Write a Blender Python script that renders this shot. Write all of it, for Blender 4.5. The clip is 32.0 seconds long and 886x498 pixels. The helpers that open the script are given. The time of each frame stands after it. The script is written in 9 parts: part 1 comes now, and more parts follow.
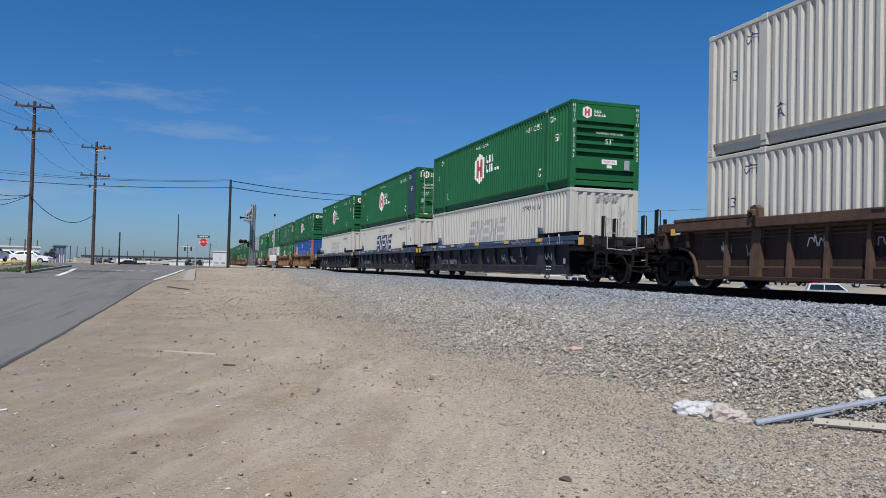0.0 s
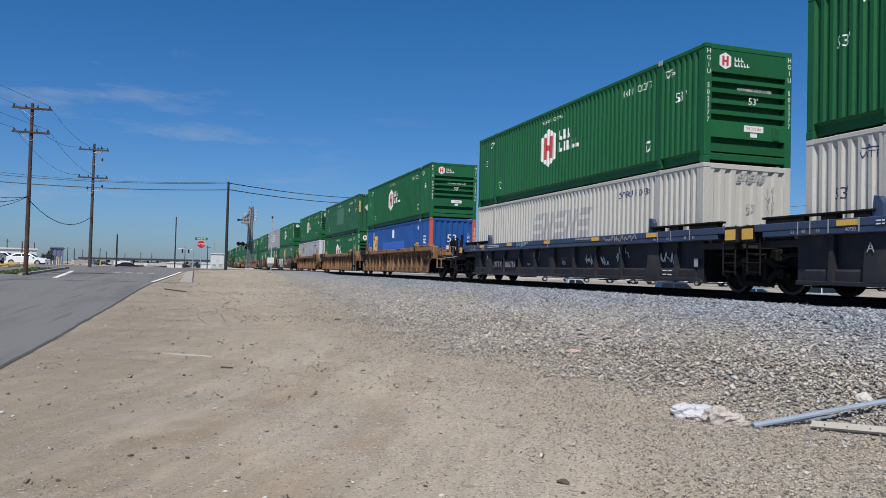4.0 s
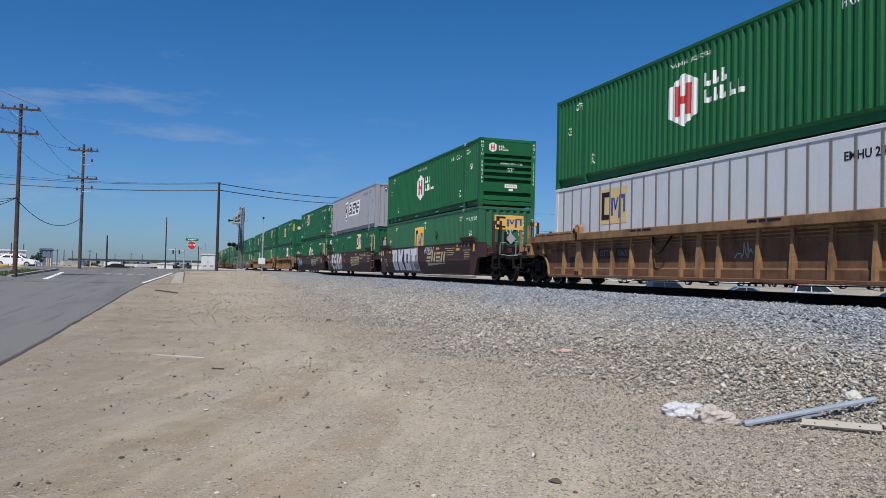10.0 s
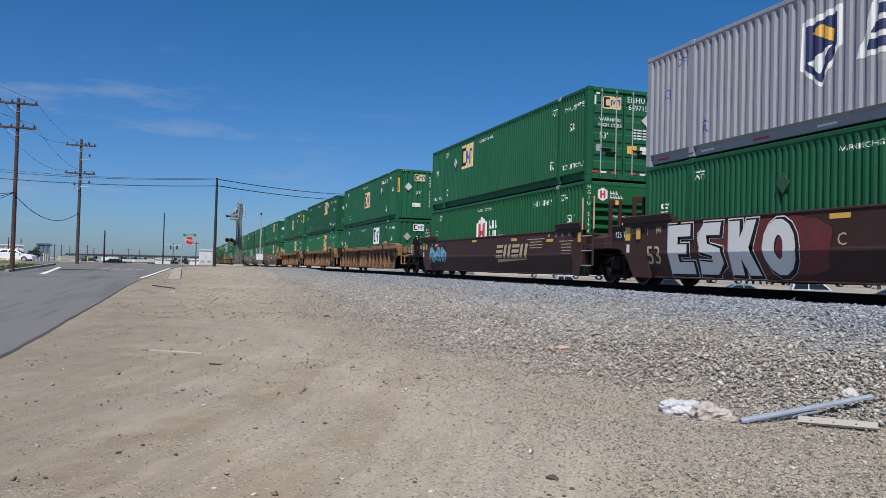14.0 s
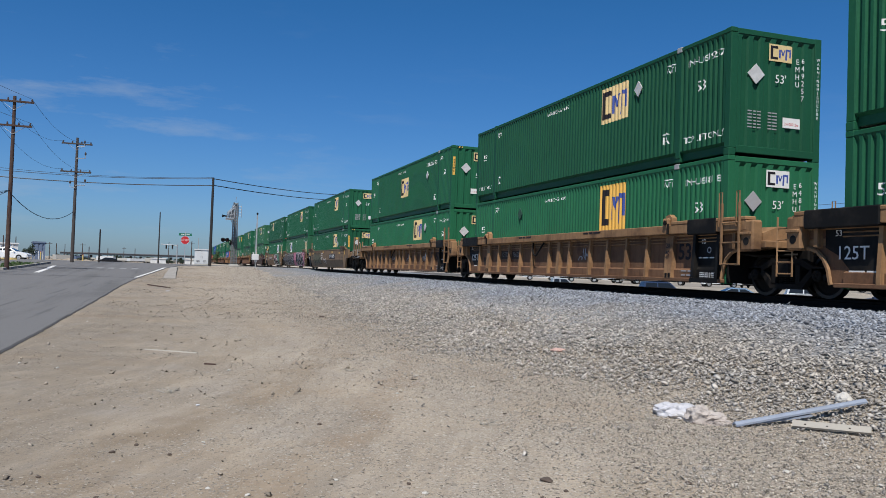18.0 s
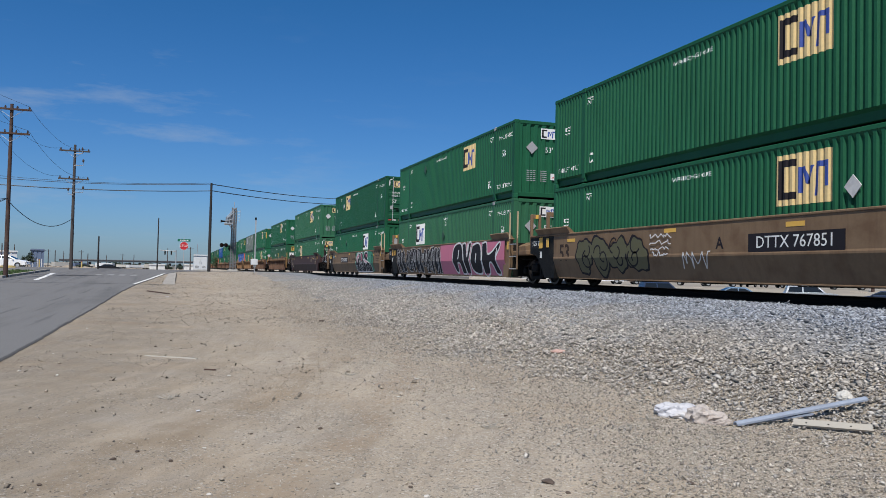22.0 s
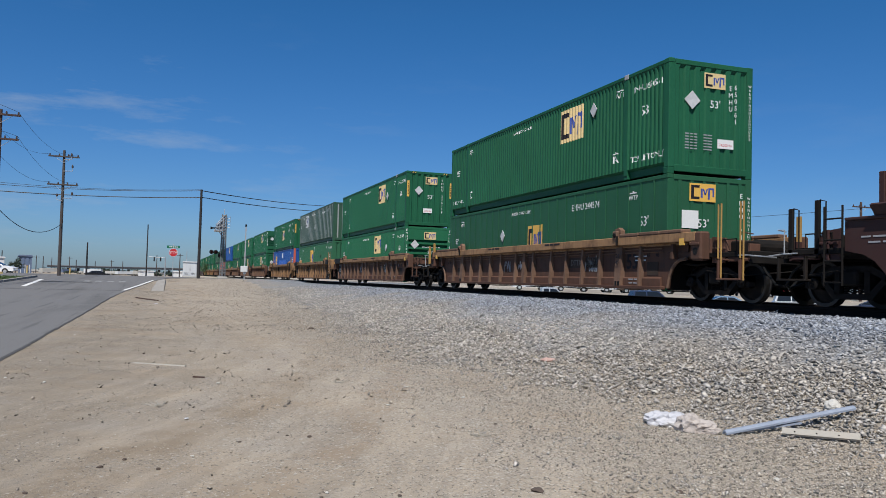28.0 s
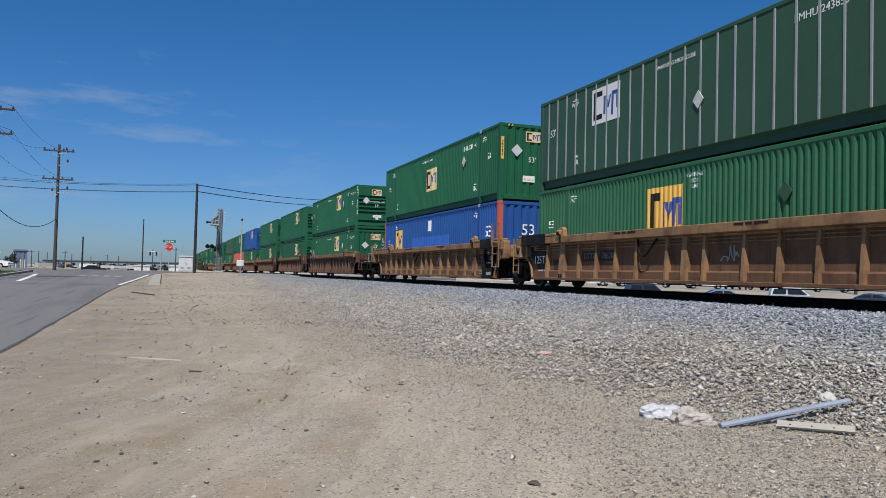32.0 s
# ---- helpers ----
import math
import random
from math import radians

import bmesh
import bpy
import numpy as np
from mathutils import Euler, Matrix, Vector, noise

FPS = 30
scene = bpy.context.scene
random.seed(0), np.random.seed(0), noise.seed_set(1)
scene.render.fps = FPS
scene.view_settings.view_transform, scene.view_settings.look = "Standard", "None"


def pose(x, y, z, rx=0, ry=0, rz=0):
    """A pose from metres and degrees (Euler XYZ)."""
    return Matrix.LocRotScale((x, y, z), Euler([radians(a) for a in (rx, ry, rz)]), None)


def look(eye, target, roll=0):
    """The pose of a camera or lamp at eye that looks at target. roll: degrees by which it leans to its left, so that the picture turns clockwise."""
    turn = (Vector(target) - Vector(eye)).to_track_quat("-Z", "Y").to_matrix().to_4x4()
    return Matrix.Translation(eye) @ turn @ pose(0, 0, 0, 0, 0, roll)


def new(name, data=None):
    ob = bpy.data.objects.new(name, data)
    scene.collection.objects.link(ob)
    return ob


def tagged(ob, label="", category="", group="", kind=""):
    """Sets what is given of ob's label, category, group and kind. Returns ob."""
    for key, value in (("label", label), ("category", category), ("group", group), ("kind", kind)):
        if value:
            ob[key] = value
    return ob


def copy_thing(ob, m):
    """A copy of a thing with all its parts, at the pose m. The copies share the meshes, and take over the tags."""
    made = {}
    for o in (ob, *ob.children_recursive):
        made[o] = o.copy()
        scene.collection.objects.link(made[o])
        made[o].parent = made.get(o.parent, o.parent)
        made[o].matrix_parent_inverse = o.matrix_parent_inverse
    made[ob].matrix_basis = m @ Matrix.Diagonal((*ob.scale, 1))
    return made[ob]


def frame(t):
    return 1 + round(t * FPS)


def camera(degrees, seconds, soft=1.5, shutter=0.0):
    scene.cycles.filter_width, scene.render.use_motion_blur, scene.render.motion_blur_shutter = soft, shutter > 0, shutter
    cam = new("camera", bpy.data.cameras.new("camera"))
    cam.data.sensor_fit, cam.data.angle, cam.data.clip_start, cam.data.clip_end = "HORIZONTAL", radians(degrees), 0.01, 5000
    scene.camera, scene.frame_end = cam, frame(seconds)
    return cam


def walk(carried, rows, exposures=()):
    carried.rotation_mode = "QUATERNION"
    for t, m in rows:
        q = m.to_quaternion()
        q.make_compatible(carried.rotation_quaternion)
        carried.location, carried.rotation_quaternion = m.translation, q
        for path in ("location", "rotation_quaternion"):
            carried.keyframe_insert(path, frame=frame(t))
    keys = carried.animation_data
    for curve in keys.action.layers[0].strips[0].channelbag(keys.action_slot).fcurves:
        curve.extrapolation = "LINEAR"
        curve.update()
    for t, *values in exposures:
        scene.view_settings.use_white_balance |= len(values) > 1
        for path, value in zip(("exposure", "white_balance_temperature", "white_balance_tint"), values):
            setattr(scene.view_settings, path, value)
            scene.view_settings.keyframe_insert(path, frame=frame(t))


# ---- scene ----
# World: +Y runs along the track, the train rolls towards -Y; z = 0 is the dirt below the camera.
EYE = (0.0, 0.0, 1.5)
cam = camera(58.82, 32.0, soft=0.6)


def aim(yaw, pitch, roll):
    """Camera pose at the standpoint: degrees right of the track's line, up, and lean to the left."""
    turn = Matrix.Rotation(radians(-yaw), 4, "Z") @ Matrix.Rotation(radians(90 + pitch), 4, "X")
    return Matrix.Translation(EYE) @ turn @ Matrix.Rotation(radians(roll), 4, "Z")


walk(cam, [
    (0.0, aim(17.26, 1.46, 1.43)), (0.5, aim(17.19, 1.45, 1.48)), (1.0, aim(17.14, 1.49, 1.46)), (1.5, aim(17.16, 1.50, 1.50)),
    (2.0, aim(17.21, 1.56, 1.53)), (2.5, aim(17.34, 1.62, 1.51)), (3.0, aim(17.39, 1.64, 1.51)), (3.5, aim(17.39, 1.63, 1.46)),
    (5.5, aim(17.63, 1.78, 1.78)), (6.0, aim(17.72, 1.80, 1.80)), (6.5, aim(17.80, 1.81, 1.79)), (7.0, aim(17.90, 1.81, 1.72)),
    (7.5, aim(17.94, 1.76, 1.71)), (8.0, aim(17.98, 1.78, 1.66)), (8.5, aim(17.98, 1.81, 1.62)), (9.0, aim(18.00, 1.76, 1.58)),
    (9.5, aim(18.03, 1.75, 1.47)), (10.0, aim(18.03, 1.67, 1.30)), (10.5, aim(17.99, 1.64, 1.28)), (11.0, aim(18.00, 1.61, 1.25)),
    (11.5, aim(18.06, 1.60, 1.28)), (12.0, aim(18.08, 1.54, 1.22)), (12.5, aim(18.07, 1.51, 1.27)), (13.0, aim(18.10, 1.47, 1.28)),
    (13.5, aim(18.13, 1.43, 1.30)), (14.0, aim(18.19, 1.41, 1.51)), (14.5, aim(18.22, 1.44, 1.52)), (16.5, aim(18.37, 1.53, 1.65)),
    (17.0, aim(18.40, 1.55, 1.70)), (17.5, aim(18.45, 1.53, 1.82)), (18.0, aim(18.48, 1.53, 1.96)), (18.5, aim(18.53, 1.55, 1.99)),
    (19.0, aim(18.55, 1.57, 2.02)), (19.5, aim(18.62, 1.61, 2.05)), (20.0, aim(18.65, 1.65, 2.09)), (20.5, aim(18.57, 1.73, 2.12)),
    (21.0, aim(18.49, 1.68, 1.86)), (21.5, aim(18.53, 1.71, 1.65)), (22.0, aim(18.55, 1.73, 1.28)), (22.5, aim(18.54, 1.83, 1.06)),
    (23.0, aim(18.48, 1.92, 1.03)), (23.5, aim(18.47, 2.08, 1.14)), (24.0, aim(18.52, 2.25, 1.20)), (24.5, aim(18.55, 2.36, 1.20)),
    (25.0, aim(18.62, 2.46, 1.14)), (25.5, aim(18.66, 2.43, 1.20)), (27.5, aim(19.19, 2.44, 1.40)), (28.0, aim(19.23, 2.32, 1.52)),
    (28.5, aim(19.43, 2.31, 1.50)), (29.0, aim(19.45, 2.23, 1.51)), (29.5, aim(19.53, 2.17, 1.50)), (30.0, aim(19.61, 2.07, 1.45)),
    (30.5, aim(19.55, 2.02, 1.42)), (31.0, aim(19.53, 1.97, 1.45)), (31.5, aim(19.50, 1.94, 1.45)), (32.0, aim(19.51, 1.88, 1.41)),
], exposures=[(0.0, 0.0), (32.0, 0.0)])

# ---- light ----
SUN_AZ, SUN_EL = radians(209), radians(56)  # compass-like: 0 is +Y, clockwise
sun = new("sun", bpy.data.lights.new("sun", "SUN"))
sun.data.energy, sun.data.angle, sun.data.color = 5.0, radians(0.53), (1.0, 0.96, 0.9)
to_sun = Vector((math.sin(SUN_AZ) * math.cos(SUN_EL), math.cos(SUN_AZ) * math.cos(SUN_EL), math.sin(SUN_EL)))
sun.matrix_world = look(to_sun * 200, (0, 0, 0))

world = bpy.data.worlds.new("sky")
scene.world = world
world.use_nodes = True
wn, wl = world.node_tree.nodes, world.node_tree.links
wn.clear()
sky = wn.new("ShaderNodeTexSky")
sky.sky_type, sky.sun_disc = "NISHITA", False
sky.sun_elevation, sky.sun_rotation = SUN_EL, SUN_AZ
sky.air_density, sky.dust_density, sky.ozone_density, sky.altitude = 1.0, 0.5, 2.0, 0
# thin high cirrus
tc = wn.new("ShaderNodeTexCoord")
mp = wn.new("ShaderNodeMapping")
mp.inputs["Scale"].default_value = (2.2, 2.2, 11.0)
mp.inputs["Rotation"].default_value = (0.0, -0.12, 0.0)
mp.inputs["Location"].default_value = (-0.46, 0.0, 0.9)
cn = wn.new("ShaderNodeTexNoise")
cn.inputs["Scale"].default_value, cn.inputs["Detail"].default_value, cn.inputs["Roughness"].default_value = 2.6, 8.0, 0.62
cr = wn.new("ShaderNodeMapRange")
cr.inputs[1].default_value, cr.inputs[2].default_value, cr.inputs[3].default_value, cr.inputs[4].default_value = 0.53, 0.78, 0.0, 0.46
cm = wn.new("ShaderNodeMixRGB")
cm.inputs[2].default_value = (4.6, 5.4, 6.4, 1.0)
hs = wn.new("ShaderNodeHueSaturation")
hs.inputs["Saturation"].default_value = 1.2
ti = wn.new("ShaderNodeMixRGB")
ti.blend_type = "MULTIPLY"
ti.inputs[0].default_value = 1.0
sz = wn.new("ShaderNodeSeparateXYZ")
tr = wn.new("ShaderNodeValToRGB")
tr.color_ramp.elements[0].position, tr.color_ramp.elements[0].color = 0.0, (0.47, 0.67, 1.11, 1.0)
tr.color_ramp.elements[1].position, tr.color_ramp.elements[1].color = 0.32, (0.315, 0.735, 1.05, 1.0)
tr_top = tr.color_ramp.elements.new(1.0)
tr_top.color = (0.2, 0.46, 0.68, 1.0)
wl.new(tc.outputs["Generated"], sz.inputs[0])
wl.new(sz.outputs["Z"], tr.inputs[0])
wl.new(tr.outputs[0], ti.inputs[2])
bg = wn.new("ShaderNodeBackground")
bg.inputs["Strength"].default_value = 0.085
wo = wn.new("ShaderNodeOutputWorld")
wl.new(tc.outputs["Generated"], mp.inputs["Vector"])
wl.new(mp.outputs["Vector"], cn.inputs["Vector"])
wl.new(cn.outputs["Fac"], cr.inputs[0])
# the thin cloud lies over the left of the view only
cx = wn.new("ShaderNodeMapRange")
cx.inputs[1].default_value, cx.inputs[2].default_value, cx.inputs[3].default_value, cx.inputs[4].default_value = -0.05, 0.28, 1.0, 0.12
cf = wn.new("ShaderNodeMath")
cf.operation = "MULTIPLY"
# and low over the horizon
cz = wn.new("ShaderNodeMapRange")
cz.inputs[1].default_value, cz.inputs[2].default_value, cz.inputs[3].default_value, cz.inputs[4].default_value = 0.22, 0.29, 1.0, 0.1
ch = wn.new("ShaderNodeMath")
ch.operation = "MULTIPLY"
wl.new(sz.outputs["Z"], cz.inputs[0])
wl.new(cr.outputs[0], ch.inputs[0])
wl.new(cz.outputs[0], ch.inputs[1])
wl.new(sz.outputs["X"], cx.inputs[0])
wl.new(ch.outputs[0], cf.inputs[0])
wl.new(cx.outputs[0], cf.inputs[1])
wl.new(cf.outputs[0], cm.inputs[0])
wl.new(sky.outputs["Color"], hs.inputs["Color"])
wl.new(hs.outputs["Color"], ti.inputs[1])
wl.new(ti.outputs["Color"], cm.inputs[1])
wl.new(cm.outputs["Color"], bg.inputs["Color"])
wl.new(bg.outputs["Background"], wo.inputs["Surface"])

# ---- materials ----
def mat(name, rgb, rough=0.6, metal=0.0, spread=0.12, grain=18.0, coarse=0.6, bump=0.15, second=None, streak=0.0,
        streak_rgb=(0.12, 0.06, 0.03), dist=0.02, rand=0.0, spec=0.5, cut=(0.5, 0.68)):
    """Procedural surface: coarse and fine tone variation, stains of a second colour, vertical streaks, fine relief."""
    m = bpy.data.materials.new(name)
    m.use_nodes = True
    n, l = m.node_tree.nodes, m.node_tree.links
    b = n["Principled BSDF"]
    b.inputs["Roughness"].default_value, b.inputs["Metallic"].default_value = rough, metal
    b.inputs["Specular IOR Level"].default_value = spec
    co = n.new("ShaderNodeTexCoord")
    def tex(scale, detail, vec=None):
        t = n.new("ShaderNodeTexNoise")
        t.inputs["Scale"].default_value, t.inputs["Detail"].default_value, t.inputs["Roughness"].default_value = scale, detail, 0.6
        l.new(vec or co.outputs["Object"], t.inputs["Vector"])
        return t.outputs["Fac"]
    def rng(src, a, b_, c, d):
        r = n.new("ShaderNodeMapRange")
        for i, v in enumerate((a, b_, c, d)):
            r.inputs[i + 1].default_value = v
        l.new(src, r.inputs[0])
        return r.outputs[0]
    def mix(fac, a, b_, kind="MIX"):
        x = n.new("ShaderNodeMixRGB")
        x.blend_type = kind
        for sock, v in zip(x.inputs, (fac, a, b_)):
            if isinstance(v, (int, float)):
                sock.default_value = v
            elif isinstance(v, tuple):
                sock.default_value = (*v, 1.0)
            else:
                l.new(v, sock)
        return x.outputs[0]
    big, small = tex(coarse, 4.0), tex(grain, 6.0)
    tone = mix(0.5, big, small)
    light = tuple(min(1.0, c * (1 + spread)) for c in rgb)
    dark = tuple(c * (1 - spread) for c in rgb)
    col = mix(rng(tone, 0.32, 0.68, 0.0, 1.0), dark, light)
    if second:
        col = mix(rng(tex(coarse * 2.3, 6.0), cut[0], cut[1], 0.0, 0.85), col, second)
    if streak:
        mpn = n.new("ShaderNodeMapping")
        mpn.inputs["Scale"].default_value = (5.0, 5.0, 0.35)
        l.new(co.outputs["Object"], mpn.inputs["Vector"])
        col = mix(rng(tex(1.6, 5.0, mpn.outputs["Vector"]), 0.5, 0.78, 0.0, streak), col, streak_rgb)
    if rand:
        oi = n.new("ShaderNodeObjectInfo")
        hv = n.new("ShaderNodeHueSaturation")
        l.new(rng(oi.outputs["Random"], 0, 1, 1 - rand, 1 + rand), hv.inputs["Value"])
        l.new(col, hv.inputs["Color"])
        col = hv.outputs["Color"]
    l.new(col, b.inputs["Base Color"])
    l.new(rng(small, 0.3, 0.7, max(0.02, rough - 0.1), min(1.0, rough + 0.1)), b.inputs["Roughness"])
    if bump:
        bp = n.new("ShaderNodeBump")
        bp.inputs["Strength"].default_value, bp.inputs["Distance"].default_value = bump, dist
        l.new(small, bp.inputs["Height"])
        l.new(bp.outputs["Normal"], b.inputs["Normal"])
    return m


GREEN = mat("green_container_paint", (0.0155, 0.1, 0.049), 0.52, spread=0.16, streak=0.35, streak_rgb=(0.018, 0.07, 0.035), bump=0.05, rand=0.12, spec=0.16)
GREEN_DEEP = mat("deep_green_container_paint", (0.012, 0.079, 0.04), 0.52, spread=0.16, streak=0.35, streak_rgb=(0.015, 0.058, 0.03), bump=0.05, spec=0.16)
GREEN_MID = mat("mid_green_container_paint", (0.02, 0.128, 0.06), 0.52, spread=0.15, streak=0.35, streak_rgb=(0.022, 0.09, 0.043), bump=0.05, spec=0.16)
GREEN_HEX = mat("grass_green_container_paint", (0.015, 0.11, 0.042), 0.52, spread=0.14, streak=0.35, streak_rgb=(0.025, 0.09, 0.035), bump=0.05, rand=0.12, spec=0.16)
GREEN_LT = mat("light_green_container_paint", (0.034, 0.125, 0.066), 0.52, spread=0.15, streak=0.4, streak_rgb=(0.03, 0.10, 0.05), bump=0.05, spec=0.16)
TEAL = mat("blue_black_paint", (0.012, 0.035, 0.05), 0.5, spread=0.2, bump=0.05)
OLIVE = mat("grey_green_panel", (0.037, 0.09, 0.057), 0.52, spread=0.15, streak=0.4, streak_rgb=(0.06, 0.07, 0.06), bump=0.05, spec=0.16)
WHITE = mat("white_container_paint", (0.49, 0.475, 0.43), 0.5, spread=0.08, streak=0.35, streak_rgb=(0.40, 0.35, 0.28), bump=0.05)
GREY = mat("grey_container_paint", (0.285, 0.287, 0.325), 0.5, spread=0.08, streak=0.3, streak_rgb=(0.2, 0.195, 0.2), bump=0.05)
ALU = mat("white_aluminium_panel", (0.58, 0.60, 0.63), 0.4, spread=0.08, streak=0.25, streak_rgb=(0.4, 0.38, 0.36), bump=0.05)
BLUE = mat("blue_container_paint", (0.02, 0.082, 0.28), 0.52, spread=0.15, streak=0.3, streak_rgb=(0.03, 0.06, 0.16), bump=0.05, spec=0.16)
BLUE_BR = mat("bright_blue_paint", (0.02, 0.10, 0.42), 0.45, spread=0.1, bump=0.04)
ORANGE = mat("red_orange_paint", (0.50, 0.10, 0.06), 0.5, spread=0.12, streak=0.3, bump=0.05)
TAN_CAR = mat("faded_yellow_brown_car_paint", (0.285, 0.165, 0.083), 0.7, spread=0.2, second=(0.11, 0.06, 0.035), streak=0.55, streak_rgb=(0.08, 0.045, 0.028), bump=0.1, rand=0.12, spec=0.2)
SAND_CAR = mat("sand_brown_car_paint", (0.20, 0.133, 0.08), 0.65, spread=0.15, second=(0.14, 0.085, 0.05), streak=0.45, streak_rgb=(0.10, 0.06, 0.04), bump=0.06, spec=0.2)
GREEN_DULL = mat("dull_green_container_paint", (0.022, 0.10, 0.05), 0.52, spread=0.15, streak=0.45, streak_rgb=(0.035, 0.08, 0.045), bump=0.05, spec=0.16)
GREEN_PATCH = mat("faded_green_repaint", (0.05, 0.13, 0.085), 0.5, spread=0.1, bump=0.03)
PALE_RIB = mat("chalky_aluminium_rib", (0.33, 0.35, 0.34), 0.5, 0.3, spread=0.12, bump=0.03)
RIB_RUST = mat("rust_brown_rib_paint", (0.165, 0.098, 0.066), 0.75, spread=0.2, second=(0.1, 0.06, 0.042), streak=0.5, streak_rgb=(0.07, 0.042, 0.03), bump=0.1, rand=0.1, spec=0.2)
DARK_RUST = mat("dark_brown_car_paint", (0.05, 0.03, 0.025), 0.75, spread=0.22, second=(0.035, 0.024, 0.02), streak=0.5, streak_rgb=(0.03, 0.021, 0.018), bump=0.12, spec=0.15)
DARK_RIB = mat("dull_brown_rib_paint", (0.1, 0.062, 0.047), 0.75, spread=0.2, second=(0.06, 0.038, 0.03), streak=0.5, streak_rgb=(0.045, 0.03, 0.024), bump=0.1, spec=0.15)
# browner sheet paint, also darkened to deepen the shade below the chord
TAN_SIDE = mat("weathered_shaded_brown_side_sheet", (0.165, 0.09, 0.052), 0.8, spread=0.22, second=(0.085, 0.045, 0.032), streak=0.5, streak_rgb=(0.05, 0.03, 0.022), bump=0.12, rand=0.1, spec=0.15)
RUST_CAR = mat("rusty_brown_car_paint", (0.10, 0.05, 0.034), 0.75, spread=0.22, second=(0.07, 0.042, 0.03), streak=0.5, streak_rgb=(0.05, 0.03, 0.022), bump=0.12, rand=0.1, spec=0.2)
MAROON_CAR = mat("maroon_brown_car_paint", (0.055, 0.027, 0.024), 0.6, spread=0.15, second=(0.05, 0.03, 0.028), streak=0.4, streak_rgb=(0.04, 0.028, 0.026), bump=0.06, spec=0.2)
SLATE_CAR = mat("blue_black_car_paint", (0.027, 0.028, 0.035), 0.65, spread=0.2, second=(0.055, 0.045, 0.042), streak=0.5, streak_rgb=(0.05, 0.038, 0.032), bump=0.08, spec=0.2)
NAVY = mat("navy_top_chord_paint", (0.032, 0.056, 0.115), 0.6, spread=0.2, second=(0.06, 0.06, 0.07), bump=0.06)
BLACK = mat("black_paint", (0.009, 0.009, 0.009), 0.6, spread=0.3, second=(0.03, 0.026, 0.022), bump=0.06, spec=0.12)
GRIME = mat("greasy_running_gear_steel", (0.012, 0.0105, 0.0095), 0.75, spread=0.35, second=(0.026, 0.02, 0.016), bump=0.2, spec=0.12)
STEEL = mat("polished_wheel_tread_steel", (0.045, 0.042, 0.04), 0.45, 0.8, spread=0.2, bump=0.05)
RAILRUST = mat("rusty_rail_steel", (0.014, 0.011, 0.01), 0.8, spread=0.3, bump=0.15, spec=0.12)
GALV = mat("galvanised_steel", (0.45, 0.46, 0.47), 0.5, 0.5, spread=0.15, bump=0.05)
M_WHITE = mat("white_marking", (0.72, 0.72, 0.70), 0.6, spread=0.08, bump=0.0)
M_GREY = mat("faded_grey_marking", (0.33, 0.33, 0.34), 0.6, spread=0.1, bump=0.0)
M_YEL = mat("yellow_marking", (0.72, 0.42, 0.08), 0.6, spread=0.1, bump=0.0)
M_CREAM = mat("cream_logo_ground", (0.66, 0.50, 0.24), 0.6, spread=0.12, bump=0.0)
M_RED = mat("red_marking", (0.50, 0.04, 0.045), 0.6, spread=0.1, bump=0.0)
M_BLK = mat("black_marking", (0.02, 0.018, 0.022), 0.6, spread=0.1, bump=0.0, spec=0.12)
M_BLU = mat("blue_marking", (0.035, 0.07, 0.30), 0.6, spread=0.1, bump=0.0)
M_NVY = mat("navy_marking", (0.025, 0.035, 0.11), 0.6, spread=0.1, bump=0.0)
M_TAN = mat("tan_lettering", (0.50, 0.40, 0.25), 0.6, spread=0.1, bump=0.0)
M_DULLRED = mat("faded_red_spray_paint", (0.13, 0.022, 0.022), 0.65, spread=0.25, coarse=1.2, second=(0.07, 0.025, 0.022), bump=0.0)
M_PINK = mat("pink_spray_paint", (0.55, 0.16, 0.24), 0.6, spread=0.1, bump=0.0)
M_CYAN = mat("pale_blue_spray_paint", (0.18, 0.42, 0.55), 0.6, spread=0.1, bump=0.0)
M_TEALSPRAY = mat("sea_green_spray_paint", (0.03, 0.22, 0.13), 0.6, spread=0.1, bump=0.0)
M_SPRAYW = mat("white_spray_paint", (0.7, 0.69, 0.67), 0.6, spread=0.1, bump=0.0)
PLACARD = mat("scuffed_aluminium_placard", (0.52, 0.52, 0.51), 0.5, spread=0.18, grain=9.0, coarse=4.0, bump=0.03)
POST_YEL = mat("weathered_yellow_post_paint", (0.38, 0.22, 0.06), 0.6, spread=0.15, streak=0.4, streak_rgb=(0.2, 0.11, 0.04), bump=0.05)
SMUDGE = mat("faded_black_stencil_ground", (0.05, 0.036, 0.029), 0.75, spread=0.2, second=(0.07, 0.05, 0.04), bump=0.0, spec=0.12)
GREY_PATCH = mat("grey_repair_paint", (0.16, 0.15, 0.14), 0.7, spread=0.15, bump=0.0)
OLIVE_SPRAY = mat("olive_spray_paint", (0.10, 0.095, 0.045), 0.6, spread=0.15, bump=0.0)


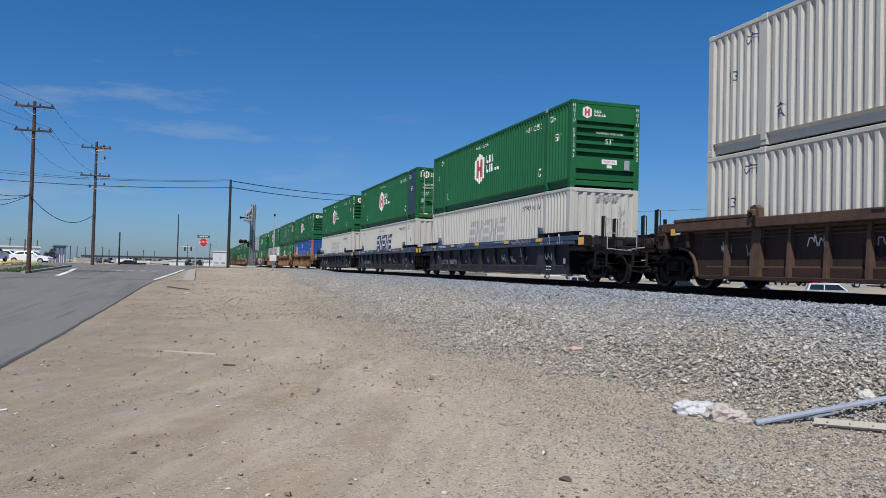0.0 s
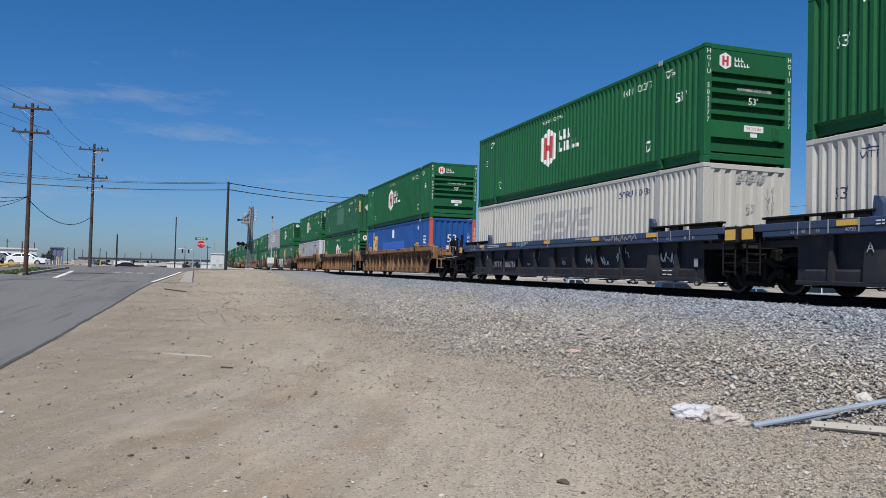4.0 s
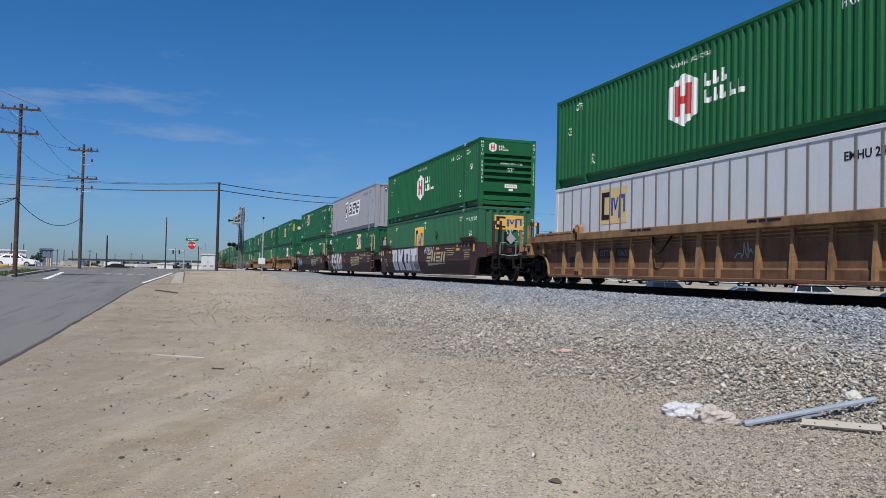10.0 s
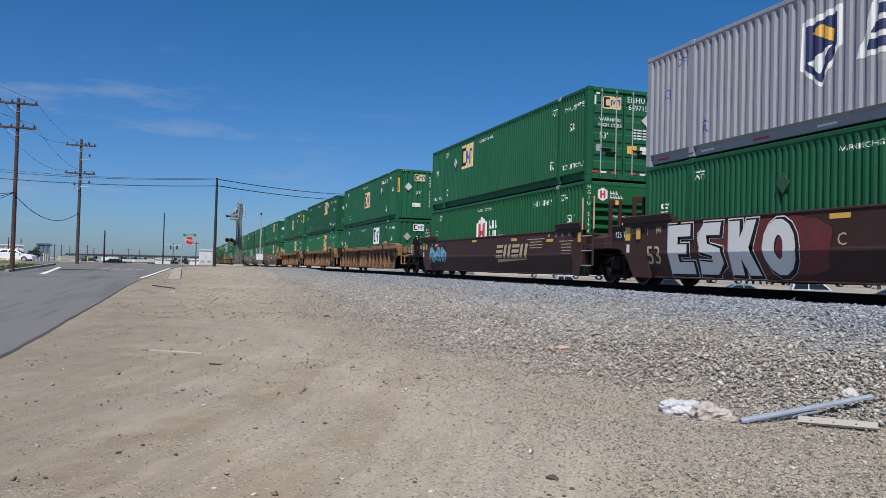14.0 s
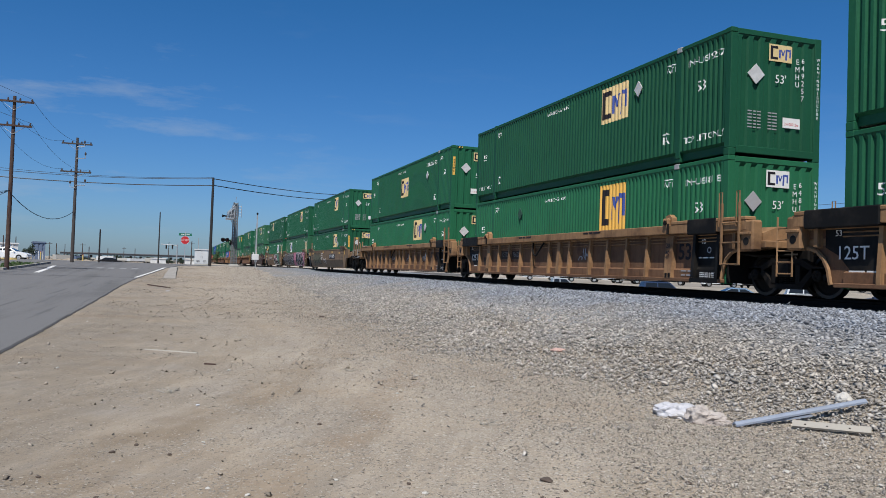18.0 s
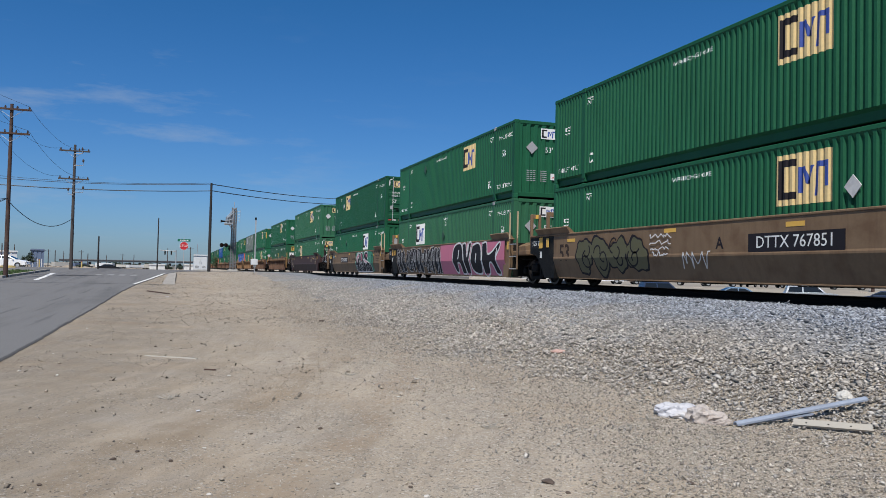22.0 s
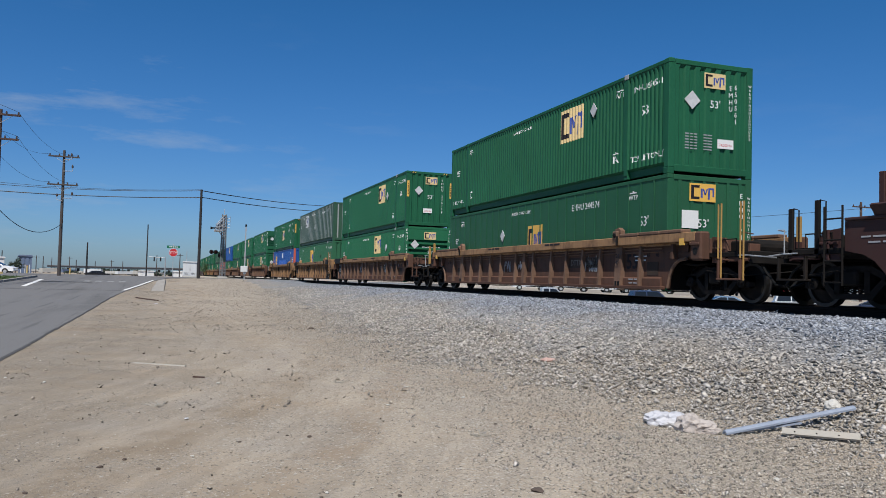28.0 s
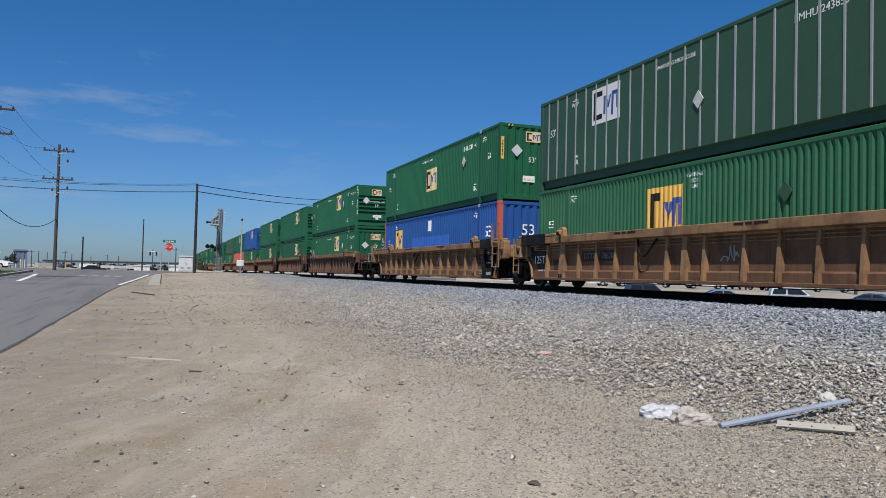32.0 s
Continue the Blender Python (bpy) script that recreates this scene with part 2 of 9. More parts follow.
def layered(name, colours, rough=0.95, bump=0.6, dist=0.03, vor=None, detail_scale=9.0, grit=None, ruts=None, drift=None):
    """Ground: patches of several colours at metre size over fine grain, all in world space."""
    m = bpy.data.materials.new(name)
    m.use_nodes = True
    n, l = m.node_tree.nodes, m.node_tree.links
    b = n["Principled BSDF"]
    b.inputs["Roughness"].default_value = rough
    b.inputs["Specular IOR Level"].default_value = 0.15
    ge = n.new("ShaderNodeNewGeometry")
    def tex(scale, detail=6.0, rough_=0.62):
        t = n.new("ShaderNodeTexNoise")
        vec = ge.outputs["Position"]
        if isinstance(scale, tuple):
            mp_ = n.new("ShaderNodeMapping")
            mp_.inputs["Rotation"].default_value = (0, 0, radians(scale[2]))
            mp_.inputs["Scale"].default_value = (scale[0], scale[1], 1.0)
            l.new(vec, mp_.inputs["Vector"])
            vec, scale = mp_.outputs["Vector"], 1.0
        t.inputs["Scale"].default_value, t.inputs["Detail"].default_value, t.inputs["Roughness"].default_value = scale, detail, rough_
        l.new(vec, t.inputs["Vector"])
        return t.outputs["Fac"]
    col = None
    for rgb, scale, lo, hi, top in colours:
        if col is None:
            c = n.new("ShaderNodeRGB")
            c.outputs[0].default_value = (*rgb, 1)
            col = c.outputs[0]
            continue
        r = n.new("ShaderNodeMapRange")
        for i, v in enumerate((lo, hi, 0.0, top)):
            r.inputs[i + 1].default_value = v
        l.new(tex(scale), r.inputs[0])
        x = n.new("ShaderNodeMixRGB")
        l.new(r.outputs[0], x.inputs[0])
        l.new(col, x.inputs[1])
        x.inputs[2].default_value = (*rgb, 1)
        col = x.outputs[0]
    h = tex(detail_scale, 9.0, 0.7)
    if ruts:
        # wheel tracks of darker packed earth, curving across the lot, broken by noise
        def calc(op, p, q, r=None):
            k = n.new("ShaderNodeMath")
            k.operation = op
            for i, v in enumerate((p, q, r)):
                if isinstance(v, (int, float)):
                    k.inputs[i].default_value = v
                elif v is not None:
                    l.new(v, k.inputs[i])
            return k.outputs[0]
        def ramp(src, p, q, r, s_):
            k = n.new("ShaderNodeMapRange")
            k.interpolation_type = "SMOOTHSTEP"
            for i, v in enumerate((p, q, r, s_)):
                k.inputs[i + 1].default_value = v
            l.new(src, k.inputs[0])
            return k.outputs[0]
        xyz = n.new("ShaderNodeSeparateXYZ")
        l.new(ge.outputs["Position"], xyz.inputs[0])
        px, py = xyz.outputs["X"], xyz.outputs["Y"]
        wob = calc("MULTIPLY_ADD", tex(0.5), 1.6, -0.8)
        # fine parallel lines pressed by tyres, along the same sweep
        sweep = calc("ADD", calc("MULTIPLY", py, 0.75), calc("MULTIPLY", calc("MULTIPLY", py, py), -0.0172))
        across = calc("ADD", calc("SUBTRACT", px, sweep), calc("MULTIPLY", wob, 0.4))
        flow = n.new("ShaderNodeCombineXYZ")
        l.new(across, flow.inputs[0])
        l.new(calc("MULTIPLY", py, 0.09), flow.inputs[1])
        tread = n.new("ShaderNodeTexNoise")
        tread.inputs["Scale"].default_value, tread.inputs["Detail"].default_value, tread.inputs["Roughness"].default_value = 3.6, 5.0, 0.72
        l.new(flow.outputs[0], tread.inputs["Vector"])
        pressed = n.new("ShaderNodeHueSaturation")
        l.new(ramp(tread.outputs["Fac"], 0.34, 0.66, 0.87, 1.09), pressed.inputs["Value"])
        l.new(col, pressed.inputs["Color"])
        col = pressed.outputs["Color"]
        for slope, bend, shift, wide, tone in ruts:
            line = calc("MULTIPLY_ADD", py, slope, shift)
            line = calc("ADD", line, calc("MULTIPLY", calc("MULTIPLY", py, py), bend))
            off = calc("ABSOLUTE", calc("ADD", calc("SUBTRACT", px, line), wob), 0.0)
            reach = ramp(py, 13.0, 21.0, wide, wide + 0.75)
            hit = ramp(calc("DIVIDE", off, reach), 0.35, 1.15, 1.0, 0.0)
            hit = calc("MULTIPLY", calc("MULTIPLY", hit, ramp(tex(1.3), 0.36, 0.6, 0.1, 0.6)), ramp(py, 26.0, 33.0, 1.0, 0.0))
            x = n.new("ShaderNodeMixRGB")
            l.new(hit, x.inputs[0])
            l.new(col, x.inputs[1])
            x.inputs[2].default_value = (*tone, 1)
            col = x.outputs[0]
    if vor:
        v = n.new("ShaderNodeTexVoronoi")
        v.inputs["Scale"].default_value = vor
        l.new(ge.outputs["Position"], v.inputs["Vector"])
        r = n.new("ShaderNodeMapRange")
        for i, q in enumerate((0.0, 1.0, 0.62, 1.38)):
            r.inputs[i + 1].default_value = q
        sep = n.new("ShaderNodeSeparateColor")
        l.new(v.outputs["Color"], sep.inputs[0])
        l.new(sep.outputs[0], r.inputs[0])
        x = n.new("ShaderNodeHueSaturation")
        l.new(r.outputs[0], x.inputs["Value"])
        l.new(col, x.inputs["Color"])
        col = x.outputs[0]
        inv = n.new("ShaderNodeMath")
        inv.operation = "SUBTRACT"
        inv.inputs[0].default_value = 1.0
        l.new(v.outputs["Distance"], inv.inputs[1])
        h = inv.outputs[0]
    if grit:
        # loose grit: some cells of fine cellular patterns become little stones, more of them towards the bank
        sx = n.new("ShaderNodeSeparateXYZ")
        l.new(ge.outputs["Position"], sx.inputs[0])
        gx = n.new("ShaderNodeMapRange")
        for i, q in enumerate((0.0, 6.0, 0.0, 0.34)):
            gx.inputs[i + 1].default_value = q
        l.new(sx.outputs["X"], gx.inputs[0])
        pn = n.new("ShaderNodeMapRange")
        for i, q in enumerate((0.44, 0.68, 0.015, 0.24)):
            pn.inputs[i + 1].default_value = q
        l.new(tex(0.7), pn.inputs[0])
        dens = n.new("ShaderNodeMath")
        l.new(gx.outputs[0], dens.inputs[0])
        l.new(pn.outputs[0], dens.inputs[1])
        for scale in grit:
            v = n.new("ShaderNodeTexVoronoi")
            v.inputs["Scale"].default_value = scale
            l.new(ge.outputs["Position"], v.inputs["Vector"])
            sep = n.new("ShaderNodeSeparateColor")
            l.new(v.outputs["Color"], sep.inputs[0])
            lt = n.new("ShaderNodeMath")
            lt.operation = "LESS_THAN"
            l.new(sep.outputs[0], lt.inputs[0])
            l.new(dens.outputs[0], lt.inputs[1])
            rp = n.new("ShaderNodeValToRGB")
            for k, (pos, rgb) in enumerate(((0.0, (0.17, 0.147, 0.12)), (0.3, (0.3, 0.265, 0.22)), (0.75, (0.4, 0.36, 0.305)), (1.0, (0.52, 0.475, 0.41)))):
                e = rp.color_ramp.elements[k] if k < 2 else rp.color_ramp.elements.new(pos)
                e.position, e.color = pos, (*rgb, 1)
            l.new(sep.outputs[1], rp.inputs[0])
            x = n.new("ShaderNodeMixRGB")
            l.new(lt.outputs[0], x.inputs[0])
            l.new(col, x.inputs[1])
            l.new(rp.outputs[0], x.inputs[2])
            col = x.outputs[0]
            inv = n.new("ShaderNodeMath")
            inv.operation = "MULTIPLY_ADD"
            l.new(v.outputs["Distance"], inv.inputs[0])
            inv.inputs[1].default_value = -1.0
            inv.inputs[2].default_value = 1.0
            st = n.new("ShaderNodeMath")
            st.operation = "MULTIPLY"
            l.new(inv.outputs[0], st.inputs[0])
            l.new(lt.outputs[0], st.inputs[1])
            ad = n.new("ShaderNodeMath")
            l.new(h, ad.inputs[0])
            l.new(st.outputs[0], ad.inputs[1])
            h = ad.outputs[0]
    if drift:
        # packed grey earth by the road, paler dust towards the bank
        dx, dn, da = n.new("ShaderNodeSeparateXYZ"), n.new("ShaderNodeMath"), n.new("ShaderNodeMapRange")
        l.new(ge.outputs["Position"], dx.inputs[0])
        dn.operation = "MULTIPLY_ADD"
        l.new(tex(0.45), dn.inputs[0])
        dn.inputs[1].default_value = 4.0
        l.new(dx.outputs["X"], dn.inputs[2])
        for i, q in enumerate(drift):
            da.inputs[i + 1].default_value = q
        l.new(dn.outputs[0], da.inputs[0])
        hv = n.new("ShaderNodeHueSaturation")
        l.new(da.outputs[0], hv.inputs["Value"])
        l.new(col, hv.inputs["Color"])
        col = hv.outputs["Color"]
    l.new(col, b.inputs["Base Color"])
    bp = n.new("ShaderNodeBump")
    bp.inputs["Strength"].default_value, bp.inputs["Distance"].default_value = bump, dist
    l.new(h, bp.inputs["Height"])
    l.new(bp.outputs["Normal"], b.inputs["Normal"])
    return m


DIRT = layered("sandy_dirt", [((0.385, 0.325, 0.252), 0, 0, 0, 0), ((0.34, 0.255, 0.17), 0.3, 0.5, 0.64, 0.6), ((0.28, 0.245, 0.205), (0.8, 0.3, -28.0), 0.5, 0.66, 0.4), ((0.45, 0.395, 0.325), (1.3, 0.55, -30.0), 0.52, 0.68, 0.35),
                              ((0.36, 0.325, 0.28), 0.8, 0.5, 0.66, 0.6), ((0.26, 0.215, 0.165), 3.1, 0.55, 0.72, 0.4), ((0.45, 0.41, 0.36), 26.0, 0.57, 0.68, 0.6), ((0.17, 0.145, 0.12), 38.0, 0.58, 0.7, 0.75),
                              ((0.2, 0.17, 0.145), 90.0, 0.56, 0.68, 0.6)], detail_scale=55.0, dist=0.02, bump=0.7, grit=(95.0, 52.0), drift=(0.6, 4.6, 0.8, 1.12), ruts=((0.787, -0.0179, -4.83, 0.45, (0.25, 0.193, 0.132)), (0.787, -0.0179, -6.5, 0.4, (0.285, 0.235, 0.175)), (0.70, -0.0165, -2.6, 0.32, (0.27, 0.2, 0.135)), (0.787, -0.0179, -8.9, 2.0, (0.275, 0.235, 0.185))))
ASPHALT = layered("worn_asphalt", [((0.168, 0.166, 0.165), 0, 0, 0, 0), ((0.125, 0.124, 0.123), (0.8, 0.05, 3.0), 0.5, 0.62, 0.75), ((0.19, 0.187, 0.185), 0.7, 0.55, 0.7, 0.5), ((0.09, 0.09, 0.09), (3.0, 0.1, 4.0), 0.58, 0.66, 0.6),
                                   ((0.08, 0.08, 0.08), 40.0, 0.5, 0.7, 0.5)], rough=0.85, bump=0.3, dist=0.01, detail_scale=50.0)
# bed toned darker than the loose stones, as painted shade in their gaps
BALLAST = layered("ballast_bed", [((0.27, 0.258, 0.243), 0, 0, 0, 0), ((0.29, 0.25, 0.2), 0.5, 0.5, 0.66, 0.6), ((0.29, 0.32, 0.36), 0.2, 0.52, 0.66, 0.6), ((0.2, 0.19, 0.18), 1.2, 0.55, 0.7, 0.5)],
                  vor=19.0, bump=1.0, dist=0.04)
CONCRETE = layered("weathered_concrete", [((0.46, 0.44, 0.40), 0, 0, 0, 0), ((0.36, 0.34, 0.31), 1.2, 0.5, 0.7, 0.6), ((0.55, 0.53, 0.49), 7.0, 0.55, 0.7, 0.5)], rough=0.85, bump=0.3, dist=0.01)
WOOD = mat("creosoted_pole_wood", (0.06, 0.033, 0.026), 0.85, spread=0.25, second=(0.13, 0.085, 0.06), streak=0.5, streak_rgb=(0.04, 0.026, 0.02), bump=0.3)
WOOD_GREY = mat("weathered_grey_pole_wood", (0.06, 0.05, 0.046), 0.85, spread=0.25, streak=0.5, streak_rgb=(0.07, 0.06, 0.05), bump=0.3)
WOOD_BLK = mat("tarred_pole_wood", (0.02, 0.018, 0.018), 0.8, spread=0.3, bump=0.2)
TIE = mat("creosoted_tie_wood", (0.05, 0.038, 0.03), 0.85, spread=0.3, second=(0.1, 0.09, 0.08), bump=0.3)
WIRE = mat("black_cable", (0.02, 0.02, 0.022), 0.6, spread=0.1, bump=0.0)
PORCELAIN = mat("brown_porcelain", (0.06, 0.045, 0.04), 0.3, spread=0.1, bump=0.0)
STONE = mat("crushed_ballast_stone", (0.435, 0.4, 0.358), 0.9, spread=0.22, grain=30.0, coarse=0.35, second=(0.36, 0.345, 0.325), bump=0.2, spec=0.2)
PEBBLE = mat("tan_pebble", (0.36, 0.312, 0.255), 0.9, spec=0.2, spread=0.3, grain=25.0, coarse=5.0, second=(0.22, 0.185, 0.155), bump=0.2)
GRAVEL = mat("pale_dusty_gravel", (0.43, 0.385, 0.33), 0.92, spec=0.15, spread=0.2, grain=30.0, coarse=0.8, second=(0.36, 0.345, 0.325), bump=0.2)
LINE = mat("worn_white_road_paint", (0.68, 0.67, 0.64), 0.7, spread=0.1, grain=40, second=(0.4, 0.4, 0.39), bump=0.1, cut=(0.58, 0.75))
for stone_mat in (STONE, PEBBLE, GRAVEL):
    sn, sl = stone_mat.node_tree.nodes, stone_mat.node_tree.links
    sg = sn.new("ShaderNodeNewGeometry")
    sr = sn.new("ShaderNodeMapRange")
    sr.inputs[3].default_value, sr.inputs[4].default_value = 0.42, 1.32
    sh = sn.new("ShaderNodeHueSaturation")
    sp = sn["Principled BSDF"].inputs["Base Color"]
    was = sp.links[0].from_socket
    sl.new(sg.outputs["Random Per Island"], sr.inputs[0])
    sl.new(sr.outputs[0], sh.inputs["Value"])
    sl.new(was, sh.inputs["Color"])
    sl.new(sh.outputs["Color"], sp)


def fresh_stone(m, tone, top):
    """Newer blue-grey ballast near the track, fading out down the bank along a ragged line."""
    n, l = m.node_tree.nodes, m.node_tree.links
    ge, sx = n.new("ShaderNodeNewGeometry"), n.new("ShaderNodeSeparateXYZ")
    nz, ad, r, x = n.new("ShaderNodeTexNoise"), n.new("ShaderNodeMath"), n.new("ShaderNodeMapRange"), n.new("ShaderNodeMixRGB")
    nz.inputs["Scale"].default_value, nz.inputs["Detail"].default_value = 0.35, 5.0
    l.new(ge.outputs["Position"], sx.inputs[0])
    l.new(ge.outputs["Position"], nz.inputs["Vector"])
    ad.operation = "MULTIPLY_ADD"
    l.new(nz.outputs["Fac"], ad.inputs[0])
    ad.inputs[1].default_value = 5.0
    l.new(sx.outputs["X"], ad.inputs[2])
    for i, v in enumerate((10.3, 12.4, 0.0, top)):
        r.inputs[i + 1].default_value = v
    l.new(ad.outputs[0], r.inputs[0])
    sock = n["Principled BSDF"].inputs["Base Color"]
    was = sock.links[0].from_node
    src = was.inputs["Color"].links[0].from_socket
    l.new(r.outputs[0], x.inputs[0])
    l.new(src, x.inputs[1])
    x.inputs[2].default_value = (*tone, 1)
    l.new(x.outputs[0], was.inputs["Color"])


fresh_stone(STONE, (0.285, 0.32, 0.38), 0.8)
# the bed's blue-grey is darker than the stones' too, for shaded gaps
fresh_stone(BALLAST, (0.2, 0.22, 0.25), 0.75)
ASPHALT_TAR = layered("tar_seam", [((0.05, 0.05, 0.052), 0, 0, 0, 0), ((0.08, 0.08, 0.082), 2.0, 0.5, 0.7, 0.6)], rough=0.8, bump=0.2, dist=0.01, detail_scale=40.0)
LINE_FADED = mat("nearly_worn_off_road_paint", (0.26, 0.26, 0.255), 0.8, spread=0.15, grain=40, second=(0.15, 0.15, 0.15), bump=0.1)
GRASS = mat("rough_grass", (0.05, 0.10, 0.025), 0.8, spread=0.35, grain=3.0, second=(0.12, 0.12, 0.05), bump=0.0)
LEAF = mat("green_leaves", (0.045, 0.085, 0.03), 0.7, spread=0.35, grain=2.5, bump=0.0)
LEAF_DARK = mat("dark_grey_green_leaves", (0.03, 0.05, 0.032), 0.75, spread=0.35, grain=2.5, bump=0.0)
CABINET = mat("pale_grey_sheet_metal", (0.62, 0.63, 0.63), 0.5, spread=0.08, streak=0.2, streak_rgb=(0.4, 0.38, 0.35), bump=0.03)
SIGN_RED = mat("red_sign_sheeting", (0.50, 0.025, 0.03), 0.4, spread=0.06, bump=0.0)
SIGN_GREEN = mat("green_sign_sheeting", (0.01, 0.14, 0.08), 0.4, spread=0.06, bump=0.0)
LENS = mat("dark_red_lens", (0.12, 0.01, 0.01), 0.2, spread=0.05, bump=0.0)
CAP_RED = mat("dull_red_paint", (0.32, 0.08, 0.05), 0.6, spread=0.1, bump=0.0)
BLOCK_YEL = mat("faded_yellow_concrete", (0.55, 0.40, 0.14), 0.85, spread=0.2, second=(0.42, 0.38, 0.3), bump=0.2)
SHED_WHITE = mat("white_metal_cladding", (0.66, 0.66, 0.65), 0.6, spread=0.06, streak=0.15, streak_rgb=(0.5, 0.49, 0.46), bump=0.02)
SHED_BLUE = mat("blue_grey_cladding", (0.12, 0.16, 0.24), 0.6, spread=0.1, streak=0.3, streak_rgb=(0.08, 0.10, 0.16), bump=0.02)
BRIDGE = mat("weathered_dark_concrete", (0.03, 0.034, 0.042), 0.85, spread=0.15, bump=0.05)
CAR_WHITE = mat("white_car_paint", (0.75, 0.76, 0.77), 0.25, spread=0.03, bump=0.0)
CAR_SILVER = mat("silver_car_paint", (0.42, 0.44, 0.46), 0.3, 0.4, spread=0.04, bump=0.0)
CAR_BLACK = mat("black_car_paint", (0.012, 0.012, 0.014), 0.25, spread=0.05, bump=0.0)
CAR_BLUE = mat("blue_grey_car_paint", (0.10, 0.17, 0.26), 0.3, 0.2, spread=0.05, bump=0.0)
CAR_RED = mat("red_car_paint", (0.38, 0.02, 0.03), 0.3, spread=0.05, bump=0.0)
CARGLASS = mat("tinted_car_glass", (0.012, 0.015, 0.018), 0.08, spread=0.05, bump=0.0)
CARLAMP = mat("clear_lamp_glass", (0.6, 0.6, 0.6), 0.1, spread=0.03, bump=0.0)
TYRE = mat("black_rubber", (0.016, 0.016, 0.016), 0.85, spread=0.1, bump=0.05)
BAG = mat("crumpled_white_plastic", (0.5, 0.5, 0.53), 0.45, spread=0.06, second=(0.55, 0.53, 0.52), bump=0.08)
PAPER = mat("stained_pale_paper", (0.43, 0.385, 0.355), 0.8, spread=0.14, grain=9.0, second=(0.27, 0.215, 0.175), bump=0.08)
APRON = layered("dirty_kerb_concrete", [((0.33, 0.31, 0.28), 0, 0, 0, 0), ((0.24, 0.225, 0.2), 1.2, 0.45, 0.65, 0.7), ((0.4, 0.38, 0.35), 7.0, 0.55, 0.7, 0.4)], rough=0.9, bump=0.3, dist=0.01)
PIPE_BLUE = mat("faded_grey_blue_plastic_trim", (0.27, 0.31, 0.385), 0.5, spread=0.12, second=(0.2, 0.22, 0.27), bump=0.06)
PLANK_TAN = mat("sun_bleached_cream_plank", (0.36, 0.335, 0.29), 0.7, spread=0.1, second=(0.4, 0.35, 0.28), bump=0.12)
BRICK_PINK = mat("pinkish_brick_stone", (0.50, 0.33, 0.28), 0.9, spread=0.15, bump=0.2)
CLOD = mat("dark_brown_clod", (0.10, 0.075, 0.06), 0.95, spread=0.3, bump=0.4)
PALE_STONE = mat("pale_grey_boulder", (0.52, 0.50, 0.46), 0.9, spread=0.15, bump=0.3)
DULL_STEEL = mat("dull_grey_steel_mesh", (0.16, 0.165, 0.17), 0.6, 0.2, spread=0.15, bump=0.05)

LOT = layered("dusty_pale_paving", [((0.30, 0.27, 0.225), 0, 0, 0, 0), ((0.24, 0.215, 0.18), 0.15, 0.45, 0.6, 0.8), ((0.36, 0.33, 0.285), 0.6, 0.55, 0.7, 0.5)], rough=0.9, bump=0.2, dist=0.02)

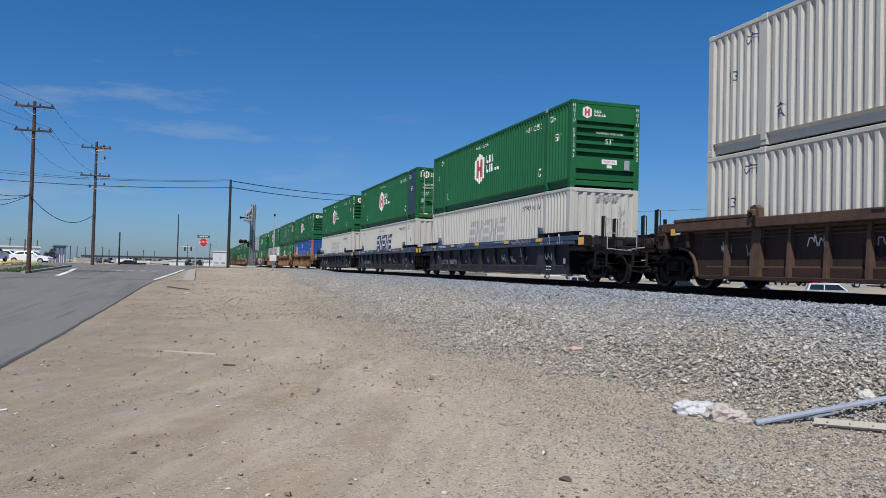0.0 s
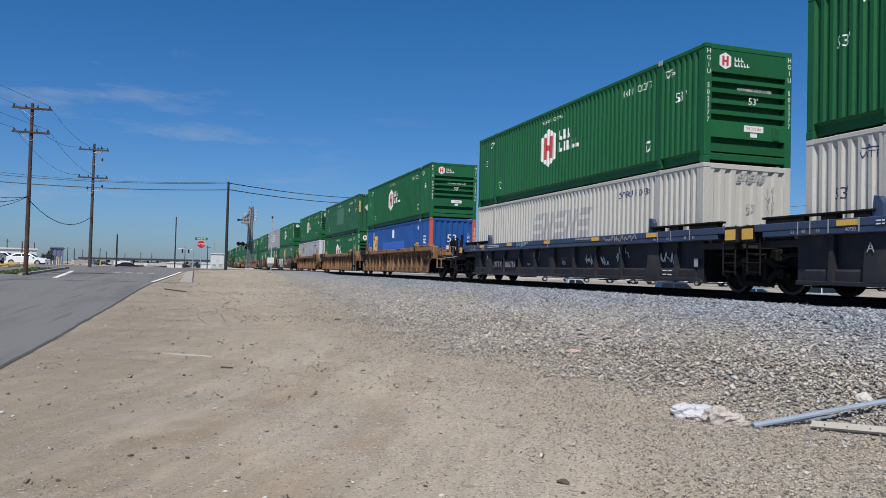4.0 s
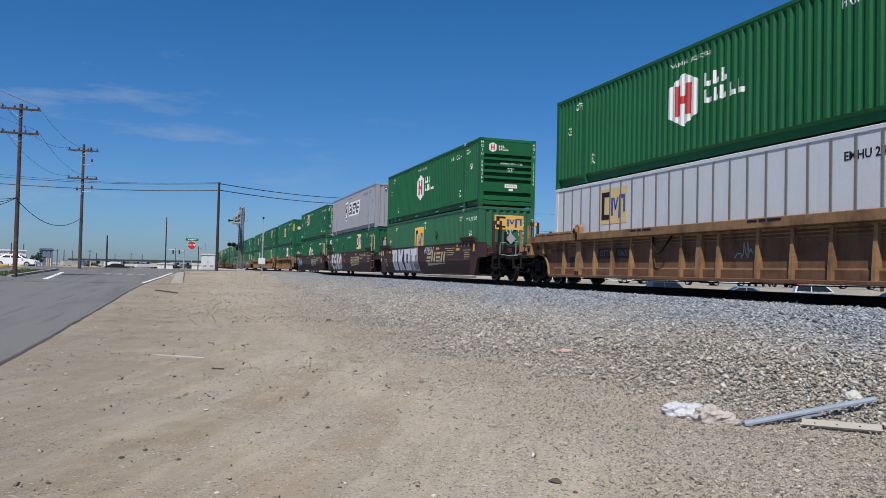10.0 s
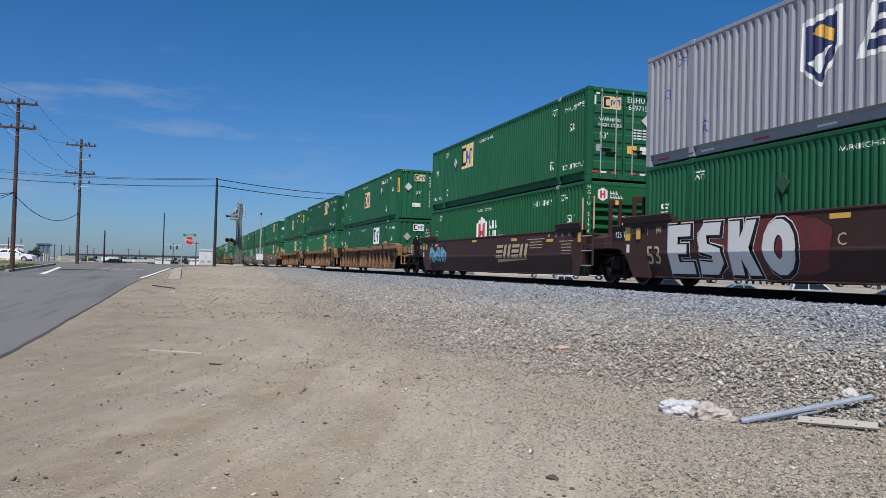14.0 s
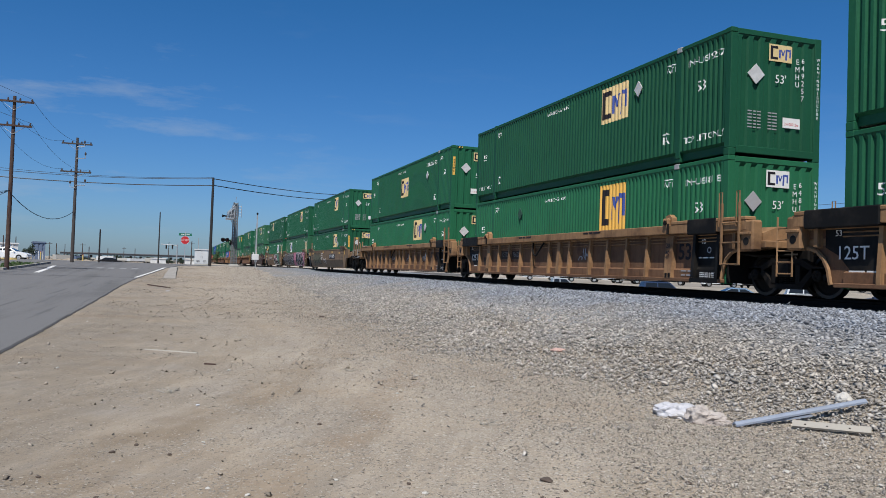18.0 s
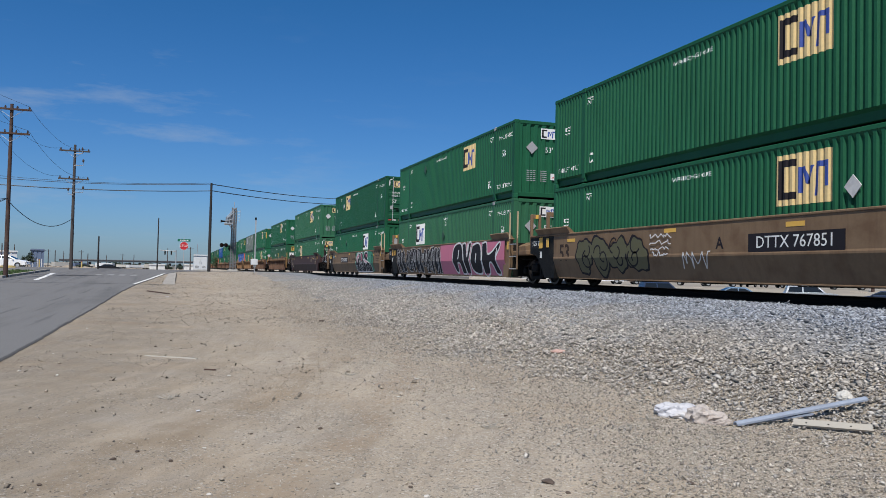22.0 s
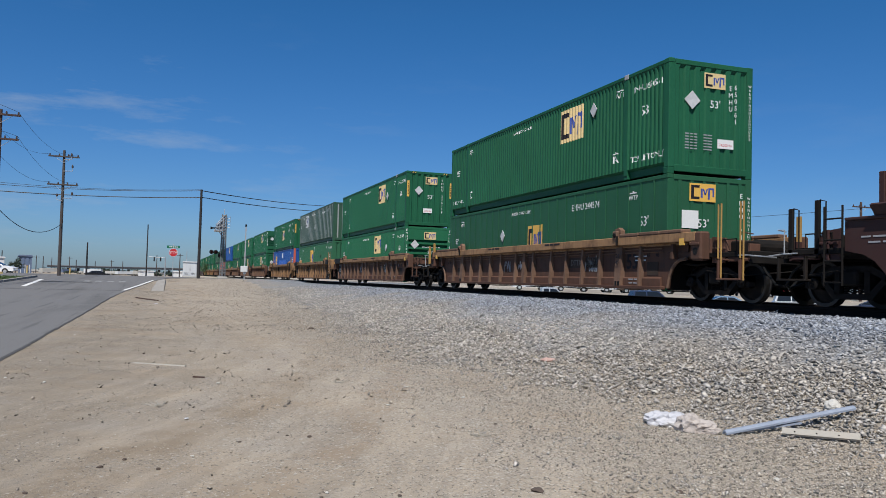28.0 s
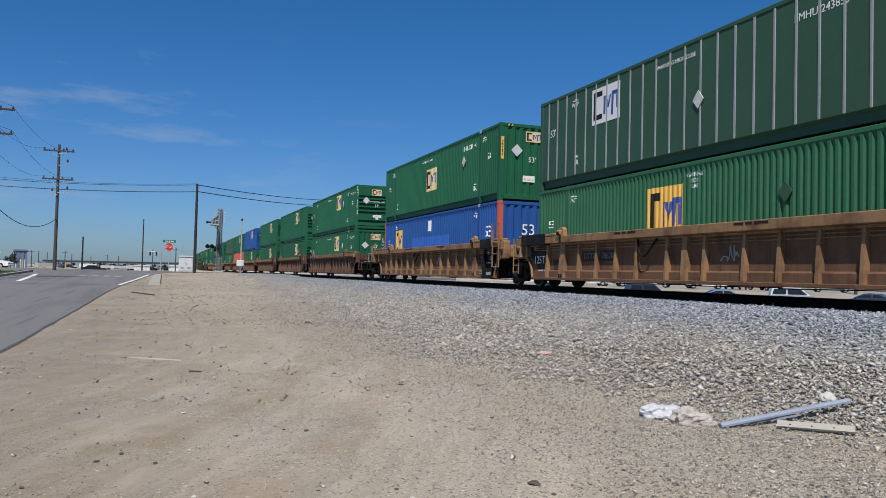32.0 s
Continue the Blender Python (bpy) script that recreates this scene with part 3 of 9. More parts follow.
# ---- mesh building ----
class Shape:
    """Collects vertices and faces of one part."""

    def __init__(self):
        self.v, self.f = [], []

    def add(self, verts, faces):
        k = len(self.v)
        self.v += [tuple(p) for p in verts]
        self.f += [tuple(i + k for i in q) for q in faces]
        return self

    def box(self, x0, x1, y0, y1, z0, z1, c=0.0):
        """A box between limits, its edges chamfered by c."""
        if c <= 0:
            return self.add([(x, y, z) for x in (x0, x1) for y in (y0, y1) for z in (z0, z1)],
                            [(0, 1, 3, 2), (4, 6, 7, 5), (0, 4, 5, 1), (2, 3, 7, 6), (0, 2, 6, 4), (1, 5, 7, 3)])
        c = min(c, (x1 - x0) * 0.45, (y1 - y0) * 0.45, (z1 - z0) * 0.45)
        lim, idx, verts, faces = ((x0, x1), (y0, y1), (z0, z1)), {}, [], []
        for s in ((a, b, d) for a in (0, 1) for b in (0, 1) for d in (0, 1)):
            for ax in range(3):
                p = [lim[k][s[k]] + (c if s[k] == 0 else -c) for k in range(3)]
                p[ax] = lim[ax][s[ax]]
                idx[(s, ax)] = len(verts)
                verts.append(p)
            faces.append([idx[(s, 0)], idx[(s, 1)], idx[(s, 2)]])
        for ax in range(3):
            u, w = (ax + 1) % 3, (ax + 2) % 3
            for side in (0, 1):
                ring = []
                for a, b in ((0, 0), (1, 0), (1, 1), (0, 1)):
                    s = [0, 0, 0]
                    s[ax], s[u], s[w] = side, a, b
                    ring.append(idx[(tuple(s), ax)])
                faces.append(ring)
            for a in (0, 1):
                for b in (0, 1):
                    s0, s1 = [0, 0, 0], [0, 0, 0]
                    s0[u], s0[w], s1[u], s1[w] = a, b, a, b
                    s1[ax] = 1
                    s0, s1 = tuple(s0), tuple(s1)
                    faces.append([idx[(s0, u)], idx[(s1, u)], idx[(s1, w)], idx[(s0, w)]])
        return self.add(verts, faces)

    def extrude(self, profile, axis, a, b):
        """A closed profile (2D points) drawn out along an axis from a to b. Plane order: x -> (y, z), y -> (x, z), z -> (x, y)."""
        def at(p, h):
            return {"x": (h, p[0], p[1]), "y": (p[0], h, p[1]), "z": (p[0], p[1], h)}[axis]
        n = len(profile)
        verts = [at(p, a) for p in profile] + [at(p, b) for p in profile]
        return self.add(verts, [tuple(range(n))[::-1], tuple(range(n, 2 * n))] + [(i, (i + 1) % n, n + (i + 1) % n, n + i) for i in range(n)])

    def rod(self, p, q, r, n=8, r2=None, caps=True):
        """A round bar from p to q, tapering to r2."""
        p, q = Vector(p), Vector(q)
        d = (q - p).normalized()
        u = d.orthogonal().normalized()
        w = d.cross(u)
        r2 = r if r2 is None else r2
        ring = [(math.cos(2 * math.pi * i / n), math.sin(2 * math.pi * i / n)) for i in range(n)]
        verts = [p + (u * a + w * b) * r for a, b in ring] + [q + (u * a + w * b) * r2 for a, b in ring]
        faces = [(i, (i + 1) % n, n + (i + 1) % n, n + i) for i in range(n)]
        if caps:
            faces += [tuple(range(n))[::-1], tuple(range(n, 2 * n))]
        return self.add(verts, faces)

    def path(self, pts, r, n=6):
        """One continuous round bar through the points."""
        pts = [Vector(p) for p in pts]
        verts, faces, u = [], [], None
        for i, p in enumerate(pts):
            d = (pts[min(i + 1, len(pts) - 1)] - pts[max(i - 1, 0)]).normalized()
            u = (u - d * u.dot(d)).normalized() if u is not None and (u - d * u.dot(d)).length > 1e-4 else d.orthogonal().normalized()
            w = d.cross(u)
            verts += [p + (u * math.cos(2 * math.pi * k / n) + w * math.sin(2 * math.pi * k / n)) * r for k in range(n)]
        for i in range(len(pts) - 1):
            faces += [(i * n + k, i * n + (k + 1) % n, (i + 1) * n + (k + 1) % n, (i + 1) * n + k) for k in range(n)]
        faces += [tuple(range(n))[::-1], tuple(range((len(pts) - 1) * n, len(pts) * n))]
        return self.add(verts, faces)

    def lathe(self, prof, axis="x", n=24, at=(0, 0, 0)):
        """A profile of (along, radius) turned round an axis."""
        verts, faces, k = [], [], len(prof)
        for i in range(n):
            c, s = math.cos(2 * math.pi * i / n), math.sin(2 * math.pi * i / n)
            for a, r in prof:
                v = {"x": (a, r * c, r * s), "y": (r * c, a, r * s), "z": (r * c, r * s, a)}[axis]
                verts.append([v[j] + at[j] for j in range(3)])
        for i in range(n):
            j = (i + 1) % n
            for q in range(k - 1):
                faces.append((i * k + q, i * k + q + 1, j * k + q + 1, j * k + q))
        return self.add(verts, faces)

    def mesh(self, name, material, smooth=False):
        me = bpy.data.meshes.new(name)
        me.from_pydata(self.v, [], self.f)
        bm = bmesh.new()
        bm.from_mesh(me)
        bmesh.ops.recalc_face_normals(bm, faces=bm.faces)
        bm.to_mesh(me)
        bm.free()
        if smooth:
            me.polygons.foreach_set("use_smooth", [True] * len(me.polygons))
        me.materials.append(material)
        return me


def part(name, shape, material, parent=None, label="", m=None, smooth=False):
    """Links one mesh object (a shape or a ready mesh) under a thing or under a part."""
    me = shape.mesh(name, material, smooth) if isinstance(shape, Shape) else shape
    ob = new(name, me)
    ob.parent = parent
    if m is not None:
        ob.matrix_local = m
    if label:
        ob["label"] = label
    return ob


def thing(name, label, category, group="", m=None, kind=""):
    ob = tagged(new(name), label, category, group, kind)
    ob.empty_display_size = 0.3
    if m is not None:
        ob.matrix_basis = m
    return ob


LETTERS = {}


def text_mesh(body, size, material, depth=0.002, align="CENTER"):
    """Flat lettering in Blender's own font, standing in the XZ plane and read from -Y."""
    key = (body, size, material.name, align)
    if key not in LETTERS:
        cu = bpy.data.curves.new("lettering", "FONT")
        cu.body, cu.size, cu.align_x, cu.align_y, cu.extrude, cu.resolution_u = body, size, align, "CENTER", depth, 2
        cu.offset = 0.018 * size if material in (M_BLK, SMUDGE) else 0.0
        ob = bpy.data.objects.new("lettering", cu)
        me = bpy.data.meshes.new_from_object(ob)
        bpy.data.objects.remove(ob)
        bpy.data.curves.remove(cu)
        me.transform(Matrix.Rotation(radians(90), 4, "X"))
        me.materials.clear()
        me.materials.append(material)
        LETTERS[key] = me
    return LETTERS[key]


def face_side(y, z, x=-1.305):
    """Pose of something flat on the container's or car's side that faces the camera (-X)."""
    return pose(x, y, z, 0, 0, -90)


def face_end(x, z, y):
    """Pose of something flat on the leading end (-Y)."""
    return pose(x, y, z)


def plate(w, h, t=0.004, slant=0.0, c=0.0):
    """A flat plate centred in the XZ plane, read from -Y, leaning by slant."""
    s = Shape()
    prof = [(-w / 2 - slant / 2, -h / 2), (w / 2 - slant / 2, -h / 2), (w / 2 + slant / 2, h / 2), (-w / 2 + slant / 2, h / 2)]
    return s.extrude(prof, "y", -t, 0)


def polygon(pts, t=0.004):
    return Shape().extrude(pts, "y", -t, 0)


def bars(widths, h, gap, t=0.004, slant=0.0, vertical=False):
    """A row (or column) of small bars that stands for small lettering."""
    s, total = Shape(), sum(widths) + gap * (len(widths) - 1)
    a = -total / 2
    for w in widths:
        if vertical:
            z0, z1 = -a - w, -a
            s.extrude([(-h / 2, z0), (h / 2, z0), (h / 2, z1), (-h / 2, z1)], "y", -t, 0)
        else:
            s.extrude([(a - slant, -h / 2), (a + w - slant, -h / 2), (a + w + slant, h / 2), (a + slant, h / 2)], "y", -t, 0)
        a += w + gap
    return s

# ---- ground, road, track bed ----
TX = 13.08            # track centre line
RAIL_Z = 1.18         # top of rail
TX_FAR = TX + 4.27    # centre line of the second track
STRAIGHT_END, RADIUS = 330.0, 480.0


def smooth(a, b, v):
    t = min(1.0, max(0.0, (v - a) / (b - a)))
    return t * t * (3 - 2 * t)


RISE = [(-400, 0.0), (25, 0.0), (40, 0.2), (50, 0.42), (58, 0.62), (66, 0.85), (74, 1.08), (80, 1.14), (94, 1.14), (112, 0.75), (135, 0.3), (6000, 0.3)]


def base_level(y):
    for (a, p), (b, q) in zip(RISE, RISE[1:]):
        if y <= b:
            return p + (q - p) * (y - a) / (b - a)
    return RISE[-1][1]


def lumps(x, y):
    near = math.exp(-((x - 2) ** 2 + (y - 12) ** 2) / 900.0)
    return near * (0.022 * noise.noise((x * 0.22, y * 0.22, 3.0)) + 0.012 * noise.noise((x * 1.1, y * 1.1, 7.0)) + 0.006 * noise.noise((x * 4.0, y * 4.0, 1.0)))


ROAD_EDGE = [(-400, -2.4), (12, -2.58), (18, -2.62), (24, -2.72), (31, -2.68), (41, -2.66), (50, -2.36), (68, -1.0), (74, 0.0), (80, 3.0), (7000, 3.0)]


def road_right(y):
    """x of the road's right edge; it opens out towards the junction."""
    for (a, p), (b, q) in zip(ROAD_EDGE, ROAD_EDGE[1:]):
        if y <= b:
            return p + (q - p) * (y - a) / (b - a)
    return 3.0


TOE = [(-400, 6.6), (6, 6.2), (8.5, 5.4), (11, 4.7), (14, 4.4), (20, 4.4), (28, 4.6), (45, 5.2), (80, 6.0), (7000, 6.0)]


def toe(y):
    """x at which the ballast bank runs out into the dirt."""
    for (a, p), (b, q) in zip(TOE, TOE[1:]):
        if y <= b:
            return p + (q - p) * (y - a) / (b - a)
    return TOE[-1][1]


def level(x, y):
    """Height of the ground."""
    z = base_level(y)
    bank = smooth(toe(y) - 0.4, 11.3, x) * (1 - smooth(19.6, 23.4, x))
    z = z + (0.98 - z) * bank if z < 0.98 else z
    beyond = smooth(22.6, 27.0, x) * (1 - smooth(100, 130, y))
    z += (-0.72 + 1.25 * smooth(83, 96, math.hypot(x, y)) - z) * beyond
    on_road = smooth(road_right(y) + 0.8, road_right(y), x)
    if z < 0.3 or x < 12:
        z += lumps(x, y) * (1 - on_road)
    return z - 0.03 * on_road


def grid_axis(segments):
    out = []
    for a, b, step in segments:
        k = max(1, round((b - a) / step))
        out += [a + (b - a) * i / k for i in range(k)]
    return out + [segments[-1][1]]


def sheet(name, xs, ys, height, material, label, category, kind="structure"):
    verts = [(x, y, height(x, y)) for y in ys for x in xs]
    k = len(xs)
    faces = [(j * k + i, j * k + i + 1, (j + 1) * k + i + 1, (j + 1) * k + i) for j in range(len(ys) - 1) for i in range(k - 1)]
    me = bpy.data.meshes.new(name)
    me.from_pydata(verts, [], faces)
    me.polygons.foreach_set("use_smooth", [True] * len(me.polygons))
    me.materials.append(material)
    return tagged(new(name, me), label, category, kind=kind)


ground = sheet("ground",
               grid_axis([(-4500, -300, 700), (-300, -60, 40), (-60, -16, 4), (-16, -4, 0.6), (-4, 11.6, 0.2), (11.6, 28, 0.8), (28, 84, 4), (84, 300, 36), (300, 4500, 700)]),
               grid_axis([(-3000, -200, 700), (-200, -20, 20), (-20, 2, 1.0), (2, 26, 0.2), (26, 100, 1.0), (100, 160, 4), (160, 400, 24), (400, 4800, 550)]),
               level, DIRT, "dry sandy dirt with stones and tyre marks", "ground")

# asphalt road beside the track, meeting the crossing street
road_s = Shape()
ys = grid_axis([(-40, 4, 4), (4, 40, 0.25), (40, 84, 1.0)])
edge = [road_right(y) + 0.05 * noise.noise((y * 0.5, 0, 0)) + 0.045 * noise.noise((y * 3.3, 5, 0)) for y in ys]
cols = 9
rv = [(-15.0 + (e + 15.0) * i / cols, y, base_level(y) + 0.012) for y, e in zip(ys, edge) for i in range(cols + 1)]
rv += [(e + 0.03, y, base_level(y) - 0.02) for y, e in zip(ys, edge)]
n0 = len(ys) * (cols + 1)
rf = [(j * (cols + 1) + i, j * (cols + 1) + i + 1, (j + 1) * (cols + 1) + i + 1, (j + 1) * (cols + 1) + i) for j in range(len(ys) - 1) for i in range(cols)]
rf += [(j * (cols + 1) + cols, n0 + j, n0 + j + 1, (j + 1) * (cols + 1) + cols) for j in range(len(ys) - 1)]
road_s.add(rv, rf)
tagged(part("road", road_s, ASPHALT, smooth=False), "worn grey asphalt road with a broken edge", "road", kind="structure")
street = Shape().box(-60, 30, 80.2, 92, 0.9, 1.157)
tagged(part("road", street, ASPHALT), "asphalt street running over the level crossing", "road", kind="structure")


# ballast: graded bed under the rails
def ballast_level(x, y):
    """Stone surface over the bank; its lower edge dips under the dirt along an uneven line."""
    edge = toe(y) + 2.3 - 1.3 * smooth(20, 34, y) + 0.9 * noise.noise((x * 0.35, y * 0.35, 2.0)) + 0.35 * noise.noise((x * 1.6, y * 1.6, 4.0))
    return level(x, y) + 0.02 * (2 * smooth(edge - 0.5, edge + 0.5, x) - 1) + 0.012 * noise.noise((x * 5.0, y * 5.0, 9.0))


ballast = sheet("ballast_bed", grid_axis([(4.4, 11.6, 0.15), (11.6, 23.2, 0.5)]), grid_axis([(-60, 0, 3), (0, 30, 0.15), (30, 79.8, 0.5)]), ballast_level, BALLAST,
                "grey crushed-stone ballast slope", "ballast")
ballast_far = sheet("ballast_bed", grid_axis([(10.4, 20.9, 0.75)]), grid_axis([(92.2, 330, 9)]), lambda x, y: 0.2 + 0.78 * smooth(10.4, 11.4, x) * (1 - smooth(19.8, 20.8, x)), BALLAST,
                    "grey crushed-stone ballast under the far track", "ballast")


def track_pose(s, z=0.0):
    """Pose on the track's centre line, s metres along: straight, then a wide curve to the right."""
    if s <= STRAIGHT_END:
        return Matrix.Translation((TX, s, z))
    a = (s - STRAIGHT_END) / RADIUS
    return Matrix.Translation((TX + RADIUS * (1 - math.cos(a)), STRAIGHT_END + RADIUS * math.sin(a), z)) @ Matrix.Rotation(-a, 4, "Z")


track = thing("railway_track", "steel rails on dark wooden ties in ballast", "track", kind="structure")
RAIL_PROF = [(-0.07, 0), (0.07, 0), (0.07, 0.015), (0.012, 0.035), (0.012, 0.12), (0.036, 0.135), (0.036, 0.165), (0.03, 0.172), (-0.03, 0.172), (-0.036, 0.165), (-0.036, 0.135), (-0.012, 0.12), (-0.012, 0.035), (-0.07, 0.015)]
for side in (-1, 1):
    s = Shape().extrude([(x + side * 0.7535, z) for x, z in RAIL_PROF], "y", -60, STRAIGHT_END)
    part("rail", s, RAILRUST, track, m=pose(TX, 0, RAIL_Z - 0.172))
    s = Shape()
    pts = [track_pose(STRAIGHT_END + 12 * i) @ Vector((side * 0.7535, 0, 0)) for i in range(14)]
    for p, q in zip(pts, pts[1:]):
        s.extrude([(-0.07, 0), (0.07, 0), (0.036, 0.172), (-0.036, 0.172)], "y", 0, 1)
        d = q - p
        s.v[-8:] = [tuple(Vector((p.x + v[0] + d.x * v[1], p.y + d.y * v[1], v[2]))) for v in s.v[-8:]]
    part("rail", s, RAILRUST, track, m=pose(0, 0, RAIL_Z - 0.172))
tie_mesh = Shape().box(-1.3, 1.3, -0.115, 0.115, -0.18, 0.0, 0.012).mesh("tie", TIE)
for i in range(78):
    part("tie", tie_mesh, TIE, track, m=pose(TX + 0.02 * math.sin(i * 2.3), 4.56 + 0.52 * i, RAIL_Z - 0.174, 0, 0, 0.8 * math.sin(i * 1.7)))
track_far = thing("railway_track", "second pair of dark steel rails beyond the train", "track", kind="structure")
for side in (-1, 1):
    part("rail", Shape().extrude([(x + side * 0.7535, z) for x, z in RAIL_PROF], "y", -60, STRAIGHT_END), RAILRUST, track_far, m=pose(TX_FAR, 0, RAIL_Z - 0.252))
s = Shape()
for i in range(130):
    s.box(-1.3, 1.3, 0.52 * i - 0.115, 0.52 * i + 0.115, -0.18, 0.0)
part("ties", s, TIE, track_far, m=pose(TX_FAR, 1.0, RAIL_Z - 0.254))["kind"] = "stuff"


def scatter(name, label, category, spots, material, seed, flat=0.62):
    """Thousands of small angular stones joined in one mesh: spots are rows of x, y, z, size."""
    rg = np.random.default_rng(seed)
    p = np.asarray(spots, float)
    n = len(p)
    base = np.array([(1, 0, 0), (0.2, 0.95, 0.1), (-1, 0.1, 0), (-0.1, -1, 0.05), (0.1, 0.1, 1), (0, 0, -0.8)], float)
    tri = np.array([(0, 1, 4), (1, 2, 4), (2, 3, 4), (3, 0, 4), (1, 0, 5), (2, 1, 5), (3, 2, 5), (0, 3, 5)])
    v = base[None] * rg.uniform(0.5, 1.25, (n, 6, 1)) + rg.normal(0, 0.2, (n, 6, 3))
    v[:, :, 2] *= flat
    v[:, :, 0] *= rg.uniform(0.75, 1.6, (n, 1))
    tilt = rg.normal(0, 0.4, (n, 2))
    v[:, :, 2] += v[:, :, 0] * tilt[:, :1] + v[:, :, 1] * tilt[:, 1:]
    a = rg.uniform(0, 2 * math.pi, n)
    c, s = np.cos(a)[:, None], np.sin(a)[:, None]
    x, y = v[:, :, 0] * c - v[:, :, 1] * s, v[:, :, 0] * s + v[:, :, 1] * c
    v = np.stack([x, y, v[:, :, 2]], 2) * (p[:, 3] / 2)[:, None, None] + p[:, None, :3]
    f = (tri[None] + (np.arange(n) * 6)[:, None, None]).reshape(-1)
    me = bpy.data.meshes.new(name)
    me.vertices.add(n * 6)
    me.vertices.foreach_set("co", v.reshape(-1))
    me.loops.add(len(f))
    me.loops.foreach_set("vertex_index", f.astype(np.int32))
    me.polygons.add(n * 8)
    me.polygons.foreach_set("loop_start", np.arange(0, n * 24, 3, dtype=np.int32))
    me.update(calc_edges=True)
    me.materials.append(material)
    return tagged(new(name, me), label, category, kind="stuff")


rs = np.random.default_rng(11)
spots = []
for x, y, q, k in zip(rs.uniform(2.4, 11.9, 230000), 3.0 + 52 * rs.uniform(0, 1, 230000) ** 1.85, rs.uniform(0, 1, 230000), rs.uniform(0, 1, 230000)):
    keep = smooth(toe(y) - 0.8, toe(y) + 1.8, x + 1.0 * noise.noise((x * 0.4, y * 0.4, 0.0)) + 0.5 * noise.noise((x * 1.7, y * 1.7, 5.0)))
    if q < 0.012 + 0.79 * keep * (1 - 0.5 * smooth(22, 36, y)):
        d = 0.026 + 0.055 * k * (0.4 + 0.6 * keep) + (0.03 if k > 0.985 else 0)
        spots.append((x, y, level(x, y) + 0.3 * d + 0.006, d))
scatter("ballast_stones", "grey crushed ballast stones spilling down the bank", "ballast", spots, STONE, 3, 0.5)
spots = []
for x, y, q, k in zip(rs.uniform(-5.0, 7.5, 105000), 2.6 + 40 * rs.uniform(0, 1, 105000) ** 1.6, rs.uniform(0, 1, 105000), rs.uniform(0, 1, 105000)):
    if x < road_right(y) + 0.15:
        continue
    thick = 0.10 + 0.8 * smooth(0.05, 0.5, noise.noise((x * 0.35, y * 0.35, 8.0)) + 0.5 * noise.noise((x * 1.3, y * 1.3, 2.0)))
    if q < thick * 0.85:
        d = 0.009 + 0.022 * k ** 3 + (0.022 if k > 0.992 else 0)
        spots.append((x, y, level(x, y) + 0.2 * d, d))
for x, y, k in zip(rs.uniform(-2.6, 6.5, 1700), 9.0 + 50 * rs.uniform(0, 1, 1700) ** 1.3, rs.uniform(0, 1, 1700)):
    if road_right(y) + 0.3 < x < toe(y) + 1.0 and noise.noise((x * 0.25, y * 0.18, 12.0)) > -0.15:
        d = 0.018 + 0.06 * k ** 4
        spots.append((x, y, level(x, y) + 0.2 * d, d))
for x, y, k in zip(rs.uniform(-2.3, 6.5, 9000), 22.0 + 53 * rs.uniform(0, 1, 9000), rs.uniform(0, 1, 9000)):
    if road_right(y) + 0.3 < x and noise.noise((x * 0.4, y * 0.2, 15.0)) + 0.12 * x > -0.1:
        d = 0.02 + 0.065 * k ** 2.5
        spots.append((x, y, level(x, y) + 0.2 * d, d))
scatter("pebbles", "small loose pebbles and clods on the dirt", "pebbles", spots, PEBBLE, 4)

spots = []
for x, y, q, k in zip(rs.uniform(0.6, 9.5, 190000), 3.2 + 30 * rs.uniform(0, 1, 190000) ** 1.9, rs.uniform(0, 1, 190000), rs.uniform(0, 1, 190000)):
    t_ = toe(y) - 0.2 - 1.5 * smooth(10.0, 4.5, y)
    spread_ = x + 1.3 * noise.noise((x * 0.3, y * 0.3, 21.0)) + 0.5 * noise.noise((x * 1.4, y * 1.4, 23.0))
    near_ = smooth(t_ - 2.6, t_ - 0.2, spread_) * (1 - 0.6 * smooth(t_ + 2.2, t_ + 3.6, spread_))
    if q < 0.04 + 0.8 * near_:
        d = 0.011 + 0.022 * k ** 2 * (0.5 + 0.5 * near_)
        spots.append((x, y, level(x, y) + 0.28 * d, d))
scatter("gravel", "pale dusty fine gravel spread below the bank", "gravel", spots, GRAVEL, 6, 0.7)

# ---- containers ----
CL, CW, CH = 16.15, 2.6, 2.91      # 53-foot high-cube container
HL, HW = CL / 2, CW / 2
WALL_IN = 0.012
CORRUGATION = {"wide": (0.25, 0.05), "fine": (0.184, 0.045)}     # pitch and depth
SPANS = [(-HL + 0.2, -6.186), (-6.006, 6.006), (6.186, HL - 0.2)]


def wave_line(a, b, depth, pitch):
    """Corrugation of a wall from a to b: points along it and how far in they lie."""
    k = max(1, round((b - a) / pitch))
    p, line = (b - a) / k, []
    for i in range(k):
        s = a + i * p
        line += [(s, 0.0), (s + 0.36 * p, 0.0), (s + 0.49 * p, depth), (s + 0.87 * p, depth)]
    return line + [(b, 0.0)]


WAVES = {k: [wave_line(a, b, depth, pitch) for a, b in SPANS] for k, (pitch, depth) in CORRUGATION.items()}


def wave_depth(y, waves):
    for w in waves:
        if w[0][0] <= y <= w[-1][0]:
            for (a, p), (b, q) in zip(w, w[1:]):
                if y <= b:
                    return p + (q - p) * (y - a) / (b - a)
    return -WALL_IN


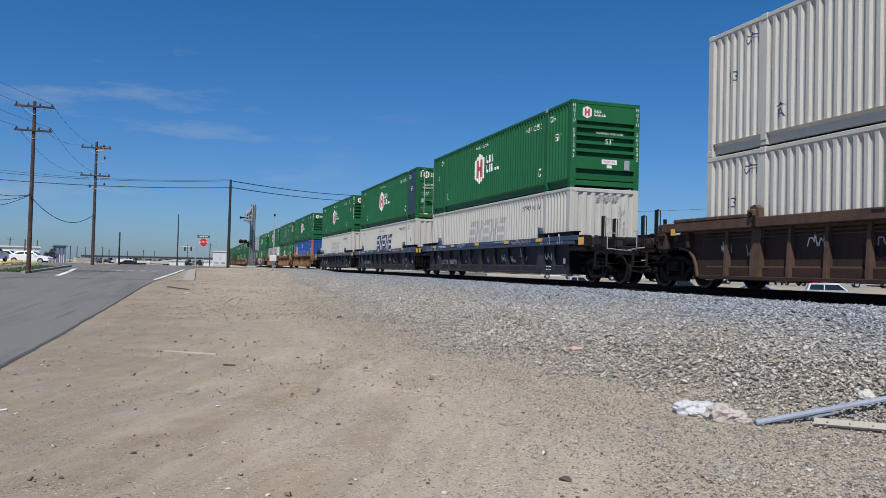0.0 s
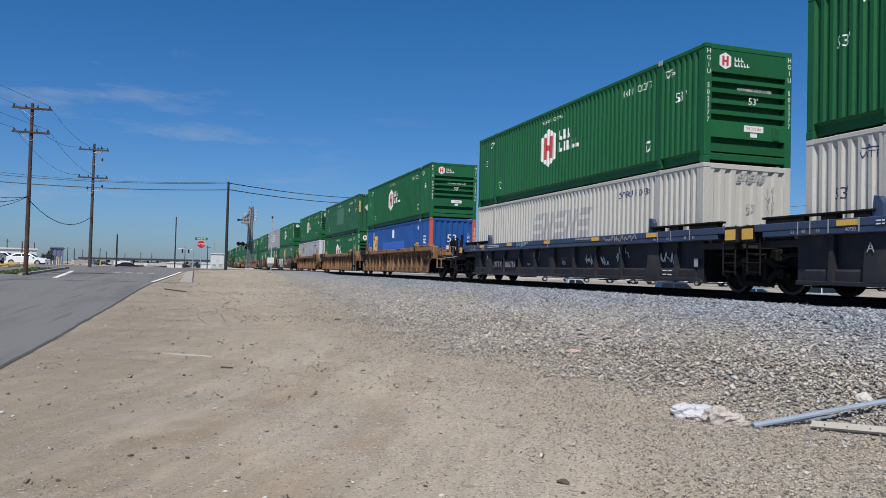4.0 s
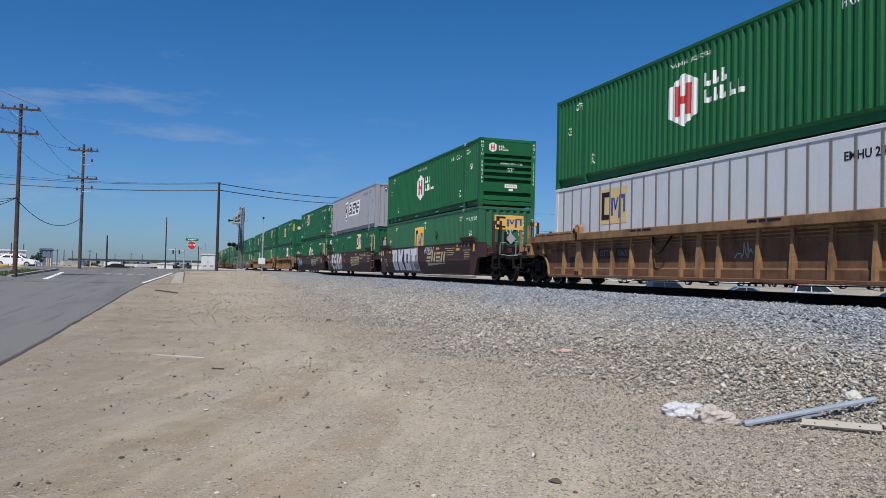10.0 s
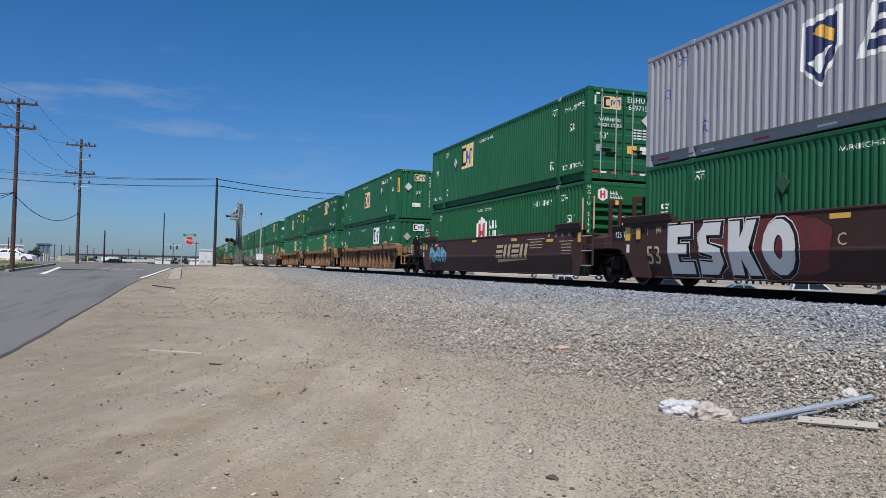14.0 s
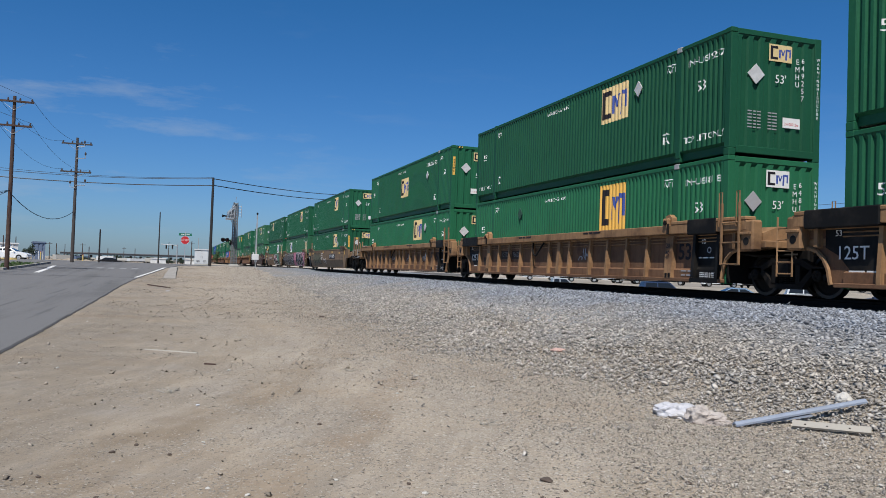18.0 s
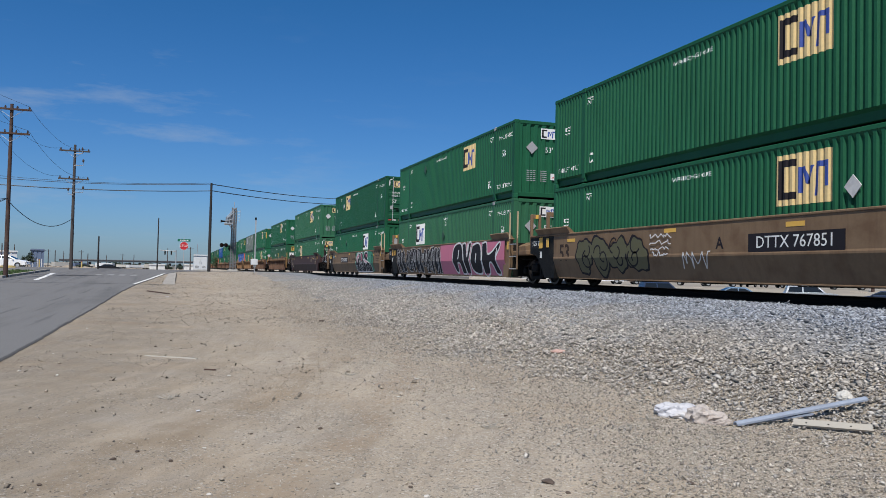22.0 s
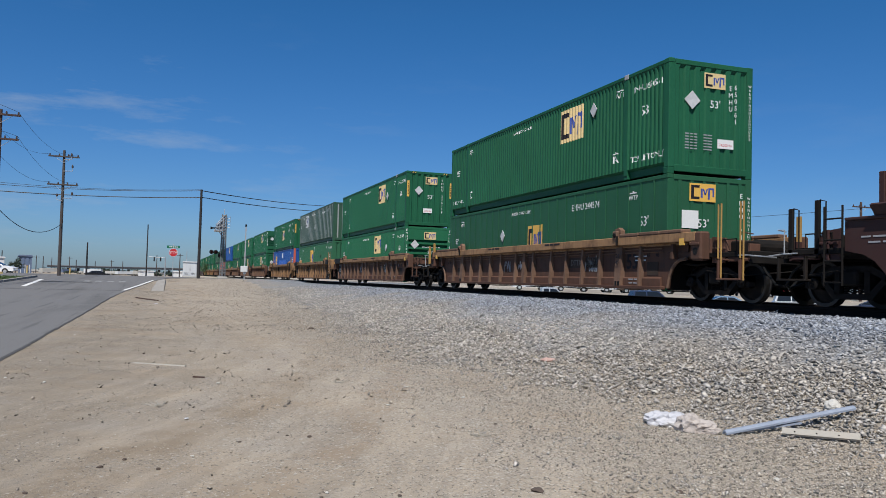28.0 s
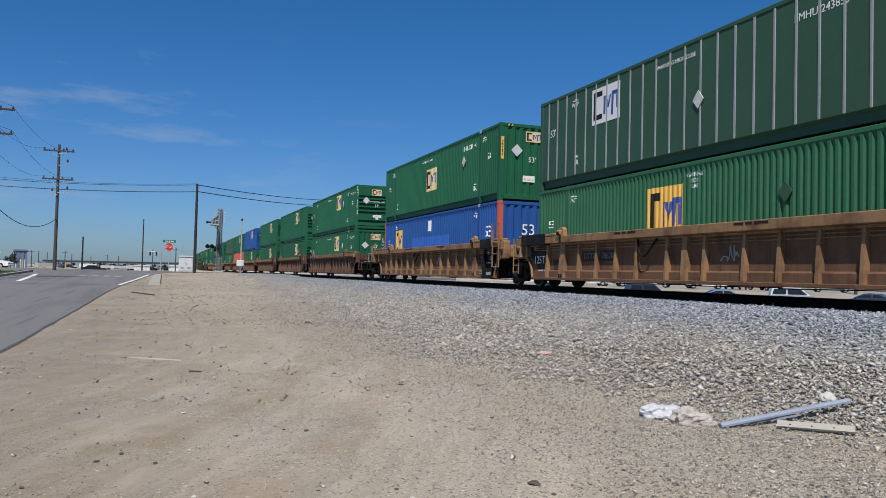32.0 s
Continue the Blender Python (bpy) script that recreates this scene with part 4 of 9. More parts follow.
def corrugated(line, z0, z1, x, sign):
    """A corrugated sheet in a plane of constant x, outer face towards sign; the hollows end in slanting tops and feet."""
    s, rows = Shape(), ((z0, 1.0), (z1 - 0.09, 1.0), (z1, 0.0))
    verts = [(x - sign * d * f, y, z) for y, d in line for z, f in rows]
    n = len(rows)
    return s.add(verts, [(n * i + j, n * i + j + 1, n * i + n + j + 1, n * i + n + j) for i in range(len(line) - 1) for j in range(n - 1)])


def drape(src, material, y0, z0, lift, waves):
    """Paint on the corrugated wall: the front faces of a flat shape, cut at every fold and laid onto the waves."""
    bm = bmesh.new()
    if isinstance(src, Shape):
        vs = [bm.verts.new(v) for v in src.v]
        for f in src.f:
            bm.faces.new([vs[i] for i in f])
    else:
        bm.from_mesh(src)
    low = min(v.co.y for v in bm.verts)
    bmesh.ops.delete(bm, geom=[f for f in bm.faces if any(v.co.y > low + 1e-4 for v in f.verts)], context="FACES")
    for v in bm.verts:
        v.co = (0.0, y0 - v.co.x, z0 + v.co.z)
    lo, hi = min(v.co.y for v in bm.verts), max(v.co.y for v in bm.verts)
    for y in (y for w in waves for y, d in w):
        if lo < y < hi:
            bmesh.ops.bisect_plane(bm, geom=bm.verts[:] + bm.edges[:] + bm.faces[:], plane_co=(0, y, 0), plane_no=(0, 1, 0))
    for v in bm.verts:
        v.co.x = -(HW - WALL_IN) + wave_depth(v.co.y, waves) - lift
    me = bpy.data.meshes.new("paint_mark")
    bm.to_mesh(me)
    bm.free()
    me.materials.clear()
    me.materials.append(material)
    return me


def boxes(limits, t=0.004, base=0.0):
    s = Shape()
    for a, b, c, d in limits:
        s.extrude([(a, c), (b, c), (b, d), (a, d)], "y", -t - base, -base)
    return s


def hex_logo(h, w):
    hexa = [(0, h / 2), (w / 2, h * 0.29), (w / 2, -h * 0.29), (0, -h / 2), (-w / 2, -h * 0.29), (-w / 2, h * 0.29)]
    bars_ = [(-0.27 * w, -0.09 * w, -0.29 * h, 0.29 * h), (0.09 * w, 0.27 * w, -0.29 * h, 0.29 * h), (-0.09 * w, 0.09 * w, -0.07 * h, 0.07 * h)]
    words, a = [], w * 0.68
    for row, ws in ((0.15, (0.2, 0.16, 0.17)), (-0.15, (0.22, 0.12, 0.17, 0.17, 0.17))):
        x = a
        for q in ws:
            # each stroke group: an upright and a foot
            words += [(x, x + q * h * 0.34, row * h - 0.12 * h, row * h + 0.12 * h), (x + q * h * 0.34, x + q * h, row * h - 0.12 * h, row * h - 0.03 * h)]
            x += q * h + 0.05 * h
    return polygon(hexa), bars_, words


def square_logo(w, h):
    black = [(-0.44 * w, -0.33 * w, -0.38 * h, 0.4 * h), (-0.33 * w, -0.12 * w, 0.26 * h, 0.4 * h), (-0.33 * w, -0.12 * w, -0.38 * h, -0.24 * h)]
    blue = [[(-0.07, -0.28), (0.0, -0.28), (0.0, 0.22), (-0.07, 0.22)], [(0.0, 0.22), (0.07, -0.12), (0.12, -0.12), (0.05, 0.22)], [(0.07, -0.12), (0.12, -0.12), (0.2, 0.22), (0.15, 0.22)],
            [(0.2, -0.36), (0.27, -0.36), (0.29, 0.28), (0.22, 0.28)], [(0.29, 0.18), (0.44, 0.16), (0.44, 0.28), (0.29, 0.28)], [(0.38, -0.2), (0.44, -0.2), (0.44, 0.16), (0.38, 0.16)]]
    s = Shape()
    for p in blue:
        s.extrude([(a * w, b * h) for a, b in p], "y", -0.004, 0)
    return plate(w, h), boxes(black), s


def word_logo(w, h, n=5):
    s, q, k = Shape(), w / n, 0.16 * h
    for i in range(n):
        x0, x1 = -w / 2 + i * q, -w / 2 + i * q + q * 0.84
        if i % 2 == 0:
            for z0, z1 in ((-0.5, -0.26), (-0.12, 0.12), (0.26, 0.5)):
                s.extrude([(x0 + z0 * 2 * k, z0 * h), (x1 + z0 * 2 * k, z0 * h), (x1 + z1 * 2 * k, z1 * h), (x0 + z1 * 2 * k, z1 * h)], "y", -0.004, 0)
        else:
            for f0, f1 in ((0.0, 0.34), (0.62, 0.96)):
                s.extrude([(x0 + f0 * (x1 - x0) - k, -0.5 * h), (x0 + f1 * (x1 - x0) - k, -0.5 * h), (x0 + f1 * (x1 - x0) + k, 0.5 * h), (x0 + f0 * (x1 - x0) + k, 0.5 * h)], "y", -0.004, 0)
    return s


def shield(h):
    return (polygon([(-0.3 * h, 0.42 * h), (0.32 * h, 0.5 * h), (0.32 * h, 0.02 * h), (0.0, -0.5 * h), (-0.34 * h, -0.2 * h)]),
            polygon([(-0.2 * h, 0.3 * h), (0.22 * h, 0.08 * h), (0.24 * h, 0.26 * h), (0.0, 0.4 * h)]), polygon([(-0.26 * h, -0.15 * h), (0.2 * h, 0.04 * h), (0.08 * h, -0.16 * h), (-0.02 * h, -0.36 * h)]))


def column(text):
    return "\n".join(text.replace(" ", "")[:4]) + "\n\n" + "\n".join(text.replace(" ", "")[4:])


def container(label, paint, end="corr", logo=None, y=0.0, z=1.6, size=1.0, side="corr", rib=None, posts=None, mark=None, nose=None, dia=(), end_dia=None, number="", patch=None,
              end_logo=None, top_lift=False, lean=False, stripe=None, bare_rail=None, hazard=False, grey_dia=False, plates=(), end_plates=(), big=False):
    """One 53-foot container, origin at the middle of its floor, leading end at -Y.
    end: louver, corr, panel or door; logo: hex, square, white, yellow, word or badge."""
    mark, posts = mark or M_WHITE, posts or paint
    c = thing("container", label, "container", "double-stacked containers of the train")
    ye = -HL
    flat = side != "corr"
    waves = WAVES["fine" if logo in ("square", "white", "yellow") and paint not in (BLUE, ) else "wide"]

    def paintwork(name, shape, material, yy, zz, lift=0.003, label_="", parent=None):
        if flat:
            ob = part(name, shape, material, parent or c, label_, face_side(yy, zz, -HW + 0.019 - lift))
        else:
            ob = part(name, drape(shape, material, yy, zz, lift, waves), material, parent or c, label_)
        ob["kind"] = "stuff"
        return ob

    def endwork(name, shape, material, x, zz, lift=0.0, label_=""):
        off = {"corr": 0.018, "panel": 0.004, "louver": 0.012, "door": 0.028}[end]
        ob = part(name, shape, material, c, label_, face_end(x, zz, ye + off - 0.002 - lift))
        ob["kind"] = "stuff"
        return ob

    # frame
    frame_s = Shape()
    for sx in (-1, 1):
        def lim(a, b):
            return sorted((sx * a, sx * b))
        s = Shape().extrude([(sx * (HW - 0.01), 0.26), (sx * (HW - 0.1), 0.2), (sx * (HW - 0.1), 0.02), (sx * (HW - 0.2), 0.02), (sx * (HW - 0.2), 0.26)], "y", -HL + 0.18, HL - 0.18)
        top = Shape().box(*lim(HW, HW - 0.07), -HL + 0.18, HL - 0.18, CH - 0.11, CH - 0.01, 0.012)
        if lean:
            frame_s.add(s.v, s.f).add(top.v, top.f)
        else:
            part("bottom_rail", s, bare_rail or paint, c)
            part("top_rail", top, paint, c)
        for sy in (-1, 1):
            y0, y1 = sorted((sy * HL, sy * (HL - 0.2)))
            post = Shape().box(*lim(HW - 0.004, HW - 0.2), y0 + 0.004, y1 - 0.004, -0.05 if lean or sx > 0 else 0.12, CH - (0 if lean or sx > 0 else 0.12), 0.012)
            if lean:
                frame_s.add(post.v, post.f)
            else:
                part("corner_post", post, posts, c)
            if not lean and sx < 0:
                for zz in (0.0, CH - 0.12):
                    part("corner_casting", Shape().box(*lim(HW + 0.004, HW - 0.18), y0 - 0.002, y1 + 0.002, zz - (0 if zz else 0.05), zz + 0.12, 0.014), posts, c)
            if not flat and sx < 0:
                yy = sy * 6.096
                ps = Shape().box(*lim(HW - 0.004, HW - 0.12), yy - 0.088, yy + 0.088, 0.1, CH - 0.07, 0.008)
                ps.box(*lim(HW - 0.02, HW - 0.14), yy - 0.1, yy + 0.1, 0.0, 0.1, 0.01)
                part("lifting_post", ps, paint, c)
                if not lean and sx < 0:
                    part("lifting_casting", Shape().box(*lim(HW + 0.012, HW - 0.17), yy - 0.1, yy + 0.1, CH - 0.13, CH + 0.004, 0.014), M_GREY if sy < 0 else paint, c)
    part("floor", Shape().box(-HW + 0.16, HW - 0.16, -HL + 0.05, HL - 0.05, 0.05, 0.17), GRIME, c)
    if lean:
        for yy in (-HL + 0.035, HL - 0.035):
            frame_s.box(-HW + 0.19, HW - 0.19, yy - 0.03, yy + 0.03, 0.02, 0.19).box(-HW + 0.19, HW - 0.19, yy - 0.03, yy + 0.03, CH - 0.14, CH - 0.01)
        part("frame", frame_s, paint, c)
    for yy in (-HL + 0.035, HL - 0.035) if not lean else ():
        part("end_sill", Shape().box(-HW + 0.19, HW - 0.19, yy - 0.03, yy + 0.03, 0.02, 0.19, 0.01), paint, c)
        part("end_header", Shape().box(-HW + 0.19, HW - 0.19, yy - 0.03, yy + 0.03, CH - 0.14, CH - 0.01, 0.01), paint, c)
    rf = Shape()
    line = wave_line(-HL + 0.1, HL - 0.1, 0.02, 0.34)
    rf.add([(x, yy, CH - 0.025 - d) for yy, d in line for x in (-HW + 0.03, HW - 0.03)], [(2 * i, 2 * i + 1, 2 * i + 3, 2 * i + 2) for i in range(len(line) - 1)])
    part("roof", rf, paint, c)
    # sides
    for sx in (-1, 1):
        if not flat:
            if lean or sx > 0:
                s = Shape()
                for w in waves:
                    q = corrugated(w, 0.26, CH - 0.11, sx * (HW - WALL_IN), sx)
                    s.add(q.v, q.f)
                for yy in (-6.096, 6.096):
                    a, b = sorted((sx * (HW - 0.004), sx * (HW - 0.12)))
                    s.box(a, b, yy - 0.088, yy + 0.088, 0.1, CH - 0.07)
                part("side_wall", s, paint, c)
                continue
            for i, w in enumerate(waves):
                part("side_wall", corrugated(w, 0.26, CH - 0.11, sx * (HW - WALL_IN), sx), (nose if nose and i == 0 else paint), c)
        else:
            x0, x1 = sorted((sx * (HW - 0.02), sx * (HW - 0.06)))
            part("side_wall", Shape().box(x0, x1, -HL + 0.196, HL - 0.196, 0.256, CH - 0.106), paint, c)
            x0, x1 = sorted((sx * (HW - 0.0205), sx * HW))
            ribs = []
            for i in range(26):
                yy = -HL + 0.62 + i * (CL - 1.24) / 25
                ribs.append(Shape().box(x0, x1, yy - 0.032, yy + 0.032, 0.26, CH - 0.11, 0.006))
            if sx < 0:
                for s in ribs:
                    part("side_rib", s, rib or paint, c)
            else:
                s = Shape()
                for q in ribs:
                    s.add(q.v, q.f)
                part("side_ribs", s, rib or paint, c)["kind"] = "stuff"

    def end_wave(sign, pm):
        yy = sign * HL
        s = corrugated(wave_line(-HW + 0.19, HW - 0.19, 0.045, 0.3), 0.19, CH - 0.14, 0, 1)
        s.v = [(v[1], yy - sign * (0.02 - v[0]), v[2]) for v in s.v]
        return part("end_wall", s, pm, c)

    end_wave(1, paint)
    if end == "corr":
        end_wave(-1, paint)
    elif end == "panel":
        part("end_wall", Shape().box(-HW + 0.19, HW - 0.19, ye + 0.03, ye + 0.07, 0.19, CH - 0.14), paint, c)
        for i in range(6):
            x = -0.93 + i * 0.372
            part("end_rib", Shape().box(x - 0.05, x + 0.05, ye + 0.006, ye + 0.03, 0.19, CH - 0.14, 0.005), rib or paint, c)
    elif end == "louver":
        part("end_wall", Shape().box(-HW + 0.19, HW - 0.19, ye + 0.18, ye + 0.2, 0.19, CH - 0.14), paint, c)
        part("end_head_panel", Shape().box(-HW + 0.19, HW - 0.19, ye + 0.012, ye + 0.18, 2.2, CH - 0.14, 0.01), paint, c)
        for i, (z0, z1) in enumerate(((0.22, 0.44), (0.58, 1.02), (1.15, 1.28), (1.42, 1.55), (1.69, 1.82), (1.96, 2.08))):
            prof = [(ye + 0.18, z0), (ye + 0.012, z0 + 0.01), (ye + 0.012, z1 - 0.01), (ye + 0.18, z1 + 0.01)]
            part("end_slat", Shape().extrude(prof, "x", -HW + 0.19, HW - 0.19), paint, c)
    elif end == "door":
        for sx in (-1, 1):
            x0, x1 = sorted((sx * 0.012, sx * (HW - 0.19)))
            leaf = part("door", Shape().box(x0, x1, ye + 0.05, ye + 0.09, 0.18, CH - 0.14, 0.01), paint, c)
            for z0 in (0.3, 0.74, 1.18, 1.62, 2.06):
                part("door_rib", Shape().extrude([(ye + 0.05, z0), (ye + 0.028, z0 + 0.04), (ye + 0.028, z0 + 0.26), (ye + 0.05, z0 + 0.3)], "x", x0 + 0.05, x1 - 0.05), paint, leaf)
            part("door_rib", Shape().box(x0 + 0.05, x1 - 0.05, ye + 0.028, ye + 0.05, 2.42, 2.72, 0.008), paint, leaf)
            for f in (0.26, 0.74):
                x = x0 + (x1 - x0) * f
                part("lock_rod", Shape().rod((x, ye + 0.0, 0.1), (x, ye + 0.0, CH - 0.06), 0.021, 8), GALV, leaf)
                h0, h1 = (x - 0.02, x + 0.36) if f < 0.5 else (x - 0.36, x + 0.02)
                zh = 0.95 if f < 0.5 else 0.84
                part("rod_handle", Shape().box(h0, h1, ye - 0.02, ye + 0.012, zh, zh + 0.045, 0.01), GRIME, leaf)
                for zz in (0.16, CH - 0.2):
                    part("rod_keeper", Shape().box(x - 0.06, x + 0.06, ye - 0.02, ye + 0.03, zz - 0.05, zz + 0.05, 0.012), paint, leaf)
            for k, xx in enumerate((0.35, 0.7, 1.0)):
                endwork("reflector", plate(0.2, 0.06), M_RED if k % 2 == 0 else M_WHITE, sx * xx, 0.24, 0.003, "reflective strip")
            endwork("reflector", plate(0.22, 0.06), M_WHITE, sx * 0.9, CH - 0.2, 0.003, "white reflective strip")
            endwork("reflector", plate(0.06, 0.3), M_WHITE, sx * 1.04, CH - 0.42, 0.003, "white reflective strip")
    # markings on the side that faces the road
    if not lean and paint is ALU:
        paintwork("stencil", text_mesh(number, 0.24, mark), mark, -4.9, 2.4)
        paintwork("stencil", text_mesh("IA", 0.2, mark), mark, 2.6, 0.5)
    elif not lean and paint is WHITE and mark is M_GREY:
        paintwork("stencil", text_mesh(number, 0.28, M_NVY), M_NVY, -4.85, 2.4)
    elif not lean:
        paintwork("length_mark", text_mesh("53" if big else "53'" if mark is not M_BLU else "53ft", 0.62 if big else 0.37, mark), mark, -7.02, 1.75)
        paintwork("length_mark", text_mesh("53'", 0.33, mark), mark, 7.16, 1.75)
        newer = logo in ("square", "white", "yellow") and z > 1.65
        for yy in ((-5.72, 5.72) if newer else (-6.5, 6.5)):
            paintwork("stencil", text_mesh("WTP", 0.2, mark), mark, yy, 2.42)
            paintwork("stencil_bar", boxes([(-0.17, 0.17, 0, 0.03), (-0.03, 0.03, 0.03, 0.07)]), mark, yy, 2.54)
        for yy in (-5.55, 5.6):
            paintwork("stencil", text_mesh("IA", 0.28, mark), mark, yy, 0.62)
            paintwork("stencil_bar", polygon([(-0.14, 0), (0.14, 0), (0, 0.08)]), mark, yy, 0.78)
        if paint is GREEN_LT:
            for k, words in enumerate(("WARNING", "HIGH", "CUBE")):
                paintwork("stencil", text_mesh(words, 0.14, mark), mark, -0.1, 2.58 - 0.14 * k)
        elif not plates:
            paintwork("stencil", text_mesh("WARNING HIGH CUBE", 0.155, mark), mark, 0.7, 2.52)
        if number:
            paintwork("stencil", text_mesh(number, 0.23 if newer else 0.28, mark if paint is not WHITE else M_NVY), mark if paint is not WHITE else M_NVY, (-7.08 if newer else -4.85) if not flat else -3.9, 2.4)
        if top_lift:
            paintwork("stencil", text_mesh("TOP LIFT ONLY", 0.22, mark), mark, -7.1, 0.5)
            paintwork("stencil", text_mesh("TOP LIFT ONLY", 0.2, mark), mark, 7.1, 0.5)
    for k, (yy, zz) in enumerate(dia):
        dm = OLIVE if grey_dia else PLACARD
        s = part("placard_holder", polygon([(0, 0.22), (0.2, 0), (0, -0.22), (-0.2, 0)], 0.02), dm, c, "diamond placard holder", face_side(yy, zz, -HW - 0.002))
    if patch:
        paintwork("repainted_patch", plate(patch[2], patch[3]), patch[4], patch[0], patch[1], 0.002, "repainted patch")
    if stripe:
        for i in range(9):
            part("reflector", plate(0.5, 0.05), (M_WHITE if i % 2 else M_RED), c, "reflective strip on the bottom rail", face_side(-7.4 + i * 1.85, 0.11, -HW + 0.098))
    for yy, zz, w_, h_ in plates:
        paintwork("painted_square", plate(w_, h_), M_WHITE, yy, zz, 0.003, "white painted square")
    for xx, zz, w_, h_ in end_plates:
        endwork("painted_square", plate(w_, h_), M_WHITE, xx, zz, 0.0, "white painted square")
    # company marks
    e_y = 2.44
    if logo == "hex":
        hx, br, wd = hex_logo(1.36 * size, 1.24 * size)
        b = paintwork("badge", hx, M_WHITE, y, z, 0.003, "white hexagon emblem")
        paintwork("badge_device", boxes(br), M_RED, y, z, 0.006, "", c)
        paintwork("word_marking", boxes(wd), M_WHITE, y, z + 0.1, 0.003, "two rows of white strokes")
    elif logo in ("square", "white", "yellow"):
        g = {"square": M_CREAM, "white": M_WHITE, "yellow": M_YEL}[logo]
        pl, bl, bu = square_logo(1.5 * size, 1.05 * size * (1.35 if logo == "yellow" else 1.0))
        paintwork("logo_panel", pl, g, y, z, 0.003, "company panel")
        paintwork("logo_device", bl, M_BLK, y, z, 0.006)
        paintwork("logo_device", bu, M_BLU, y, z, 0.006)
    elif logo == "word":
        paintwork("word_mark", word_logo(4.4, 0.95), mark, y, z, 0.003, "slanting word mark in bars")
    elif logo == "badge":
        paintwork("word_ground", plate(3.75, 1.02, 0.004, 0.36), M_WHITE, y, z, 0.003, "white rim of the word mark")
        paintwork("word_mark", word_logo(3.4, 0.8), M_NVY, y, z, 0.006, "navy slanting word mark in bars")
        paintwork("shield_rim", polygon([(-0.52, 0.68), (0.5, 0.78), (0.5, 0.0), (0.0, -0.74), (-0.54, -0.3)]), M_WHITE, 1.96, 1.6, 0.003, "white rim of the shield")
        for q, mm, lf in zip(shield(1.3), (M_NVY, M_YEL, M_WHITE), (0.006, 0.009, 0.009)):
            paintwork("shield", q, mm, 1.96, 1.6, lf)
        paintwork("word_small", bars((0.25,) * 10, 0.12, 0.06), M_GREY, -0.9, 1.1)
    el = end_logo or logo
    if el == "hex":
        hx, br, wd = hex_logo(0.42, 0.34)
        endwork("badge", hx, M_WHITE, -0.72, 2.5, 0.0, "white hexagon emblem")
        if size == 1.0:
            endwork("badge_device", boxes(br), M_RED, -0.72, 2.5, 0.003)
        endwork("word_marking", boxes(wd), M_WHITE, -0.68, 2.5)
    elif el in ("square", "white", "yellow"):
        g = {"square": M_CREAM, "white": M_WHITE, "yellow": M_YEL}[el]
        w_, h_ = (0.66, 0.4) if el != "yellow" else (0.8, 0.46) if flat else (1.35, 0.62)
        x_ = {"door": -0.45, "panel": -0.25 if el == "yellow" else -0.02}.get(end, 0.1)
        pl, bl, bu = square_logo(w_, h_)
        zz = e_y if el != "yellow" else 2.48 if flat else 2.25
        endwork("logo_panel", pl, g, x_, zz, 0.0, "company panel")
        endwork("logo_device", bl, M_BLK, x_, zz, 0.003)
        endwork("logo_device", bu, M_BLU, x_, zz, 0.003)
    elif el in ("word", "badge"):
        if el == "badge":
            endwork("word_ground", plate(1.0, 0.28, 0.003, 0.08), M_WHITE, 0.12, 2.6)
        endwork("word_mark", word_logo(0.85, 0.2), M_NVY if el == "badge" else mark, 0.12, 2.6, 0.004)
        if el == "badge":
            for q, mm, lf in zip(shield(0.34), (M_NVY, M_YEL, M_WHITE), (0.0, 0.003, 0.003)):
                endwork("shield", q, mm, -0.6, 2.6, lf)
    if end_dia:
        part("placard_holder", polygon([(0, 0.24), (0.24, 0), (0, -0.24), (-0.24, 0)], 0.02), M_GREY if grey_dia else PLACARD, c, "diamond placard holder", face_end(end_dia[0], end_dia[1], ye + 0.01))
    if lean:
        return c
    num = number or "0000 000000"
    if end == "louver":
        if number:
            for x in (-HW + 0.095, HW - 0.095):
                part("stencil", text_mesh(column(number), 0.17, mark), mark, c, "", face_end(x, 1.85, ye - 0.002))["kind"] = "stuff"
        endwork("weight_notice", plate(0.58, 0.16), M_WHITE, 0.15, 0.86, 0.0, "white weight notice")
        endwork("stencil", text_mesh("24,000 lbs", 0.11, M_RED), M_RED, 0.15, 0.86, 0.003)
        endwork("weight_notice", plate(0.2, 0.1), M_WHITE, 0.15, 0.7, 0.0, "white label")
        part("document_box", Shape().box(0.72, 0.92, ye - 0.02, ye + 0.02, 0.6, 0.95, 0.02), GALV if number.endswith("542") else paint, c, "small document holder")
        endwork("stencil", text_mesh("53'", 0.25, mark), mark, 0.12, 1.54)
        endwork("stencil", text_mesh("WARNING HIGH CUBE", 0.1, mark), mark, 0.15, 1.82)
    elif end == "door":
        endwork("stencil", text_mesh("53'", 0.27, mark), mark, -0.72, 1.38, 0.0)
        if number:
            endwork("stencil", text_mesh(number.split()[0], 0.24, mark), mark, 0.42, 2.58)
            endwork("stencil", text_mesh(number.split()[1], 0.24, mark), mark, 0.5, 2.34)
        endwork("stencil", text_mesh("WARNING", 0.16, mark), mark, -0.5, 1.9)
        endwork("stencil", text_mesh("HIGH CUBE", 0.16, mark), mark, -0.5, 1.72)
        endwork("placard", plate(0.34, 0.26), M_YEL, 0.3, 1.0, 0.0, "yellow notice")
        endwork("placard", plate(0.42, 0.24), M_WHITE, 0.8, 1.0, 0.0, "white weight notice")
        endwork("stencil", text_mesh("24,000 lbs", 0.08, M_RED), M_RED, 0.8, 0.97, 0.003)
